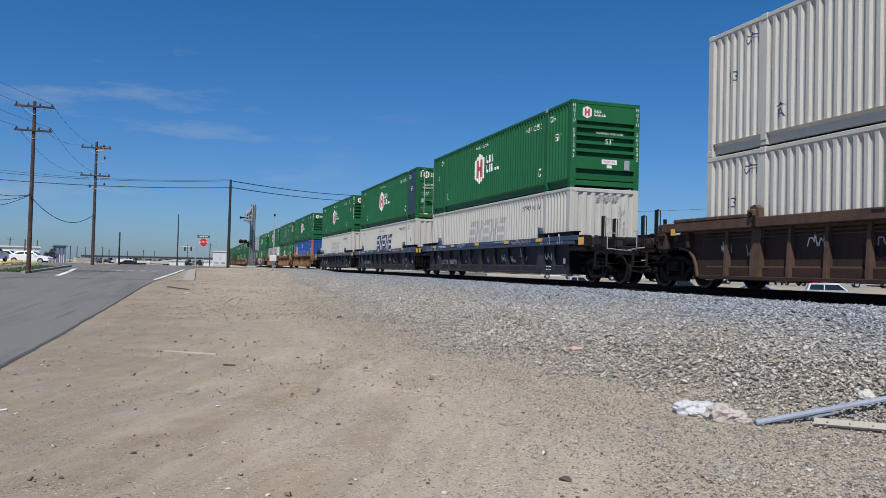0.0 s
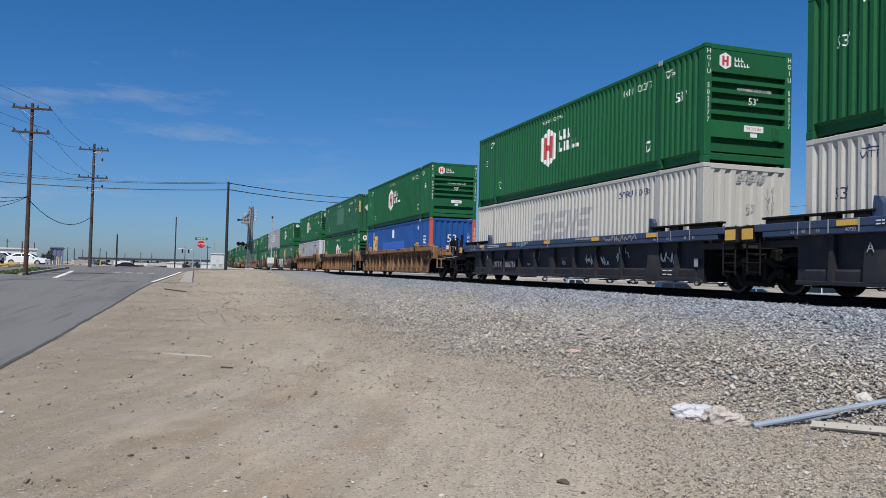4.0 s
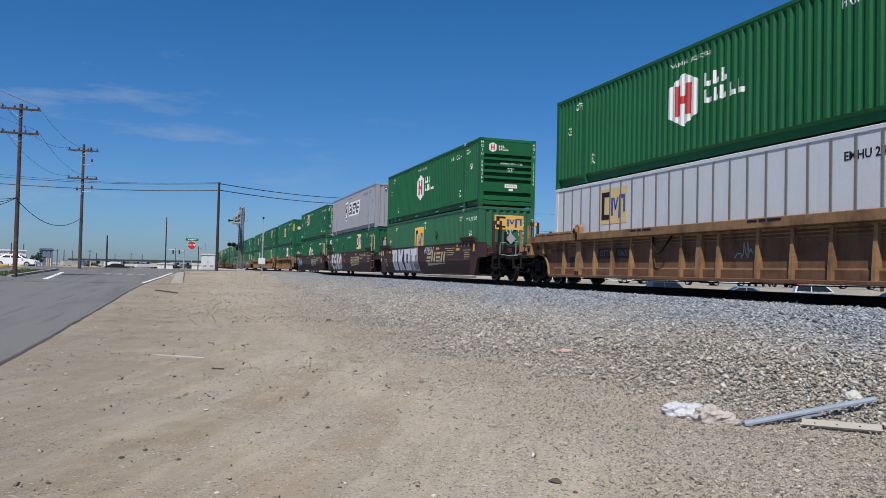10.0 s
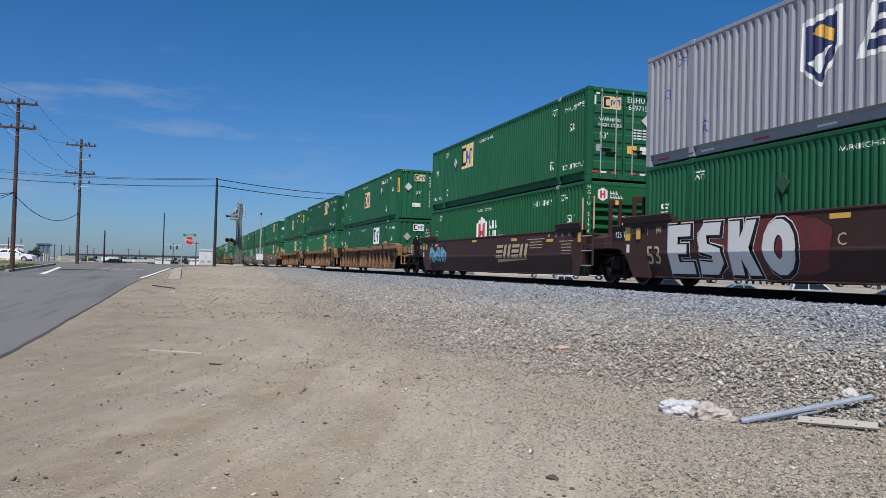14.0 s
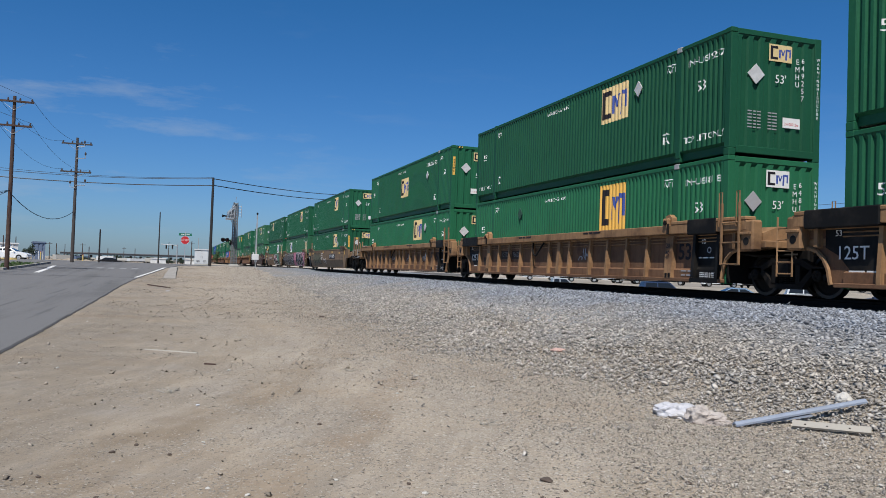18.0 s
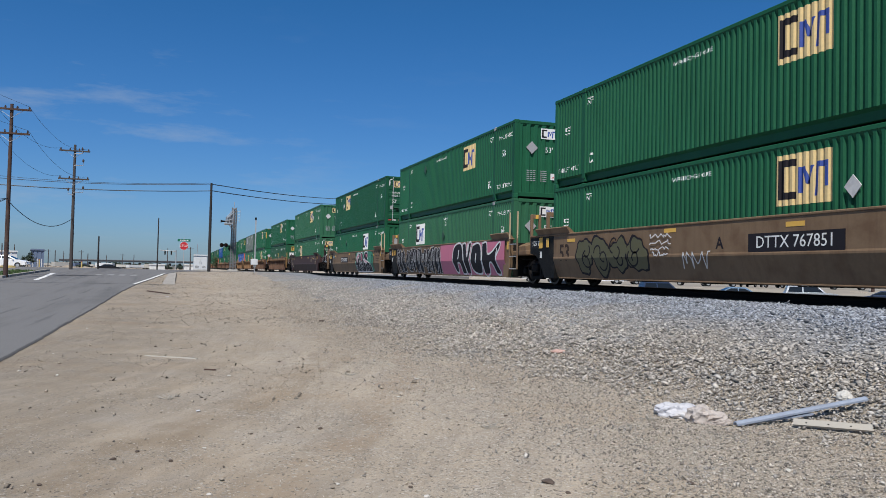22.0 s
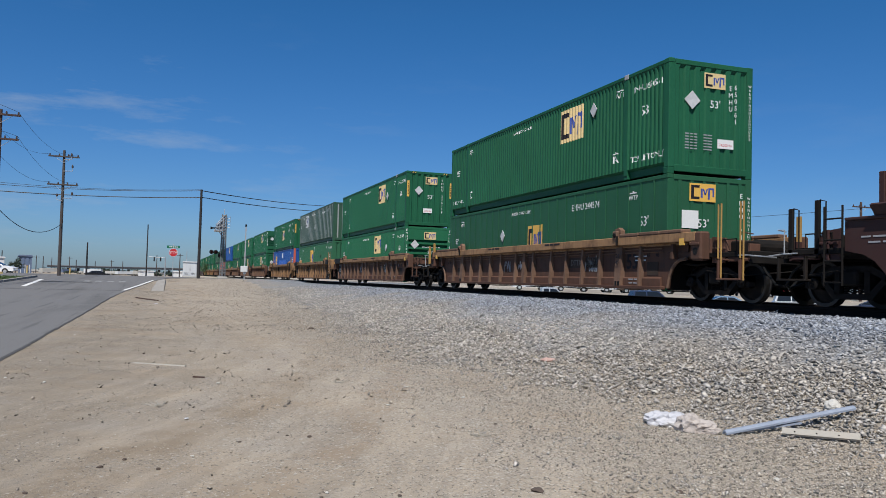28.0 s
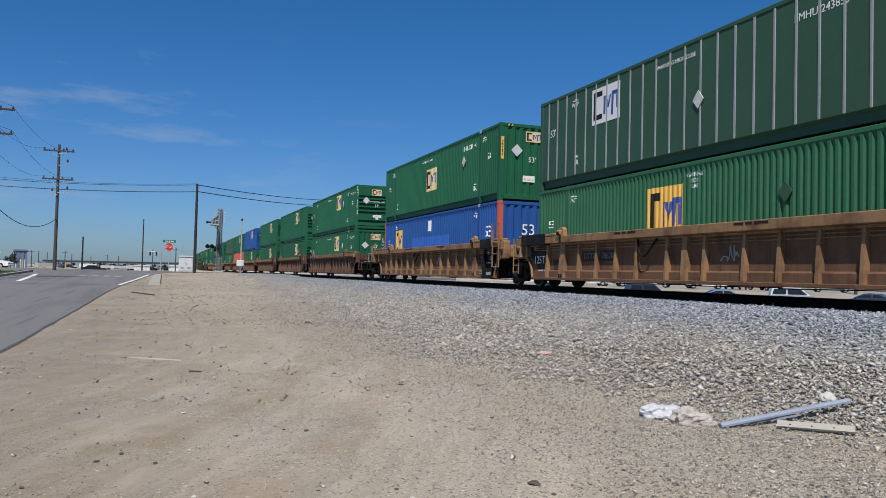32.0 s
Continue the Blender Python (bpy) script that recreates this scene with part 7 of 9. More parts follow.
        if logo == "slant":
            fold(part("word_mark", word_logo(3.05, 0.5, 4), M_TAN, c, "tan slanting word mark in bars", face_side(-2.85, 1.03, xs - 0.022)), 1.03)
            fold(part("word_underline", polygon([(-1.5, -0.05), (1.3, 0.06), (1.36, 0.09), (-1.42, 0.08)]), M_TAN, c, "", face_side(-2.85, 0.66, xs - 0.022)), 0.66)
        elif logo == "block":
            b = part("number_panel", plate(2.6, 0.4), M_BLK, c, "black panel with white figures", face_side(-2.95 if first else 3.0, 1.1, xs))
            part("number_figure", text_mesh("DTTX 767851", 0.36, M_WHITE), M_WHITE, b, "", pose(0.0, -0.006, 0))["kind"] = "stuff"
            stencil("A" if first else "B", 0.38, M_BLK, -0.7 if first else 1.1, 1.12, xs)
            if not first:
                stencil("LD LMT 117,900", 0.13, SMUDGE, -0.3, 1.14, xs)
                stencil("20", 0.2, SMUDGE, -0.75, 1.5, xs)
                part("test_box", boxes([(-0.12, 0.12, 0.15, 0.17), (-0.12, 0.12, -0.17, -0.15), (-0.12, -0.1, -0.17, 0.17), (0.1, 0.12, -0.17, 0.17)]), SMUDGE, c, "stencilled frame", face_side(0.45, 1.14, xs))
        if not first or paint is MAROON_CAR:
            block(((0.5, 0.35, 0.45), (0.4, 0.5), (0.3, 0.3, 0.4), (0.5, 0.4)), tone, -4.9, 1.42, xs)
        block(((0.3, 0.2, 0.35), (0.2, 0.4), (0.35, 0.3), (0.3, 0.3), (0.2, 0.35)), tone, -7.2, 1.3, xs)
        for y, z in ((-6.0, 1.35), (-3.0, 1.45), (1.2, 1.5), (6.4, 1.42)):
            part("hazard_plate", plate(0.5, 0.1), M_YEL, c, "yellow reflective plate", face_side(y, z, xs))
        if logo is None:
            block(((0.2, 0.3, 0.2), (0.25, 0.2)), M_GREY, 8.7, 1.3, -1.474)
            return c
        # end plate with the unit's class
        s = part("class_plate", plate(0.85, 0.3), M_BLK, c, "black plate with white figures", face_side(9.0, 1.38, -1.474))
        part("hazard_plate", plate(0.26, 0.36), M_YEL, c, "yellow reflective plate", face_side(8.62, 1.4, -1.4745))
        part("number_sticker", plate(0.14, 0.22), M_WHITE, c, "white paper sticker", face_side(8.6, 1.0, -1.474))
        part("number_figure", text_mesh("125 T", 0.24, M_WHITE), M_WHITE, s, "", pose(0, -0.006, 0))["kind"] = "stuff"
    return c


# ---- the train ----
TRAIN = []       # (thing, distance of its middle along the train, height over rail)
CONT, CARS, SPRAYED = {}, {}, {}


def EMP(paint=None, y=-2.95, z=2.11, number="", logo="square", end="corr", dia=((-4.3, 1.88),), end_dia=(-0.6, 1.88), label="green corrugated container with a cream company panel", **more):
    return dict(label=label, paint=paint or GREEN, end=end, logo=logo, y=y, z=z, dia=dia, end_dia=end_dia, number=number, **more)


def HUB(number="", end="louver", label="green corrugated container with a white hexagon emblem", y=0.95, z=1.58, **more):
    return dict(label=label, paint=GREEN_HEX, end=end, logo="hex", y=y, z=z, number=number, **more)


def SWF(number="", logo="word", mark=None, label="off-white corrugated container with a slanting word mark", **more):
    return dict(label=label, paint=WHITE, end="corr", logo=logo, y=-0.1, z=1.75, mark=mark or M_NVY, number=number, **more)


BLUE_BOX = dict(label="blue corrugated container with orange-red corner posts", paint=BLUE, end="corr", logo="yellow", y=5.15, z=1.75, size=0.85, posts=ORANGE, patch=(0.1, 1.5, 5.6, 0.7, BLUE_BR), end_logo="none", plates=((0.15, 2.35, 0.4, 0.5), (-6.95, 1.05, 0.95, 0.5)), end_plates=((-0.05, 1.2, 0.6, 0.5),), big=True)
FAR_A = EMP(lean=True, end="louver", label="green container with a louvred end")
FAR_B = EMP(lean=True)
FAR_C = EMP(lean=True, y=0.0, z=1.6, label="green container with a central company panel")


def box_of(spec):
    """A container of that description; alike ones are copied."""
    key = repr(sorted((k, str(v)) for k, v in spec.items()))
    if key in CONT:
        return copy_thing(CONT[key], Matrix())
    CONT[key] = container(**spec)
    return CONT[key]


def car_of(key, lead, trail, lean):
    spec = {
        "tan": ("faded yellow-brown ribbed well car with rust stains", TAN_CAR, TAN_CAR, "ribbed", BLACK, None, None),
        "tan_panel": ("faded yellow-brown ribbed well car with a black stencil panel", TAN_CAR, TAN_CAR, "ribbed", BLACK, None, None),
        "rust": ("rusty brown ribbed well car", RUST_CAR, TAN_CAR, "ribbed", BLACK, POST_YEL, None),
        "dark_rust": ("dark brown ribbed well car with scrawled side sheets", DARK_RUST, DARK_RIB, "ribbed", None, GRIME, None),
        "slate": ("blue-black ribbed well car with a navy top chord", SLATE_CAR, NAVY, "ribbed", None, GRIME, None),
        "maroon": ("maroon-brown smooth-sided well car with tan lettering", MAROON_CAR, MAROON_CAR, "smooth", None, GRIME, "slant"),
        "maroon_plain": ("dark brown smooth-sided well car", MAROON_CAR, MAROON_CAR, "smooth", None, GRIME, None),
        "tan_smooth": ("tan-brown smooth-sided well car with a black number panel", SAND_CAR, SAND_CAR, "smooth", None, SAND_CAR, "block"),
    }[key]
    k = (key, lead, trail, lean)
    if k not in CARS:
        CARS[k] = well_car("well_car", spec[0], spec[1], spec[2], spec[3], lead, trail, spec[4], spec[5], spec[6], lean)
        return CARS[k]
    made = copy_thing(CARS[k], Matrix())
    ROLLING.extend(o for o in made.children_recursive if o.name.startswith("wheelset"))
    return made


# leading end of each unit's containers along the train, car kind, its ends, upper and lower container
J, K = "joint", "coupler"
CONSIST = [
    (-190.51, "dark_rust", J, K, SWF(logo="", label="off-white corrugated container, upper of two"), SWF(logo="", label="off-white corrugated container in the well")),
    (-166.96, "slate", K, J, HUB("HGIU 501542"), SWF("SWRU 101860", mark=M_GREY, label="off-white container with a worn grey word mark")),
    (-147.42, "slate", J, J, HUB("HGIU 643596", end="door", nose=TEAL, label="green container with double doors and a blue-black front bay"), SWF("SWRU 947927", end_dia=(-0.35, 1.35), label="off-white container with a navy word mark")),
    (-127.9, "slate", J, K, HUB("HGIU 502377"), SWF("SWRU 910930", mark=M_GREY, label="off-white container with a worn grey word mark")),
    (-104.31, "tan", K, J, HUB("HGIU 503736"), BLUE_BOX),
    (-84.79, "tan_panel", J, J, EMP(GREEN_DULL, number="EMHU 248924", logo=None, patch=(0.0, 1.62, 3.1, 1.35, GREEN_PATCH), hazard=True, dia=((-4.25, 1.85),), label="dull green container with a repainted patch"), HUB("HGIU 500951")),
    (-65.25, "tan_panel", J, K, HUB("HGIU 506742"), dict(label="white aluminium panel container with grey ribs", paint=ALU, end="panel", logo="square", y=4.3, z=2.1, side="flat", rib=GREY_PATCH, mark=M_BLK, number="EMHU 243150")),
    (-41.79, "maroon", K, J, HUB("HGIU 506266", stripe=True), EMP(GREEN_LT, y=1.02, z=1.66, size=1.06, logo="yellow", number="EMHU 642045", dia=((-2.15, 1.95),), end_dia=(0.2, 1.55), grey_dia=True, label="pale green container with yellow company panels")),
    (-22.28, "maroon", J, J, dict(label="light grey container with a blue word mark and shield", paint=GREY, end="corr", logo="badge", y=-0.97, z=1.7, mark=M_BLU, number="SWRU 510175", stripe=True), EMP(number="EMHU 647668", dia=((2.9, 2.0),), grey_dia=True)),
    (-2.84, "maroon", J, K, EMP(y=3.0, number="EMHU 649715", end="door", dia=((4.45, 1.95),), end_dia=(0.85, 1.95), top_lift=True, label="green container with double doors and a cream panel"), HUB("HGIU 519619")),
    (20.25, "tan", K, J, EMP(y=-0.1, z=1.62, number="EMHU 260238", hazard=True), EMP(y=-3.05, z=2.05, logo="white", number="EMHU 644388", dia=((3.4, 2.2),), grey_dia=True, label="green container with a white company panel")),
    (39.71, "tan_panel", J, J, EMP(GREEN_DEEP, number="EMHU 649257", top_lift=True, dia=((-4.25, 2.25),)), EMP(GREEN_MID, y=-3.0, z=2.03, logo="yellow", size=0.95, end_logo="white", number="EMHU 648118", dia=((3.45, 2.2),), grey_dia=True, label="green container with a yellow company panel")),
    (59.16, "tan_panel", J, K, EMP(y=0.0, z=1.62, number="EMHU 262680", hazard=True), EMP(GREEN_MID, y=-2.85, number="EMHU 269194", dia=((-4.2, 2.2),))),
    (82.45, "tan_smooth", K, J, EMP(number="EMHU 641481", dia=(), top_lift=True, logo="square"), EMP(number="EMHU 276893", hazard=True, dia=((-4.23, 1.82),))),
    (101.89, "tan_smooth", J, J, EMP(number="EMHU 644890", y=-3.1, dia=((3.15, 2.3),), end_logo="white", top_lift=True, grey_dia=True), EMP(GREEN_LT, y=3.95, z=2.02, logo="white", number="EMHU 831740", dia=((0.1, 1.8),), grey_dia=True, label="faded green container with a white company panel")),
    (121.28, "tan_smooth", J, K, EMP(GREEN_DEEP, y=3.1, end="door", number="EMHU 275321", dia=((4.5, 1.92),), end_dia=(0.9, 2.0), label="green container with double doors and a cream panel"), EMP(y=-2.9, z=2.02, logo="white", number="EMHU 644335", dia=((3.4, 2.1),), grey_dia=True, label="green container with a white company panel")),
    (144.47, "maroon_plain", K, K, EMP(GREEN_LT, number="EMHU 831206", label="pale green container with a cream panel"), EMP(GREEN_LT, y=3.15, z=1.95, end="door", number="EMHU 831188", dia=((4.4, 2.0),), end_dia=(), label="pale green container with double doors")),
    (167.66, "rust", K, K, EMP(number="EMHU 650561", top_lift=True, dia=((-4.35, 2.28),)), dict(label="dull green smooth-sided container with yellow panel", paint=GREEN_DULL, end="panel", logo="yellow", size=0.75, y=-0.5, z=1.5, side="flat", dia=((2.2, 1.78),), number="EMHU 244574", end_plates=((-0.62, 1.78, 0.5, 0.46),))),
    (190.85, "rust", K, J, EMP(number="EMHU 276708", hazard=True), EMP(GREEN_MID, y=-2.25, end="louver", number="EMHU 641025", end_dia=(-0.75, 1.95), label="green container with a louvred end")),
    (210.34, "tan_panel", J, J, dict(label="grey-green panel container with pale ribs", paint=OLIVE, end="panel", logo="white", y=3.95, z=2.12, side="flat", rib=PALE_RIB, dia=((-0.25, 1.38),), number="EMHU 243853", posts=OLIVE), EMP(GREEN_LT, y=1.05, z=1.7, logo="yellow", number="EMHU 633530", dia=((-3.05, 1.9),), grey_dia=True, end_dia=(0.1, 1.6), label="pale green container with yellow company panels")),
    (229.84, "tan_panel", J, K, EMP(y=0.0, z=1.58, number="EMHU 248141", hazard=True), BLUE_BOX),
    (253.39, "rust", K, J, EMP(y=-2.65, end="louver", number="EMHU 650184", label="green container with a louvred end"), EMP(y=-2.3, number="EMHU 652730")),
    (272.79, "rust", J, J, FAR_A, FAR_A), (292.19, "rust", J, K, FAR_A, FAR_A),
    (313.29, "rust", K, J, EMP(BLUE, lean=True, end="louver", label="dark blue corrugated container"), FAR_A), (332.79, "rust", J, J, FAR_B, dict(label="red-orange corrugated container in a well", paint=ORANGE, end="corr", lean=True)),
    (352.29, "rust", J, K, EMP(OLIVE, lean=True, logo=None, label="dull grey-green plain container"), FAR_B),
    (376.09, "tan", K, J, FAR_A, FAR_B), (395.49, "tan", J, J, FAR_C, FAR_B), (414.89, "tan", J, K, FAR_B, FAR_C),
    (438.59, "maroon", K, J, FAR_C, FAR_A), (457.99, "maroon", J, J, FAR_B, FAR_B), (477.39, "maroon", J, K, FAR_A, FAR_C),
    (501.09, "rust", K, J, FAR_A, FAR_B), (520.49, "rust", J, J, FAR_B, FAR_C), (539.89, "rust", J, K, FAR_C, FAR_A),
]
for n, (lead_y, car_kind, lead, trail, upper, lower) in enumerate(CONSIST):
    mid = lead_y + HL
    unit = car_of(car_kind, lead, trail, n > 21)
    SPRAYED[n] = unit
    TRAIN.append((unit, mid, 0.0))
    TRAIN.append((box_of(lower), mid, 0.27))
    TRAIN.append((box_of(upper), mid, 0.27 + CH + 0.05))
# sprayed pieces on single cars
fold(part("spray_ground", plate(1.95, 1.26, 0.002), M_GREY, SPRAYED[7], "silver-grey sprayed ground", face_side(1.28, 0.95, -1.5235)), 0.95)
block_piece(SPRAYED[7], 5.85, 0.95, 1.34, 1.28, -1.5235, SQUARE_FIGURES, ((M_BLU, 0.11, -0.045, 0.0), (M_BLK, 0.0, 0.0, 0.022), (M_SPRAYW, 0.0, 0.0, 0.0)))
fold(part("spray_ground", plate(0.95, 0.5, 0.001), M_GREY, SPRAYED[7], "", face_side(0.78, 0.59, -1.5325)), 0.59)
scribble(SPRAYED[7], 58, 0.78, 0.59, 0.75, 0.3, M_BLK, -1.535)
for k, (y, w) in enumerate(((-0.95, 0.4), (-1.45, 0.45), (-2.1, 0.5))):
    scribble(SPRAYED[7], 50 + 7 * k, y, 1.4, w, 0.34, M_SPRAYW, -1.503)
fold(part("spray_ground", polygon([((1.75 + 0.07 * math.sin(7 * q)) * math.copysign(abs(math.cos(q)) ** 0.6, math.cos(q)), (0.6 + 0.02 * math.sin(11 * q)) * math.copysign(abs(math.sin(q)) ** 0.45, math.sin(q))) for q in (2 * math.pi * k / 48 for k in range(48))], 0.002), M_DULLRED, SPRAYED[8], "faded red sprayed ground", face_side(3.15, 0.96, -1.5225)), 0.96)
block_piece(SPRAYED[8], 6.75, 0.94, 1.13, 1.3, -1.5235, ROUND_FIGURES, ((M_SPRAYW, 0.05, -0.01, 0.072), (M_BLK, 0.05, -0.02, 0.055), (M_SPRAYW, 0.0, 0.0, 0.0)))
part("stencil", text_mesh("C", 0.34, M_TAN), M_TAN, SPRAYED[8], "", face_side(1.15, 1.05, -1.503))["kind"] = "stuff"
spray(SPRAYED[9], 8, 7.4, 0.95, 3, 0.85, 0.9, M_CYAN, M_BLK, -1.527)
spray(SPRAYED[13], 6, 6.0, 0.92, 4, 0.95, 1.25, OLIVE_SPRAY, M_BLK, -1.527)
for k, z in enumerate((1.38, 1.22, 1.05, 0.92)):
    scribble(SPRAYED[13], 70 + k, 1.6, z, 1.0 - 0.12 * k, 0.1, M_SPRAYW, -1.527)
scribble(SPRAYED[13], 52, 0.2, 0.75, 1.1, 0.4, M_SPRAYW, -1.527)
wild(SPRAYED[14], 7, 7.4, -0.1, 0.26, 1.56, 12, 0.25, M_BLK, M_SPRAYW, -1.5275, 0.03, M_SPRAYW)
fold(part("spray_ground", plate(7.6, 1.32), M_PINK, SPRAYED[14], "pink sprayed ground", face_side(-4.0, 0.92, -1.5235)), 0.92)
slab(SPRAYED[14], [(-1.9, 0.9), (-2.0, 1.3), (-2.35, 1.56), (-3.05, 1.57), (-3.3, 0.9), (-3.42, 0.34), (-2.98, 0.32), (-2.86, 0.72), (-2.56, 0.74), (-2.48, 0.34), (-2.15, 0.42)], M_BLK, M_SPRAYW)
slab(SPRAYED[14], [(-3.2, 1.57), (-3.62, 1.57), (-3.76, 1.02), (-4.0, 1.57), (-4.28, 1.57), (-4.02, 0.9), (-3.95, 0.34), (-3.52, 0.32)], M_BLK, M_SPRAYW)
slab(SPRAYED[14], [(-4.42, 1.48), (-5.0, 1.57), (-5.34, 1.42), (-5.42, 0.9), (-5.28, 0.36), (-4.7, 0.32), (-4.24, 0.5), (-4.2, 1.0)], M_BLK, M_SPRAYW)
slab(SPRAYED[14], [(-5.52, 1.53), (-6.0, 1.56), (-6.1, 1.12), (-6.6, 1.2), (-7.32, 1.55), (-7.36, 1.35), (-6.95, 0.9), (-7.22, 0.34), (-6.8, 0.34), (-6.52, 0.74), (-6.22, 0.7), (-6.1, 0.34), (-5.52, 0.32)], M_BLK, M_SPRAYW)
for y, z in ((-2.7, 1.12), (-3.85, 1.45), (-4.8, 0.95), (-7.0, 1.12)):
    fold(part("spray_gap", ribbon([(-0.06, -0.16), (0.0, 0.0), (0.04, 0.18)], 0.09), M_SPRAYW, SPRAYED[14], "", face_side(y, z, -1.5335)), z)
rim = [(2.6 * math.copysign(abs(math.cos(q)) ** 0.3, math.cos(q)) + 0.1 * math.sin(9 * q) + 0.06 * math.sin(23 * q + 1), 0.68 * math.copysign(abs(math.sin(q)) ** 0.35, math.sin(q))) for q in (2 * math.pi * k / 72 for k in range(72))]
fold(part("spray_ground", polygon(rim), M_TEALSPRAY, SPRAYED[15], "sea-green sprayed ground", face_side(-3.55, 0.91, -1.5235)), 0.91)
for k, pts in enumerate((
        [(-1.15, 0.3), (-1.15, 0.85), (-1.4, 1.3), (-1.85, 1.52), (-2.45, 1.47), (-2.6, 1.2), (-2.35, 0.95), (-2.7, 0.7), (-2.75, 0.3)],
        [(-2.6, 0.3), (-2.65, 0.8), (-2.5, 1.15), (-2.7, 1.54), (-3.25, 1.48), (-3.35, 1.1), (-3.75, 1.0), (-4.05, 0.6), (-3.9, 0.3)],
        [(-3.75, 0.3), (-4.0, 0.75), (-3.65, 1.2), (-3.85, 1.54), (-4.65, 1.54), (-4.75, 1.2), (-4.55, 1.0), (-5.35, 0.8), (-5.65, 0.5), (-5.5, 0.3)])):
    slab(SPRAYED[15], pts, M_BLK, M_SPRAYW, -1.5295 - 0.004 * k)
for k, pts in enumerate((
        [(-1.6, 0.92), (-1.5, 1.22), (-1.9, 1.4), (-2.25, 1.35), (-2.15, 1.2), (-1.8, 1.18), (-1.75, 0.92)], [(-2.8, 1.46), (-3.0, 1.46), (-3.15, 1.0), (-3.0, 0.95)],
        [(-3.85, 1.15), (-4.25, 1.0), (-4.6, 0.95), (-4.55, 0.82), (-4.15, 0.86), (-3.83, 1.0)], [(-4.1, 1.45), (-4.5, 1.45), (-4.55, 1.25), (-4.3, 1.2)])):
    slab(SPRAYED[15], pts, M_PINK, M_BLK if k % 2 else M_SPRAYW, -1.546)
for k, (y, z, w) in enumerate(((-1.5, 0.55, 0.3), (-2.2, 0.6, 0.35), (-3.1, 0.55, 0.3), (-3.5, 0.78, 0.25), (-4.6, 0.5, 0.4), (-5.1, 0.6, 0.25), (-2.95, 0.8, 0.2))):
    fold(part("spray_stroke", ribbon([(-w / 2, -0.16), (-w / 3, 0.08), (0.0, 0.16), (w / 3, 0.02), (w / 2, -0.18)], 0.045), M_SPRAYW, SPRAYED[15], "", face_side(y, z, -1.546)), z)
def dotted(parent, seed, n, ys, zs, sizes, tone, x, zm=0.92):
    """A spatter of small round sprayed dots."""
    rg, s = random.Random(seed), Shape()
    for k in range(n):
        r, y, z = rg.uniform(*sizes), rg.uniform(*rg.choice(ys)), rg.uniform(*zs)
        s.extrude([(ys[0][0] - y + r * math.cos(q * 0.7854), z - zm + r * math.sin(q * 0.7854)) for q in range(8)], "y", -0.001, 0)
    fold(part("spray_dots", s, tone, parent, "", face_side(ys[0][0], zm, x)), zm)


dotted(SPRAYED[15], 31, 34, ((-5.4, -1.25),), (0.36, 1.3), (0.015, 0.035), M_GREY, -1.549)
dotted(SPRAYED[15], 77, 16, ((-6.0, -5.7), (-1.15, -0.95)), (0.6, 1.45), (0.04, 0.08), M_BLK, -1.5295)
scribble(SPRAYED[15], 54, 7.2, 1.35, 0.8, 0.2, M_CYAN, -1.503)
for k, (y, z, w) in enumerate(((4.4, 1.1, 0.5), (2.6, 0.95, 0.9), (7.2, 1.0, 0.4), (6.3, 0.9, 0.5))):
    scribble(SPRAYED[0], 90 + k, y, z, w, 0.28, M_SPRAYW if k % 2 == 0 else M_GREY, -1.351)
for k, q in ((1, 60), (3, 61), (10, 62), (12, 63), (17, 64), (18, 65)):
    scribble(SPRAYED[k], q, -4.4, 0.95, 0.7, 0.45, M_SPRAYW, -1.351)
    scribble(SPRAYED[k], q + 20, 1.6, 0.9, 0.6, 0.4, M_GREY, -1.351)

# ---- beside the road ----
def utility_pole(name, label, x, y, h, r, material, arms, lean=0.0):
    z = level(x, y)
    p = thing(name, label, "utility pole", "poles along the road", pose(x, y, z - 0.15, 0, lean, 0))
    part("shaft", Shape().rod((0, 0, 0), (0, 0, h + 0.15), r, 14, r * 0.68), material, p, smooth=False)
    for z, w in arms:
        part("crossarm", Shape().box(-w / 2, w / 2, -0.2, -0.08, z - 0.06, z + 0.06, 0.01), material, p)
        for i in range(4 if y < 100 else 0):
            px = -w / 2 + 0.12 + i * (w - 0.24) / 3
            part("insulator", Shape().lathe([(0, 0), (0, 0.05), (0.06, 0.07), (0.1, 0.05), (0.16, 0.04), (0.18, 0)], "z", 8, (px, -0.14, z + 0.06)), PORCELAIN, p)
        for s in ((-1, 1) if y < 100 else ()):
            part("arm_brace", Shape().rod((s * w * 0.3, -0.12, z - 0.06), (0, -0.12, z - 0.55), 0.015, 5), GALV, p)
    return p


def at(az, dist):
    return dist * math.sin(radians(az)), dist * math.cos(radians(az))


P1, P2 = at(-10.5, 57), at(-6.75, 74)
utility_pole("utility_pole", "tall dark brown wooden utility pole with two crossarms", *P1, 11.1, 0.145, WOOD, [(10.9, 2.3), (9.35, 2.2)])
utility_pole("utility_pole", "weathered wooden utility pole with two crossarms and hardware", *P2, 10.7, 0.15, WOOD_GREY, [(10.3, 2.4), (7.9, 2.4)])
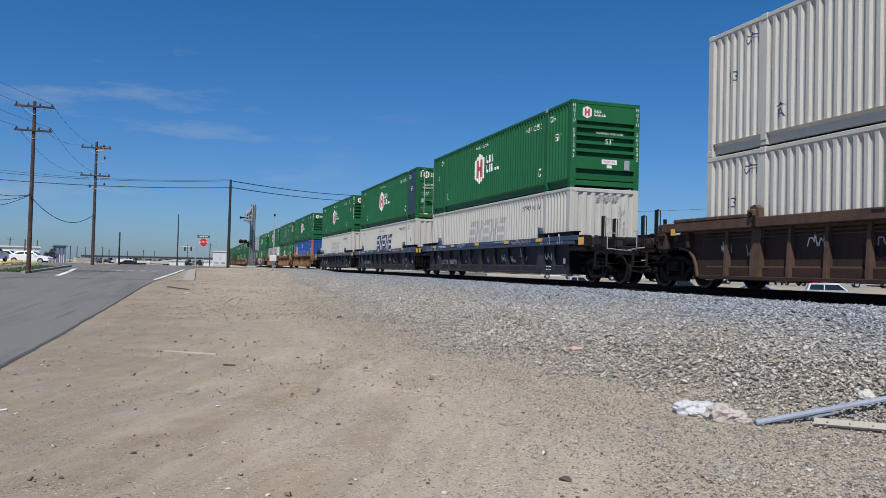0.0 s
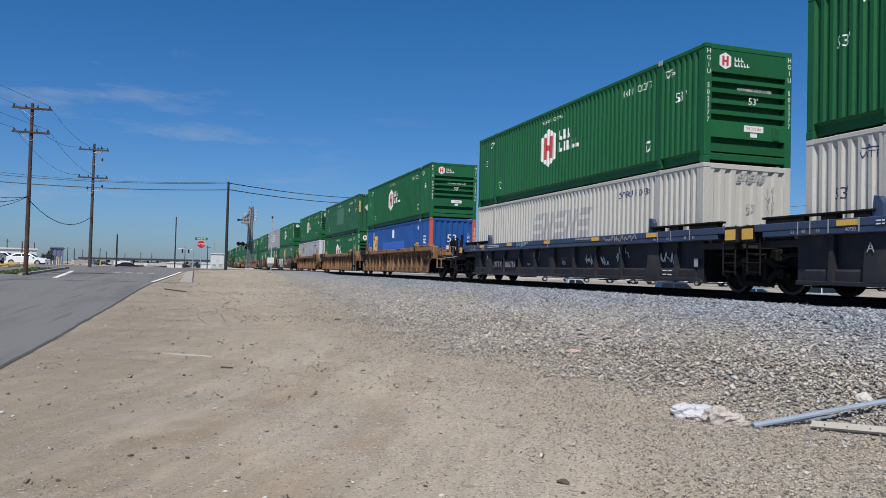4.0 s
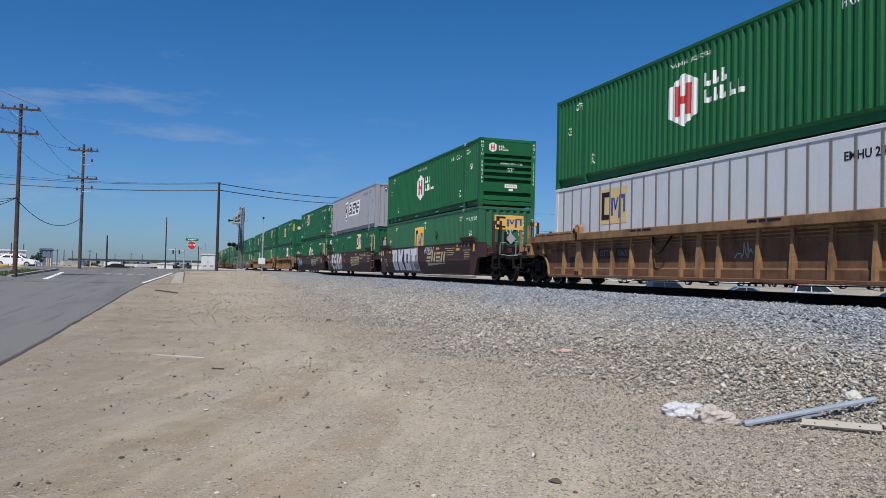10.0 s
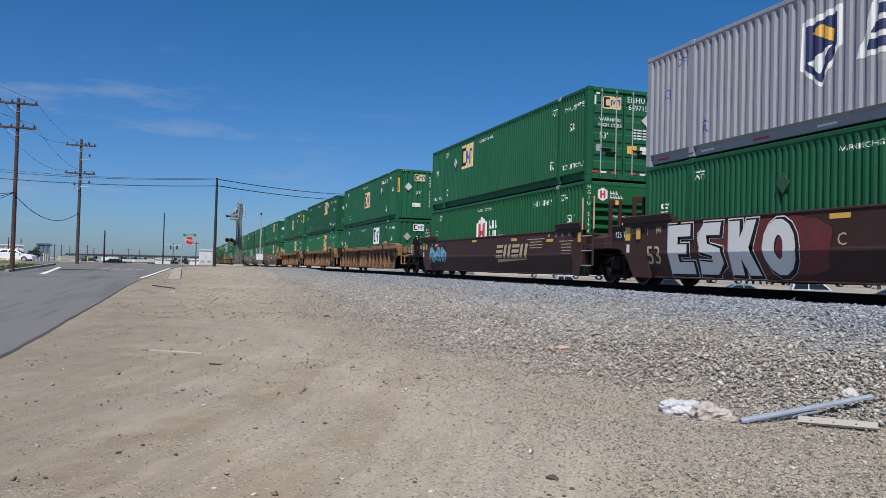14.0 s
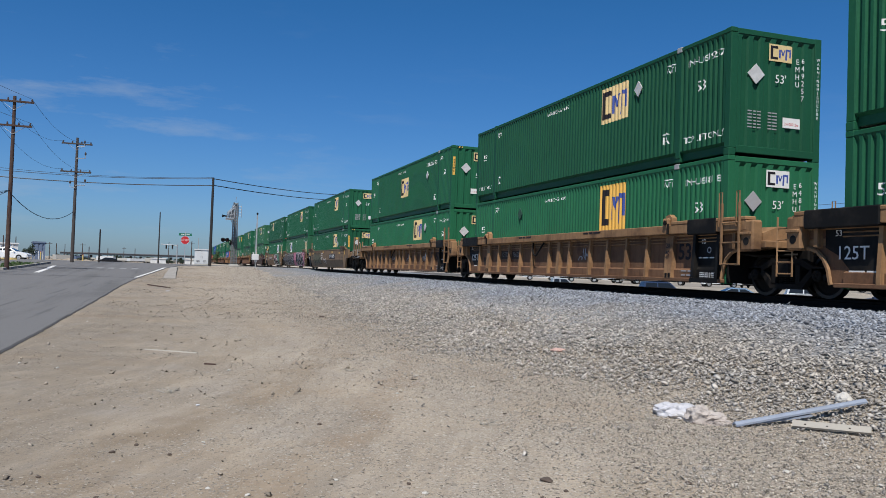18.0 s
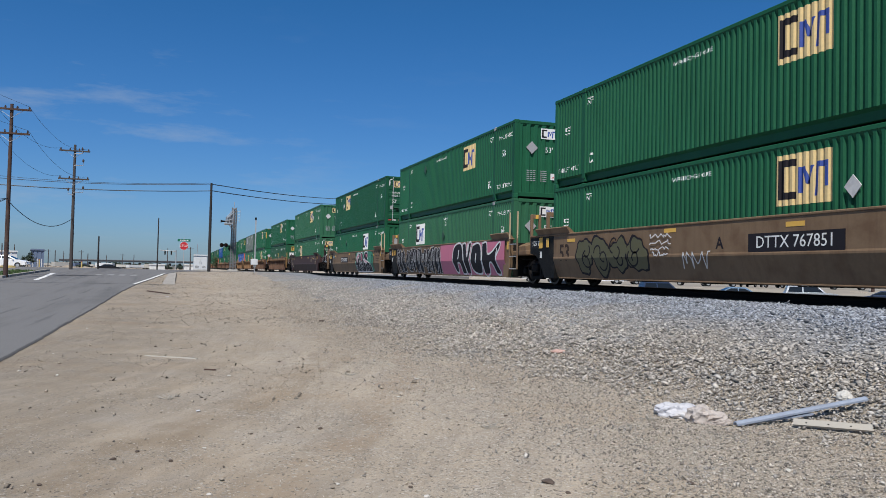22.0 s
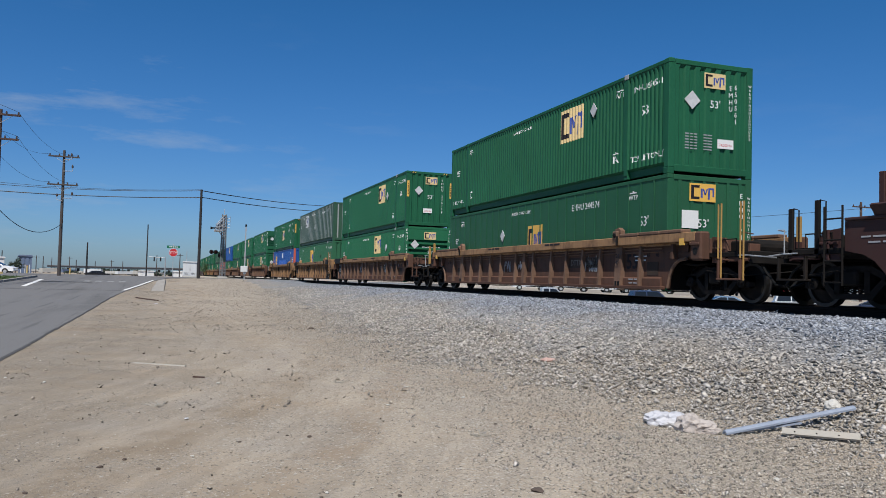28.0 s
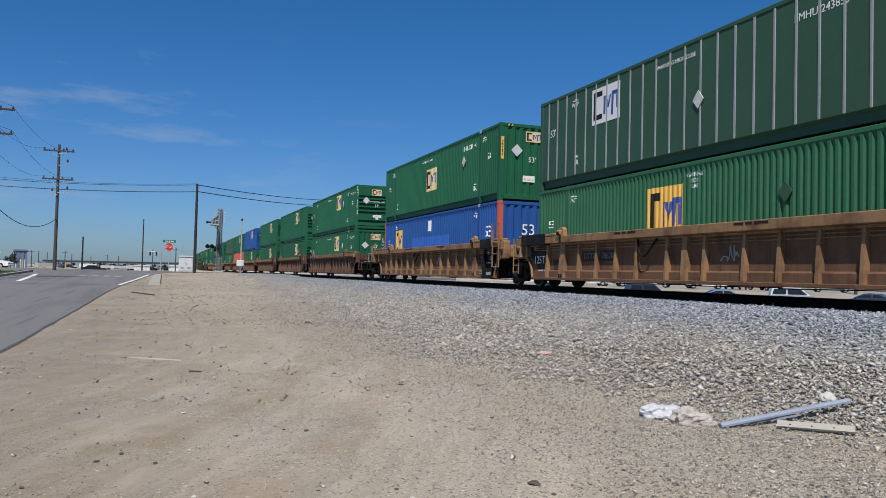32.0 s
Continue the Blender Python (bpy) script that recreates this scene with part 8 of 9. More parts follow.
# hardware and guys on the weathered pole
zz2 = level(*P2)
for k, (dx, z) in enumerate(((0.7, 8.9), (0.75, 6.6), (-0.4, 6.4), (0.6, 9.9))):
    fz = thing("pole_fixture", "grey bracket with insulator on the weathered pole", "pole fixture", m=pose(P2[0], P2[1] - 0.2, zz2 + z))
    part("bracket", Shape().path([(0.0, 0, 0), (dx, 0, 0.05), (dx, 0, 0.35)], 0.03), GALV, fz)
    part("insulator", Shape().lathe([(0, 0), (0, 0.07), (0.1, 0.09), (0.2, 0.06), (0.28, 0)], "z", 8, (dx, 0, 0.33)), PORCELAIN, fz)
P3 = at(2.0, 77)
utility_pole("utility_pole", "plain tarred black utility pole beside the crossing", *P3, 8.35, 0.15, WOOD_BLK, [])
utility_pole("utility_pole", "thin black wooden pole", *at(-1.4, 110), 7.1, 0.095, WOOD_BLK, [])
utility_pole("utility_pole", "short black wooden post", *at(-5.12, 80), 3.1, 0.09, WOOD_BLK, [])
# cables between the poles
def cable(name, label, a, b, sag, r=0.017, n=14):
    a, b = Vector(a), Vector(b)
    pts = [a.lerp(b, i / n) - Vector((0, 0, 4 * sag * (i / n) * (1 - i / n))) for i in range(n + 1)]
    return tagged(part(name, Shape().path(pts, r * 0.85, 5), WIRE), label, "cable")


def aloft(az, el, dist):
    x, y = at(az, dist)
    return (x, y, EYE[2] + dist * math.tan(radians(el)))


top3 = (P3[0], P3[1], EYE[2] + 78 * math.tan(radians(5.75)))
low3 = (P3[0], P3[1], EYE[2] + 78 * math.tan(radians(5.3)))
for head, tail, dist in ((top3, 5.50, 150), (low3, 5.12, 150)):
    cable("power_line", "black overhead cable sagging from the tarred pole", head, aloft(14.5, tail - 0.1, dist), 0.8, 0.05)
cable("power_line", "black overhead cable across the road", aloft(-13.5, 5.0, 78), (low3[0], low3[1], low3[2] - 0.02), 0.3, 0.045)
cable("power_line", "thin overhead cable across the road", aloft(-13.5, 5.45, 90), top3, 0.4, 0.03)
cable("power_line", "thin overhead cable across the road", aloft(-13.5, 5.65, 95), (top3[0], top3[1], top3[2] + 0.1), 0.5, 0.02)
cable("service_cable", "black service cable hanging between the poles", (*P1, level(*P1) + 4.9), (*P2, level(*P2) + 4.4), 1.1, 0.03)
for k in range(3):
    cable("service_cable", "black service cable reaching the dark pole", aloft(-14.5, 3.2 + 0.75 * k, 46), (*P1, level(*P1) + 5.1), 0.35, 0.022)
for off in (-1.0, 1.0):
    for z1, z2 in ((11.0, 10.4), (9.45, 8.0)):
        cable("power_line", "thin line from crossarm to crossarm", (P1[0] + off, P1[1], level(*P1) + z1), (P2[0] + off, P2[1], level(*P2) + z2), 0.9, 0.012)
        cable("power_line", "thin line from crossarm out of sight", (P1[0] + off, P1[1], level(*P1) + z1), (P1[0] + off - 9, P1[1] - 34, level(*P1) + z1 + 1.2), 0.5, 0.012)
tp = utility_pole("utility_pole", "wooden utility pole beyond the railway", *at(47.25, 95), 10.6, 0.18, WOOD, [(10.2, 2.6), (7.9, 2.4)])
for z in (10.4, 8.1):
    cable("power_line", "thin line beyond the railway", (*at(47.25, 95), z), aloft(20, 4.6 if z > 9 else 3.4, 190), 1.5, 0.025)

# road markings, kerb and apron at the junction
def strip(name, label, material, pts, w, up=0.018):
    s, out = Shape(), []
    for i, (x, y) in enumerate(pts):
        out += [(x - w / 2, y, base_level(y) + up), (x + w / 2, y, base_level(y) + up)]
    s.add(out, [(2 * i, 2 * i + 1, 2 * i + 3, 2 * i + 2) for i in range(len(pts) - 1)])
    return tagged(part(name, s, material), label, "road marking", kind="structure")


strip("edge_line", "worn white line at the road's right edge", LINE, [(-2.45 + 1.35 * i / 9, 50 + 2.0 * i) for i in range(10)], 0.2)
strip("lane_line", "worn white line across the junction's mouth", LINE, [(-8.2 - 0.08 * i, 53 + 1.5 * i) for i in range(9)], 0.3)
strip("patch_line", "dark tar seam across the road", ASPHALT_TAR, [(-7.4, 60.8), (-7.4, 61.5)], 4.6, 0.016)
strip("patch_line", "thin dark tar seam across the road", ASPHALT_TAR, [(-5.6, 49.7), (-5.6, 49.95)], 9.4, 0.016)
for k, w in enumerate((0.3, 0.25, 0.3, 0.25)):
    strip("stop_legend_bar", "faded white bar of a road legend", LINE_FADED, [(-5.6 + 0.8 * k, 62.5 + 0.4 * j) for j in range(6)], 0.45)
ap = Shape()
rows = [(-0.95 + 0.02 * i, -0.2 + 0.004 * i, 50 + 2.0 * i) for i in range(10)]
av = []
for i, (a, b, y) in enumerate(rows):
    z, up = base_level(y), min(1.0, i / 3)
    av += [(a, y, z + 0.014), (a + 0.06, y, z + 0.02 + 0.03 * up), (b, y, z + 0.022 + 0.12 * up), (b + 0.03, y, z - 0.05)]
ap.add(av, [(4 * i + j, 4 * i + j + 1, 4 * i + 5 + j, 4 * i + 4 + j) for i in range(9) for j in range(3)] + [(0, 1, 2, 3), (36, 37, 38, 39)])
tagged(part("concrete_apron", ap, APRON), "pale concrete kerb apron at the junction", "kerb", kind="structure")
kb = Shape()
for i in range(8):
    t0, t1 = i / 8, (i + 0.96) / 8
    p, q = Vector((-10.6, 55)).lerp(Vector((-9.9, 69)), t0), Vector((-10.6, 55)).lerp(Vector((-9.9, 69)), t1)
    z0, z1 = base_level(p.y), base_level(q.y)
    kb.add([(p.x, p.y, z0), (p.x + 0.25, p.y, z0), (p.x + 0.22, p.y, z0 + 0.16), (p.x, p.y, z0 + 0.16), (q.x, q.y, z1), (q.x + 0.25, q.y, z1), (q.x + 0.22, q.y, z1 + 0.16), (q.x, q.y, z1 + 0.16)],
           [(0, 1, 2, 3), (4, 5, 6, 7), (0, 1, 5, 4), (1, 2, 6, 5), (2, 3, 7, 6), (3, 0, 4, 7)])
tagged(part("kerb", kb, APRON), "dirty concrete kerb beside the planting strip", "kerb", kind="structure")

# grass strip behind the kerb
rg = random.Random(9)
gs = Shape()
for i in range(1500):
    y = rg.uniform(57, 69)
    x = -11.0 - rg.uniform(0, 1) ** 1.3 * 2.0 + (y - 55) * 0.05
    z, h, a = base_level(y), rg.uniform(0.05, 0.16), rg.uniform(0, 6.28)
    w = 0.05
    gs.add([(x - w * math.cos(a), y - w * math.sin(a), z), (x + w * math.cos(a), y + w * math.sin(a), z), (x + rg.uniform(-0.08, 0.08), y + rg.uniform(-0.08, 0.08), z + h)], [(0, 1, 2)])
tagged(part("grass", gs, GRASS), "rough green grass on the strip behind the kerb", "grass", kind="stuff")


# ---- crossing furniture ----
def stop_sign(x, y):
    z = level(x, y)
    t = thing("stop_sign", "red octagonal stop sign on a steel post with a street-name blade", "traffic sign", m=pose(x, y, z - 0.1))
    part("post", Shape().box(-0.03, 0.03, -0.02, 0.02, 0, 3.35, 0.006), GALV, t)
    r = 0.40
    octo = [(r * math.cos(radians(22.5 + 45 * i)), r * math.sin(radians(22.5 + 45 * i))) for i in range(8)]
    f = part("sign_face", polygon([(a * 1.05, b * 1.05) for a, b in octo], 0.012), M_WHITE, t, "", pose(0, -0.022, 2.55))
    part("sign_field", polygon(octo, 0.004), SIGN_RED, f, "red field", pose(0, -0.0125, 0))
    part("lettering", text_mesh("STOP", 0.3, M_WHITE), M_WHITE, f, "white letters", pose(0, -0.02, 0))
    b = part("name_blade", Shape().box(-0.6, 0.6, -0.01, 0.01, 2.98, 3.22, 0.006), SIGN_GREEN, t, "dark green street-name blade")
    part("lettering", bars((0.12, 0.1, 0.14, 0.1, 0.12), 0.09, 0.05), M_WHITE, b, "white bars", pose(0, -0.012, 3.1))
    return t


stop_sign(*at(0.3, 81))


def cabinet(x, y):
    t = thing("signal_cabinet", "pale grey metal crossing cabinet with double doors", "cabinet", m=pose(x, y, level(x, y)))
    part("plinth", Shape().box(-0.75, 0.75, -0.5, 0.5, -0.05, 0.15, 0.02), CONCRETE, t)
    part("body", Shape().box(-0.7, 0.7, -0.45, 0.45, 0.15, 1.62, 0.02), CABINET, t)
    for sx in (-1, 1):
        a, b = sorted((sx * 0.02, sx * 0.66))
        d = part("door", Shape().box(a, b, -0.47, -0.45, 0.22, 1.5, 0.01), CABINET, t)
        part("handle", Shape().box(sx * 0.08 - 0.02, sx * 0.08 + 0.02, -0.51, -0.47, 0.8, 1.0, 0.01), GALV, d)
        for k in range(4):
            part("vent_slot", Shape().box(a + 0.12, b - 0.12, -0.476, -0.47, 0.34 + 0.06 * k, 0.36 + 0.06 * k), BLACK, d)
    part("roof", Shape().extrude([(-0.78, 1.62), (0.78, 1.62), (0.7, 1.74), (-0.7, 1.74)], "y", -0.53, 0.53), CABINET, t)
    part("aerial", Shape().rod((-0.35, 0, 1.74), (-0.35, 0, 2.9), 0.03, 6), GALV, t)
    return t


cabinet(*at(1.42, 88))


def flasher(parent, x, z, y=-0.1):
    part("backing_disc", Shape().lathe([(-0.02, 0), (-0.02, 0.23), (0.02, 0.23), (0.02, 0)], "y", 20, (x, y, z)), BLACK, parent, "round black light backing")
    part("lamp_hood", Shape().lathe([(-0.22, 0.12), (-0.03, 0.14), (-0.03, 0.12), (-0.2, 0.1)], "y", 14, (x, y, z)), BLACK, parent)
    part("red_lens", Shape().lathe([(-0.05, 0), (-0.04, 0.1), (-0.03, 0.11)], "y", 14, (x, y, z)), LENS, parent, "dark red unlit lens")


def cantilever(x, y):
    z = level(x, y)
    t = thing("crossing_cantilever", "grey lattice signal mast with a ladder and a cantilevered walkway", "railway signal", m=pose(x, y, z))
    part("base", Shape().box(-0.5, 0.5, -0.5, 0.5, -0.1, 0.2, 0.03), CONCRETE, t)
    for sx in (-1, 1):
        for sy in (-1, 1):
            part("mast_leg", Shape().rod((sx * 0.28, sy * 0.28, 0.2), (sx * 0.2, sy * 0.2, 6.9), 0.05, 6), DULL_STEEL, t)
    for k in range(21):
        zz = 0.5 + 0.31 * k
        r = 0.275 - 0.0035 * k
        part("mast_lacing", Shape().path([(-r, -r, zz), (r, -r, zz + 0.15), (r, r, zz), (-r, r, zz + 0.15), (-r, -r, zz)], 0.042, 5), DULL_STEEL, t)
    for sy in (0.3, 0.62):
        part("ladder_rail", Shape().rod((sy, 0, 5.3), (sy, 0, 6.7), 0.025, 5), GALV, t)
    for k in range(4):
        part("ladder_rung", Shape().rod((0.3, 0, 5.5 + 0.33 * k), (0.62, 0, 5.5 + 0.33 * k), 0.02, 5), GALV, t)
    part("mast_core", Shape().box(-0.1, 0.1, -0.1, 0.1, 0.2, 6.8), DULL_STEEL, t, "dark conduit inside the lattice")
    # walkway basket towards the street
    arm = part("arm", Shape().box(-1.0, -0.25, -2.2, 0.2, 5.0, 5.1, 0.01), GALV, t, "cantilevered walkway")
    for px, py in ((-1.0, -2.2), (-1.0, 0.2), (-0.25, -2.2), (-0.62, -2.2), (-0.25, 0.2)):
        part("rail_post", Shape().rod((px, py, 5.1), (px * 0.75, py, 5.75 if px < -0.7 else 6.4), 0.04, 5), GALV, arm)
    for zz, dz in ((5.35, 0.2), (5.6, 0.6), (5.75, 0.75)):
        part("guard_rail", Shape().path([(-0.2, -2.2, zz + dz), (-0.85, -2.2, zz), (-0.85, 0.2, zz), (-0.2, 0.2, zz + dz)], 0.04, 5), GALV, arm)
    part("mesh_panel", Shape().extrude([(-0.84, 5.12), (-0.3, 5.12), (-0.24, 6.3), (-0.76, 5.6)], "y", -2.1, -2.06), DULL_STEEL, arm)
    part("brace", Shape().rod((0, 0, 4.2), (-0.6, -1.5, 5.0), 0.04, 6), GALV, t)
    part("bell_horn", Shape().lathe([(-0.5, 0.0), (-0.5, 0.16), (-0.3, 0.08), (0.1, 0.06), (0.1, 0)], "x", 12, (-0.98, -1.9, 5.28)), BLACK, t, "dark bell pointing over the street")
    part("top_aerial", Shape().rod((0, 0, 6.9), (0, 0, 7.5), 0.03, 6), GALV, t)
    cb = part("flasher_arm", Shape().box(-1.2, 0.0, -0.05, 0.05, 2.66, 2.76, 0.01), BLACK, t)
    flasher(t, -1.2, 2.8)
    flasher(t, -0.76, 2.8)
    flasher(t, -0.3, 2.45, 0.2)
    return t


cantilever(*at(3.6, 88))


def gate(x, y):
    z = level(x, y)
    t = thing("crossing_gate", "raised crossing gate with a pale mechanism box", "crossing gate", m=pose(x, y, z))
    part("mast", Shape().rod((0, 0, 0), (0, 0, 2.6), 0.06, 8), GALV, t)
    part("mechanism_box", Shape().box(-0.35, 0.25, -0.3, 0.2, 0.75, 1.3, 0.03), CABINET, t, "pale grey mechanism box")
    part("gate_arm", Shape().box(-0.05, 0.05, -0.12, -0.06, 1.1, 4.9, 0.01), GALV, t, "upright gate arm")
    for k in range(5):
        part("arm_stripe", Shape().box(-0.053, 0.053, -0.124, -0.056, 1.7 + 0.7 * k, 2.0 + 0.7 * k), M_GREY, t, "dull reflective stripe")
    part("counterweight", Shape().box(-0.12, 0.12, -0.2, 0.0, 0.55, 0.75, 0.02), GALV, t)
    part("top_lamp", Shape().box(-0.08, 0.08, -0.16, -0.02, 4.9, 5.1, 0.02), BLACK, t)
    return t


gate(*at(5.1, 74))


# ---- parked vehicles ----
def vehicle(kind, paint, label, m, wreck=0):
    """A parked car: sedan, suv or pickup, 4.6 m long, nose towards +X."""
    tall = {"sedan": 1.45, "suv": 1.78, "pickup": 1.8, "van": 2.1}[kind]
    v = thing("parked_car", label, "car", "parked cars", m)
    body = {"sedan": [(-2.3, 0.35), (-2.32, 0.78), (-2.2, 0.98), (-1.5, 1.02), (0.75, 0.98), (1.9, 0.84), (2.28, 0.66), (2.3, 0.35)],
            "suv": [(-2.3, 0.4), (-2.32, 1.0), (-2.2, 1.12), (0.9, 1.12), (2.0, 1.02), (2.28, 0.85), (2.3, 0.4)],
            "pickup": [(-2.6, 0.45), (-2.62, 1.1), (0.9, 1.12), (2.3, 1.05), (2.4, 0.85), (2.42, 0.45)],
            "van": [(-2.4, 0.4), (-2.42, 1.2), (1.3, 1.2), (2.2, 1.0), (2.35, 0.8), (2.36, 0.4)]}[kind]
    s = Shape()
    n = len(body)
    verts = []
    for w, dz in ((-0.9, 0.0), (-0.78, 0.03), (0.78, 0.03), (0.9, 0.0)):
        verts += [(p * (0.985 if abs(w) > 0.8 else 1.0), w, q if q < 0.5 else q + (0.0 if abs(w) > 0.8 else dz)) for p, q in body]
    s.add(verts, [(k * n + i, k * n + (i + 1) % n, (k + 1) * n + (i + 1) % n, (k + 1) * n + i) for k in range(3) for i in range(n)] + [tuple(range(n)), tuple(range(3 * n, 4 * n))])
    part("body", s, paint, v)
    cab = {"sedan": [(-1.75, 1.0), (-1.05, tall - 0.03), (-0.1, tall), (0.35, tall - 0.04), (1.15, 0.98)], "suv": [(-2.2, 1.1), (-2.0, tall - 0.05), (-0.3, tall), (0.4, tall - 0.05), (1.1, 1.1)],
           "pickup": [(-0.9, 1.1), (-0.8, tall - 0.04), (0.2, tall), (0.6, tall - 0.06), (1.25, 1.1)], "van": [(-2.35, 1.18), (-2.3, tall - 0.05), (0.4, tall), (0.8, tall - 0.1), (1.4, 1.18)]}[kind]
    k = len(cab)
    cv = []
    for w0, w1 in ((-0.82, -0.62), (0.82, 0.62)):
        cv += [(p, w0 if q < 1.25 else w1, q) for p, q in cab]
    cs = Shape().add(cv, [(i, (i + 1) % k, k + (i + 1) % k, k + i) for i in range(k)] + [tuple(range(k)), tuple(range(k, 2 * k))])
    part("cabin", cs, paint, v)
    (x0, z0), (x1, z1), (x2, z2), (x3, z3), (x4, z4) = cab
    for sy in (-1, 1):
        def on(z, off=0.012):
            f = (z - z0) / (z1 - z0)
            return sy * (0.82 - 0.2 * f + off)
        za, zb = z0 + 0.06, z1 - 0.1
        xm = (x1 + x3) / 2
        for (a, b, c_, d) in (((x0 + (x1 - x0) * 0.3 + 0.12), (x1 + 0.12), xm - 0.05, xm - 0.05), (xm + 0.05, xm + 0.05, x3 - 0.05, x4 - 0.22)):
            q = Shape().add([(a, on(za), za), (b, on(zb), zb), (c_, on(zb), zb), (d, on(za), za), (a, on(za, -0.01), za), (b, on(zb, -0.01), zb), (c_, on(zb, -0.01), zb), (d, on(za, -0.01), za)],
                            [(0, 1, 2, 3), (4, 5, 6, 7), (0, 1, 5, 4), (1, 2, 6, 5), (2, 3, 7, 6), (3, 0, 4, 7)])
            part("side_window", q, CARGLASS, v)
        for x in (-1.4, 1.42):
            wh = part("wheel", Shape().lathe([(-0.1, 0.2), (-0.1, 0.31), (-0.07, 0.335), (0.07, 0.335), (0.1, 0.31), (0.1, 0.2)], "y", 18), TYRE, v, "", pose(x, sy * 0.83, 0.335))
            part("rim", Shape().lathe([(-0.09 * sy, 0.0), (0.085 * sy, 0.05), (0.07 * sy, 0.2), (-0.09 * sy, 0.2)], "y", 14), GALV, wh)
        part("headlight", Shape().box(2.18 if kind != "pickup" else 2.3, 2.3 if kind != "pickup" else 2.42, sy * 0.65 - 0.16, sy * 0.65 + 0.16, 0.64, 0.78, 0.03), CARLAMP, v)
        part("tail_light", Shape().box(-2.34, -2.22, sy * 0.7 - 0.12, sy * 0.7 + 0.12, 0.76, 0.95, 0.03), LENS, v)
        part("mirror", Shape().box(0.85, 1.0, sy * 0.98 - 0.1, sy * 0.98 + 0.1, 0.98, 1.1, 0.03), paint, v)
    wz = Shape().add([(x4 - 0.1 + 0.02, -0.7, z4 + 0.08), (x3 + 0.1, -0.58, z3 - 0.05), (x3 + 0.1, 0.58, z3 - 0.05), (x4 - 0.1 + 0.02, 0.7, z4 + 0.08), (x4 - 0.14, -0.7, z4 + 0.06), (x3 + 0.02, -0.58, z3 - 0.06), (x3 + 0.02, 0.58, z3 - 0.06), (x4 - 0.14, 0.7, z4 + 0.06)],
                     [(0, 1, 2, 3), (4, 5, 6, 7), (0, 1, 5, 4), (1, 2, 6, 5), (2, 3, 7, 6), (3, 0, 4, 7)])
    part("windscreen", wz, CARGLASS, v)
    part("bumper", Shape().box(2.2, 2.36, -0.8, 0.8, 0.36, 0.56, 0.05), paint, v)
    return v


def park(kind, paint, label, x, y, rz):
    return vehicle(kind, paint, label, pose(x, y, level(x, y), 0, 0, rz))


x, y = at(-10.45, 103)
park("sedan", CAR_WHITE, "white sedan parked behind the grass strip", x, y, -8)
x, y = at(-11.75, 112)
park("suv", CAR_WHITE, "white sport utility car beside the dark pole", x, y, -4)
x, y = at(-4.4, 172)
park("sedan", CAR_BLACK, "black saloon on the street past the crest", x, y, 8)
x, y = at(-12.6, 98)
park("suv", CAR_SILVER, "silver sport utility car in the lot", x, y, 80)
CAR_BROWN = mat("dusty_brown_car_paint", (0.16, 0.11, 0.08), 0.4, spread=0.08, bump=0.0)
CAR_NAVY = mat("dark_blue_car_paint", (0.02, 0.035, 0.075), 0.3, spread=0.05, bump=0.0)
# bearing and distance of each car in the lot beyond the track: a near row on low ground, a far row on the rise
for kd, pt, lb, az, d, turn in (
        ("suv", CAR_NAVY, "dark blue sport utility car", 34.2, 79, 20), ("sedan", CAR_BLUE, "blue-grey sedan", 38.8, 79, -165), ("suv", CAR_SILVER, "silver estate car", 43.7, 78, 8),
        ("pickup", CAR_SILVER, "silver pickup", 27.0, 82, 10), ("sedan", CAR_NAVY, "dark blue sedan", 48.0, 80, 172), ("sedan", CAR_SILVER, "silver-grey sedan", 23.2, 84, 5),
        ("pickup", CAR_WHITE, "white pickup", 28.6, 101, 4), ("sedan", CAR_WHITE, "white sedan", 30.3, 102, 176), ("suv", CAR_WHITE, "white sport utility car", 31.7, 104, 30),
        ("sedan", CAR_BROWN, "dusty brown sedan", 33.1, 101, 12), ("pickup", CAR_BLACK, "black pickup", 36.2, 102, 172), ("sedan", CAR_WHITE, "white sedan", 38.0, 100, 6),
        ("van", CAR_BLACK, "black van", 40.0, 104, 75), ("sedan", CAR_RED, "red sedan", 41.8, 101, 130), ("sedan", CAR_SILVER, "silver sedan", 45.8, 100, 8), ("van", CAR_WHITE, "white van", 25.6, 104, 4)):
    px, py = at(az, d)
    vehicle(kd, pt, lb + " parked in the lot beyond the track", pose(px, py, level(px, py) + 0.055, 0, 0, turn - az))
sheet("pavement", grid_axis([(27.5, 130, 4)]), grid_axis([(-20, 122, 4)]), lambda x, y: level(x, y) + 0.05, LOT, "pale concrete car park beyond the railway", "pavement")


# bollards, blocks and debris near the pole
def bollard(x, y):
    t = thing("bollard", "yellow painted steel bollard", "bollard", "yellow bollards", pose(x, y, level(x, y)))
    part("tube", Shape().lathe([(-0.1, 0.0), (-0.1, 0.07), (0.82, 0.07), (0.88, 0.05), (0.9, 0)], "z", 12), BLOCK_YEL, t)
    part("cap", Shape().lathe([(0.82, 0.072), (0.88, 0.052), (0.905, 0)], "z", 12), CAP_RED, t, "dull red cap")
    return t


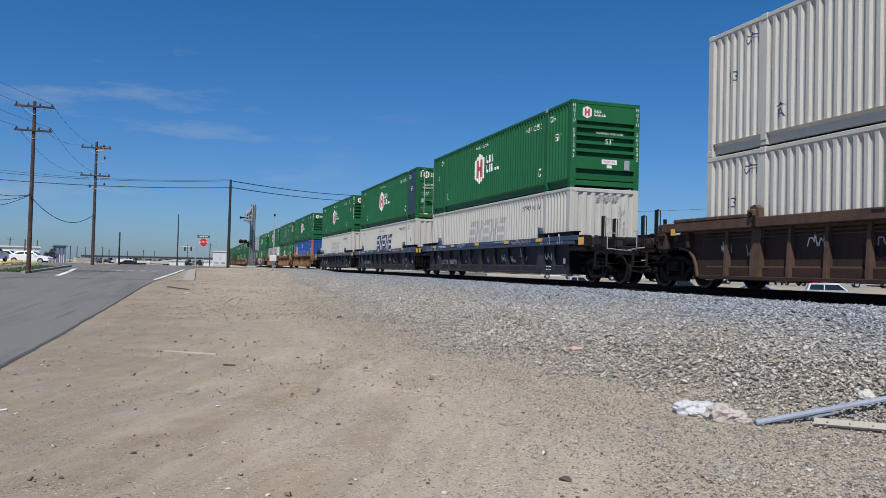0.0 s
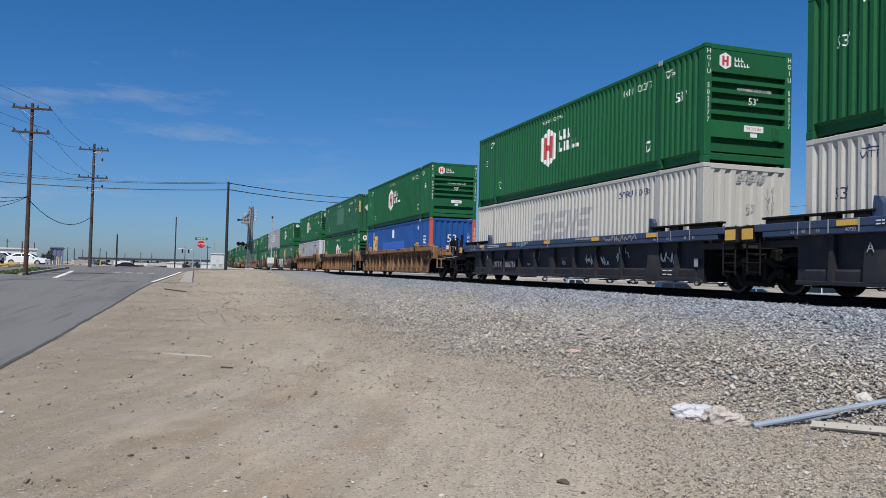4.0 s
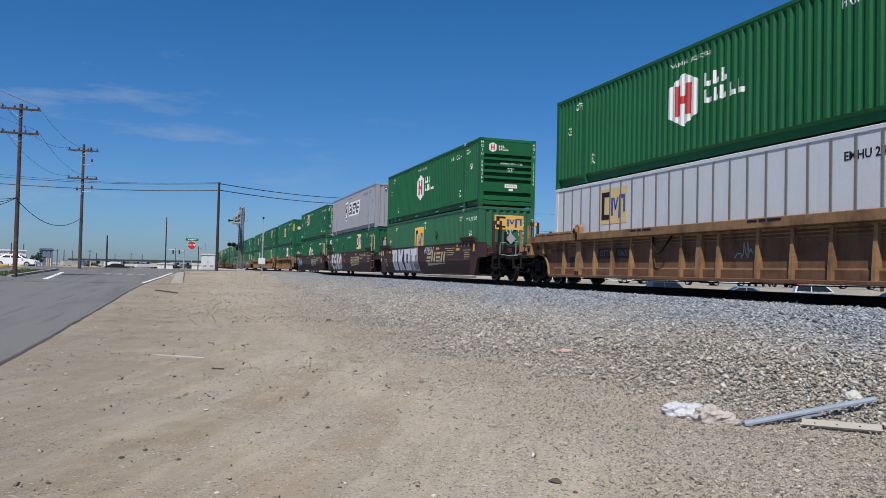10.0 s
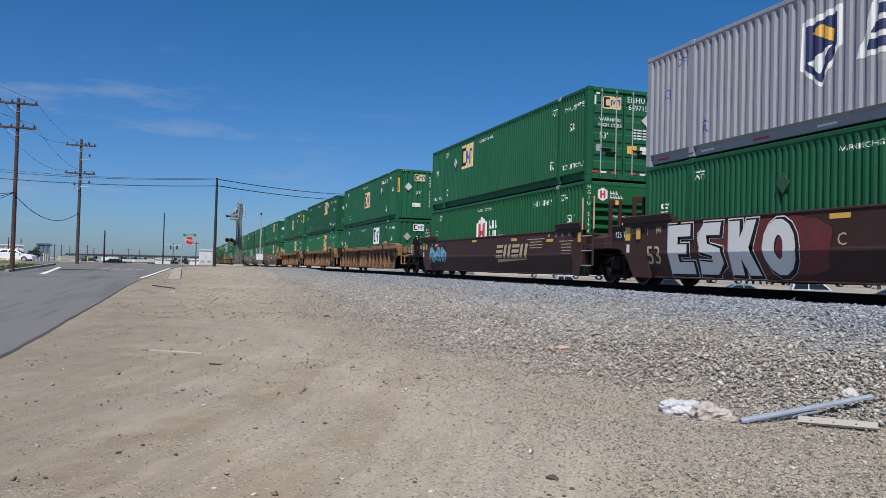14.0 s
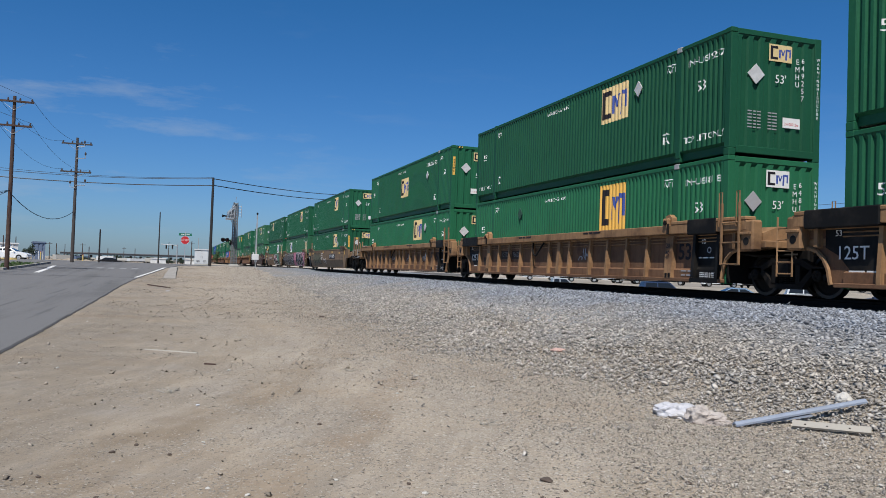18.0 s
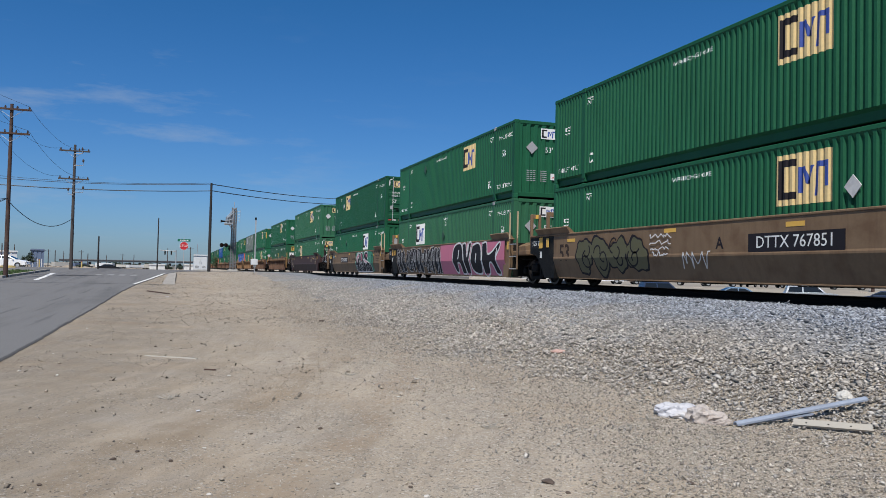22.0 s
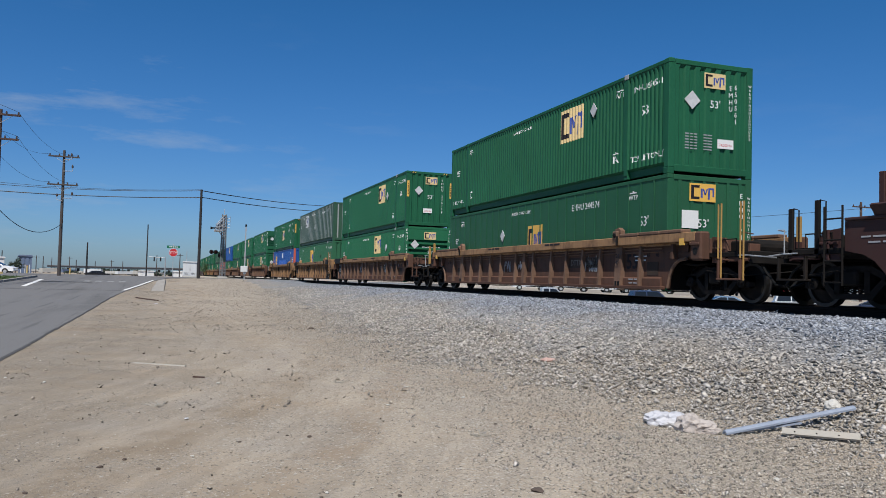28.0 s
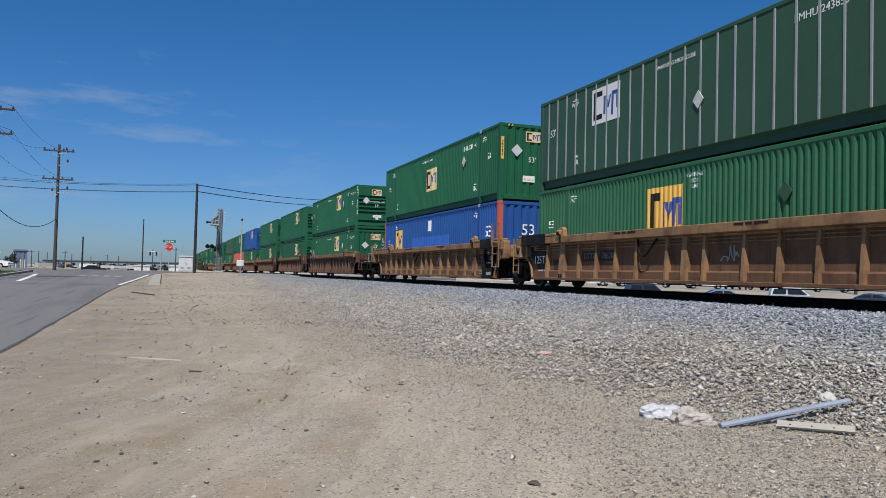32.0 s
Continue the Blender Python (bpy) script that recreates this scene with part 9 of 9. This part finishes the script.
for az, d in ((-8.6, 92), (-6.1, 100)):
    bollard(*at(az, d))
for az, d, s in ((-11.3, 72, 1.0), (-10.9, 74, 0.7), (-11.8, 70, 0.8), (-10.2, 76, 0.6)):
    x, y = at(az, d)
    rgk = random.Random(int(d * 10))
    s_ = Shape().box(-0.55 * s, 0.55 * s, -0.3 * s, 0.3 * s, 0, 0.42 * s, 0.1 * s)
    s_.v = [(a + rgk.uniform(-0.05, 0.05), b + rgk.uniform(-0.05, 0.05), c + rgk.uniform(-0.03, 0.03)) for a, b, c in s_.v]
    tagged(part("concrete_block", s_, BLOCK_YEL, None, "", pose(x, y, level(x, y) - 0.02, 0, 0, 40 * s)), "faded yellow concrete wheel stop", "concrete block")


# ---- distance ----
def shed(name, label, az0, az1, dist, top, material, depth=25, bays=8, roof=None):
    x0, y0 = at(az0, dist)
    x1, y1 = at(az1, dist)
    w, h = math.hypot(x1 - x0, y1 - y0), EYE[2] + dist * math.tan(radians(top)) - 0.3
    t = thing(name, label, "building", m=pose((x0 + x1) / 2, (y0 + y1) / 2, 0.3, 0, 0, math.degrees(math.atan2(y1 - y0, x1 - x0))))
    part("wall", Shape().box(-w / 2, w / 2, 0, depth, 0, h, 0.02), material, t)
    part("roof", Shape().extrude([(-w / 2 - 0.3, h), (w / 2 + 0.3, h), (w / 2, h + 0.35), (-w / 2, h + 0.35)], "y", -0.3, depth + 0.3), roof or material, t)
    for i in range(bays):
        x = -w / 2 + w * (i + 0.5) / bays
        if i % 3 == 1:
            part("dock_door", Shape().box(x - w / bays * 0.28, x + w / bays * 0.28, -0.06, 0.0, 0.1, h * 0.55, 0.01), CABINET, t)
        else:
            part("wall_pilaster", Shape().box(x - 0.15, x + 0.15, -0.12, 0.0, 0, h * 0.98, 0.01), material, t)
    return t


shed("warehouse", "long white low warehouse in the distance", -16.5, -9.9, 230, 0.72, SHED_WHITE, bays=10)
shed("warehouse", "blue-grey ribbed shed in the distance", -9.1, -8.35, 205, 0.86, SHED_BLUE, depth=14, bays=9)
shed("warehouse", "pale low shed beyond the crossing", -1.9, -0.9, 300, 0.1, SHED_WHITE, depth=14, bays=6)
shed("warehouse", "white box building by the crossing street", 0.35, 1.3, 260, 0.12, SHED_WHITE, depth=8, bays=4)

# overpass far behind the crossing
br = thing("overpass", "dark grey concrete overpass with columns and a parapet", "bridge", m=pose(0, 0, 0))
pl, pr = Vector(aloft(-7.4, 0.33, 460)), Vector(aloft(1.4, 0.38, 430))
d = (pr - pl)
seg = 14
for i in range(seg):
    p, q = pl + d * (i / seg), pl + d * ((i + 1) / seg)
    s = Shape()
    vv = []
    for e in (p, q):
        vv += [(e.x, e.y - 4, e.z - 0.9), (e.x, e.y + 4, e.z - 0.9), (e.x, e.y + 4, e.z - 0.1), (e.x, e.y - 4, e.z - 0.1)]
    s.add(vv, [(0, 1, 2, 3), (4, 5, 6, 7), (0, 1, 5, 4), (1, 2, 6, 5), (2, 3, 7, 6), (3, 0, 4, 7)])
    part("deck_span", s, BRIDGE, br)
    s = Shape()
    s.add([(v[0], v[1] * 1.0 - (0.06 if k % 4 in (0, 3) else 7.7), v[2] + (0.3 if k % 4 in (2, 3) else 0.8)) for k, v in enumerate(vv)], [(0, 1, 2, 3), (4, 5, 6, 7), (0, 1, 5, 4), (1, 2, 6, 5), (2, 3, 7, 6), (3, 0, 4, 7)])
    part("parapet", s, DULL_STEEL, br)
    part("column", Shape().rod((q.x, q.y, 0.1), (q.x, q.y, q.z - 1.1), 0.7, 10), BRIDGE, br)

# far utility poles and street lamps
rg = random.Random(4)
for i, (az, dist, top) in enumerate(((-11.6, 240, 1.35), (-10.75, 215, 1.25), (-10.05, 260, 1.2), (-8.1, 300, 0.95), (-7.7, 280, 0.9), (-7.2, 340, 0.85), (-6.15, 300, 0.95), (-5.75, 270, 0.75), (-4.6, 350, 0.7), (-3.6, 380, 0.8), (-2.9, 330, 0.75), (-0.75, 300, 1.25), (0.75, 240, 1.4))):
    x, y = at(az, dist)
    h = EYE[2] + dist * math.tan(radians(top)) - level(x, y)
    utility_pole("utility_pole", "distant wooden utility pole", x, y, h, 0.17, WOOD_GREY, [(h - 0.4, 1.8)] if i % 3 == 0 else [])
tg = thing("traffic_signal_gantry", "far street signal mast arm with two signal heads", "traffic light", m=pose(*at(-0.2, 210), 0.3))
part("mast", Shape().rod((0, 0, 0), (0, 0, 5.4), 0.13, 8), GALV, tg)
part("arm", Shape().rod((0, 0, 5.1), (-3.9, 0, 5.3), 0.09, 8), GALV, tg)
for k in range(2):
    part("signal_head", Shape().box(-1.3 - 1.5 * k, -0.95 - 1.5 * k, -0.2, 0.1, 4.2, 5.2, 0.03), BLACK, tg)


# trees: tapered trunk, limbs, crowns of leaf clumps
def tree(label, x, y, h, r, seed, leaf, tall=0.45):
    rg = random.Random(seed)
    t = thing("tree", label, "tree", m=pose(x, y, level(x, y) - 0.1))
    part("trunk", Shape().rod((0, 0, 0), (0.05 * h * rg.uniform(-1, 1), 0, h * 0.6), 0.045 * h, 8, 0.015 * h), WOOD_GREY, t)
    for k in range(5):
        a = k * 1.3 + rg.uniform(0, 0.6)
        part("limb", Shape().rod((0, 0, h * (0.3 + 0.06 * k)), (r * 0.6 * math.cos(a), r * 0.6 * math.sin(a), h * (0.6 + 0.07 * k)), 0.018 * h, 6, 0.006 * h), WOOD_GREY, t)
    s = Shape()
    hubs = [(rg.gauss(0, 0.42) * r, rg.gauss(0, 0.42) * r, h * (1 - tall / 2) + rg.gauss(0, 0.22) * h * tall) for _ in range(16)]
    for i in range(950):
        cx, cy, cz = rg.choice(hubs)
        px, py, pz = cx + rg.gauss(0, 0.17) * r, cy + rg.gauss(0, 0.17) * r, cz + rg.gauss(0, 0.1) * h * tall
        q = 0.07 * r * rg.uniform(0.6, 1.5) + 0.05
        u, w = Vector((rg.gauss(0, 1), rg.gauss(0, 1), rg.gauss(0, 1))).normalized() * q, Vector((rg.gauss(0, 1), rg.gauss(0, 1), rg.gauss(0, 1))).normalized() * q
        p = Vector((px, py, pz))
        s.add([p - u, p + w * 0.6, p + u, p - w * 0.6], [(0, 1, 2, 3)])
    part("crown", s, leaf, t)
    return t


tree("dark dense round-headed tree by the sheds", *at(-9.25, 180), 3.3, 1.5, 1, LEAF_DARK, 0.55)
tree("green roadside tree beside the far track", *at(2.62, 260), 5.0, 1.7, 2, LEAF, 0.7)
tree("green roadside tree beside the far track", *at(2.85, 290), 5.2, 2.0, 3, LEAF, 0.7)
for k in range(10):
    tree("low grey-green distant tree", *at(-7.6 + 0.83 * k + 0.3 * math.sin(k * 5), 360 + 20 * math.sin(k * 3)), 2.2 + 0.7 * math.sin(k * 2.1), 2.6, 10 + k, LEAF_DARK, 0.8)

# trailers and boxes standing in the yards past the crossing
def trailer(az, dist, w, h, material, rz, label):
    x, y = at(az, dist)
    t = thing("storage_trailer", label, "trailer", "trailers in the far yards", pose(x, y, level(x, y), 0, 0, rz))
    part("box_body", Shape().box(-w / 2, w / 2, -1.2, 1.2, 0.5, h, 0.04), material, t)
    for k in range(2):
        part("wheel", Shape().lathe([(-0.15, 0), (-0.15, 0.45), (0.15, 0.45), (0.15, 0)], "y", 12, (w / 2 - 0.8 - 1.2 * k, -1.0, 0.45)), TYRE, t)
    part("landing_leg", Shape().box(-w / 2 + 0.8, -w / 2 + 1.0, -1.0, -0.8, 0, 0.5), GRIME, t)
    part("side_skirt", Shape().box(-w / 2 + 0.1, w / 2 - 0.1, -1.21, -1.2, 0.5, 0.62), GRIME, t)
    return t


yard = random.Random(17)
for k in range(12):
    az = -8.1 + 8.6 * (k + yard.random() * 0.8) / 12
    trailer(az, yard.uniform(260, 420), yard.uniform(3, 8), yard.uniform(1.3, 2.1), yard.choice((CABINET, SHED_BLUE, CONCRETE, RUST_CAR, CONCRETE)), yard.uniform(-40, 40), "trailer box standing in a far yard")

# dirt heaps and low clutter past the crossing
for k, (az, dist, w, h) in enumerate(((-7.5, 150, 6, 0.9), (-6.9, 170, 8, 1.1), (-8.0, 165, 5, 0.8), (-5.9, 190, 7, 0.9), (-3.0, 200, 9, 0.7))):
    rgk = random.Random(k)
    s, n, m_ = Shape(), 14, 5
    vv = [(0, 0, h)]
    for j in range(1, m_ + 1):
        for i in range(n):
            a = 2 * math.pi * i / n
            rr = j / m_ * (0.8 + 0.3 * rgk.random())
            vv.append((w / 2 * rr * math.cos(a), w / 3 * rr * math.sin(a), h * (1 - (j / m_)) ** 1.2 + (0.1 * rgk.random() if j < m_ else -0.1)))
    ff = [(0, 1 + i, 1 + (i + 1) % n) for i in range(n)] + [(1 + (j - 1) * n + i, 1 + (j - 1) * n + (i + 1) % n, 1 + j * n + (i + 1) % n, 1 + j * n + i) for j in range(1, m_) for i in range(n)]
    s.add(vv, ff)
    x, y = at(az, dist)
    tagged(part("dirt_mound", s, DIRT, None, "", pose(x, y, level(x, y))), "low heap of dry brown dirt", "dirt heap")


# ---- litter and single stones on the dirt ----
def on_ground(az, el):
    """Where a line of sight from the standpoint meets the ground."""
    dx, dy, dz = math.sin(radians(az)), math.cos(radians(az)), math.tan(radians(el))
    lo, hi = 2.0, 200.0
    for _ in range(50):
        mid = (lo + hi) / 2
        if EYE[2] + mid * dz > level(mid * dx, mid * dy):
            lo = mid
        else:
            hi = mid
    return mid * dx, mid * dy


def crumpled(name, label, az, el, lumps_, seed, material, category):
    """A crumpled plastic sheet: several squashed lumps run together, creased all over."""
    x, y = on_ground(az, el)
    bm = bmesh.new()
    for k, (dx, dy, w, d, h) in enumerate(lumps_):
        made = bmesh.ops.create_icosphere(bm, subdivisions=4, radius=0.5)["verts"]
        for v in made:
            q = v.co * 2.0
            f = 1.08 + 0.26 * noise.noise(q * 0.9 + Vector((seed + k, 0, 0))) - 0.5 * abs(noise.noise(q * 1.5 + Vector((0, seed + k, 0)))) - 0.16 * abs(noise.noise(q * 3.1 + Vector((k, 0, seed))))
            v.co = Vector((dx + v.co.x * f * w, dy + v.co.y * f * d, max(-0.01, h * (0.25 + v.co.z * f))))
    me = bpy.data.meshes.new(name)
    bm.to_mesh(me)
    bm.free()
    me.materials.append(material)
    return tagged(part(name, me, material, None, "", pose(x, y, level(x, y) + 0.008, 0, 0, -36)), label, category)


crumpled("plastic_bag", "crumpled white plastic sheet lying on gravel", 35.25, -9.5, [(-0.06, 0, 0.36, 0.34, 0.2), (0.1, 0.05, 0.34, 0.3, 0.17), (0.04, -0.1, 0.26, 0.2, 0.1)], 1.0, BAG, "plastic bag")
crumpled("plastic_bag", "crumpled stained pale paper beside the white plastic", 37.2, -9.8, [(-0.06, 0, 0.3, 0.26, 0.25), (0.07, 0.0, 0.28, 0.24, 0.18), (0.15, -0.04, 0.2, 0.16, 0.09)], 7.0, PAPER, "plastic bag")


def lying(name, label, category, a, b, profile, material, lift_a, lift_b):
    """A long thin thing lying from a to b on the ground."""
    p, q = Vector((*a, level(*a) + lift_a)), Vector((*b, level(*b) + lift_b))
    L = (q - p).length
    s = Shape().extrude(profile, "y", 0, L)
    turn = (q - p).to_track_quat("Y", "Z").to_matrix().to_4x4()
    return tagged(part(name, s, material, None, "", Matrix.Translation(p) @ turn), label, category)


pa, pb = on_ground(39.1, -9.9), on_ground(46.9, -7.9)
lying("plastic_trim", "long grey-blue plastic trim strip bent on the stones", "trim strip", pa, pb, [(-0.035, 0.0), (-0.035, 0.02), (-0.015, 0.042), (0.015, 0.042), (0.035, 0.02), (0.035, 0.0), (0.022, 0.0), (0.022, 0.016), (0.0, 0.03), (-0.022, 0.016), (-0.022, 0.0)], PIPE_BLUE, 0.012, 0.07)
pa2, pb2 = on_ground(40.4, -9.65), on_ground(43.8, -9.0)
lying("plastic_trim", "thin grey plastic strip under the trim", "trim strip", pa2, pb2, [(-0.025, 0), (0.025, 0), (0.025, 0.02), (-0.025, 0.02)], PIPE_BLUE, 0.02, 0.05)
pc, pd = on_ground(42.7, -9.62), on_ground(47.3, -9.55)
pk = lying("wood_lath", "sun-bleached cream lath with nail holes", "plank", pc, pd, [(-0.035, 0), (0.03, 0), (0.045, 0.02), (0.01, 0.075), (-0.01, 0.07)], PLANK_TAN, 0.02, 0.02)
for k in range(4):
    part("nail_hole", Shape().lathe([(0, 0), (0, 0.008), (0.0015, 0.008), (0.0015, 0)], "x", 8, (0.0325, 0.12 + 0.2 * k, 0.042)), BLACK, pk)


def boulder(name, label, az, el, size, seed, material, flat=0.6):
    x, y = on_ground(az, el)
    bm = bmesh.new()
    bmesh.ops.create_icosphere(bm, subdivisions=3, radius=0.5)
    for v in bm.verts:
        f = 1 + 0.35 * noise.noise(v.co * 2.2 + Vector((seed, 0, 0))) + 0.12 * noise.noise(v.co * 7 + Vector((0, seed, 0)))
        v.co = Vector((v.co.x * f * 1.2, v.co.y * f, v.co.z * f * flat))
    me = bpy.data.meshes.new(name)
    bm.to_mesh(me)
    bm.free()
    me.materials.append(material)
    ob = part(name, me, material, None, "", pose(x, y, level(x, y) + size * flat * 0.28, 0, 0, seed * 50) @ Matrix.Diagonal((size, size, size, 1)))
    return tagged(ob, label, "stone")


boulder("stone", "pale fist-sized rock among the ballast", 45.7, -7.6, 0.17, 1, PALE_STONE, 0.85)
boulder("stone", "dark flat clod on the dirt", 26.5, -14.55, 0.09, 2, CLOD, 0.4)
boulder("stone", "pinkish broken brick on the gravel bank", 27.0, -5.55, 0.2, 3, BRICK_PINK, 0.4)
boulder("stone", "dark clod at the rut", 9.9, -3.7, 0.15, 4, CLOD, 0.45)
clods = random.Random(21)
for i in range(60):
    az, el = clods.uniform(-12, 47), -clods.uniform(3.2, 16.5)
    x, y = on_ground(az, el)
    if x < road_right(y) + 0.3:
        continue
    boulder("stone", clods.choice(("small brown clod on the dirt", "small tan stone on the dirt")), az, el, clods.uniform(0.022, 0.048), i + 5, clods.choice((CLOD, CLOD, CLOD, PALE_STONE)), 0.55)
# dry weed stalks
for k, (az, el) in enumerate(((-0.5, -9.0), (12.0, -7.5), (33.5, -9.9), (22.0, -11.0))):
    x, y = on_ground(az, el)
    s, rgk = Shape(), random.Random(k)
    for i in range(16):
        a, l_ = rgk.uniform(0, 6.28), rgk.uniform(0.05, 0.16)
        s.rod((rgk.uniform(-0.06, 0.06), rgk.uniform(-0.06, 0.06), 0.0), (l_ * math.cos(a), l_ * math.sin(a), rgk.uniform(0.01, 0.05)), 0.003, 4)
    tagged(part("dry_weed", s, PLANK_TAN, None, "", pose(x, y, level(x, y) + 0.002)), "little tuft of dry straw-coloured weed", "weed", kind="stuff")
# sticks and scraps lying on the dirt
for label, a, b, prof, material in (("long dark weathered stick on the dirt", (-1.98, -1.72), (-0.57, -1.9), [(-0.04, 0), (0.04, 0), (0.03, 0.05), (-0.03, 0.05)], WOOD),
                                    ("pale straw-coloured stick half buried in dirt", (-1.99, -6.1), (1.41, -6.36), [(-0.02, 0), (0.02, 0), (0.012, 0.018), (-0.012, 0.018)], PLANK_TAN),
                                    ("short dark twig on the dirt", (1.9, -7.1), (2.7, -7.15), [(-0.012, 0), (0.012, 0), (0.006, 0.02), (-0.006, 0.02)], WOOD)):
    lying("stick", label, "stick", on_ground(*a), on_ground(*b), prof, material, 0.002, 0.002)
for az, el, size in ((-0.71, -2.1, 0.16), (-11.6, -9.6, 0.07), (1.6, -9.9, 0.04)):
    x, y = on_ground(az, el)
    s = Shape().box(-size / 2, size / 2, -size / 3, size / 3, 0.0, 0.012, 0.004)
    tagged(part("paper_scrap", s, BAG, None, "", pose(x, y, level(x, y) + 0.004, 6, -5, 30 * size)), "small white paper scrap on the dirt", "litter")


# ---- movement ----
def rolled(t):
    """Metres that the train has rolled at t seconds, counted from its place at 16 s."""
    u = (t - 16) / 16
    return 197.6016 * u + 6.8586 * u ** 2 - 0.4226 * u ** 3 - 2.8491 * u ** 4 - 3.3949 * u ** 5 + 2.0036 * u ** 6 + 2.9565 * u ** 7


def motions():
    for ob, mid, up in TRAIN:
        walk(ob, [(t, track_pose(mid - rolled(t), RAIL_Z + up)) for t in range(33)])
    # wheels: one turn of the action for the front and one for the rear axle of a truck, shared by all trucks
    total = rolled(32) - rolled(0)
    steps = int(total / WHEEL_R / radians(72)) + 1
    made = {}
    for ws in ROLLING:
        key = round(ws.location.y, 3)
        if key not in made:
            walk(ws, [(32 * i / steps, pose(0, key, WHEEL_R, math.degrees((rolled(32 * i / steps) - rolled(0)) / WHEEL_R) % 360)) for i in range(steps + 1)])
            made[key] = ws
        else:
            src = made[key].animation_data
            ws.rotation_mode = "QUATERNION"
            keys = ws.animation_data_create()
            keys.action = src.action
            keys.action_slot = src.action_slot


motions()
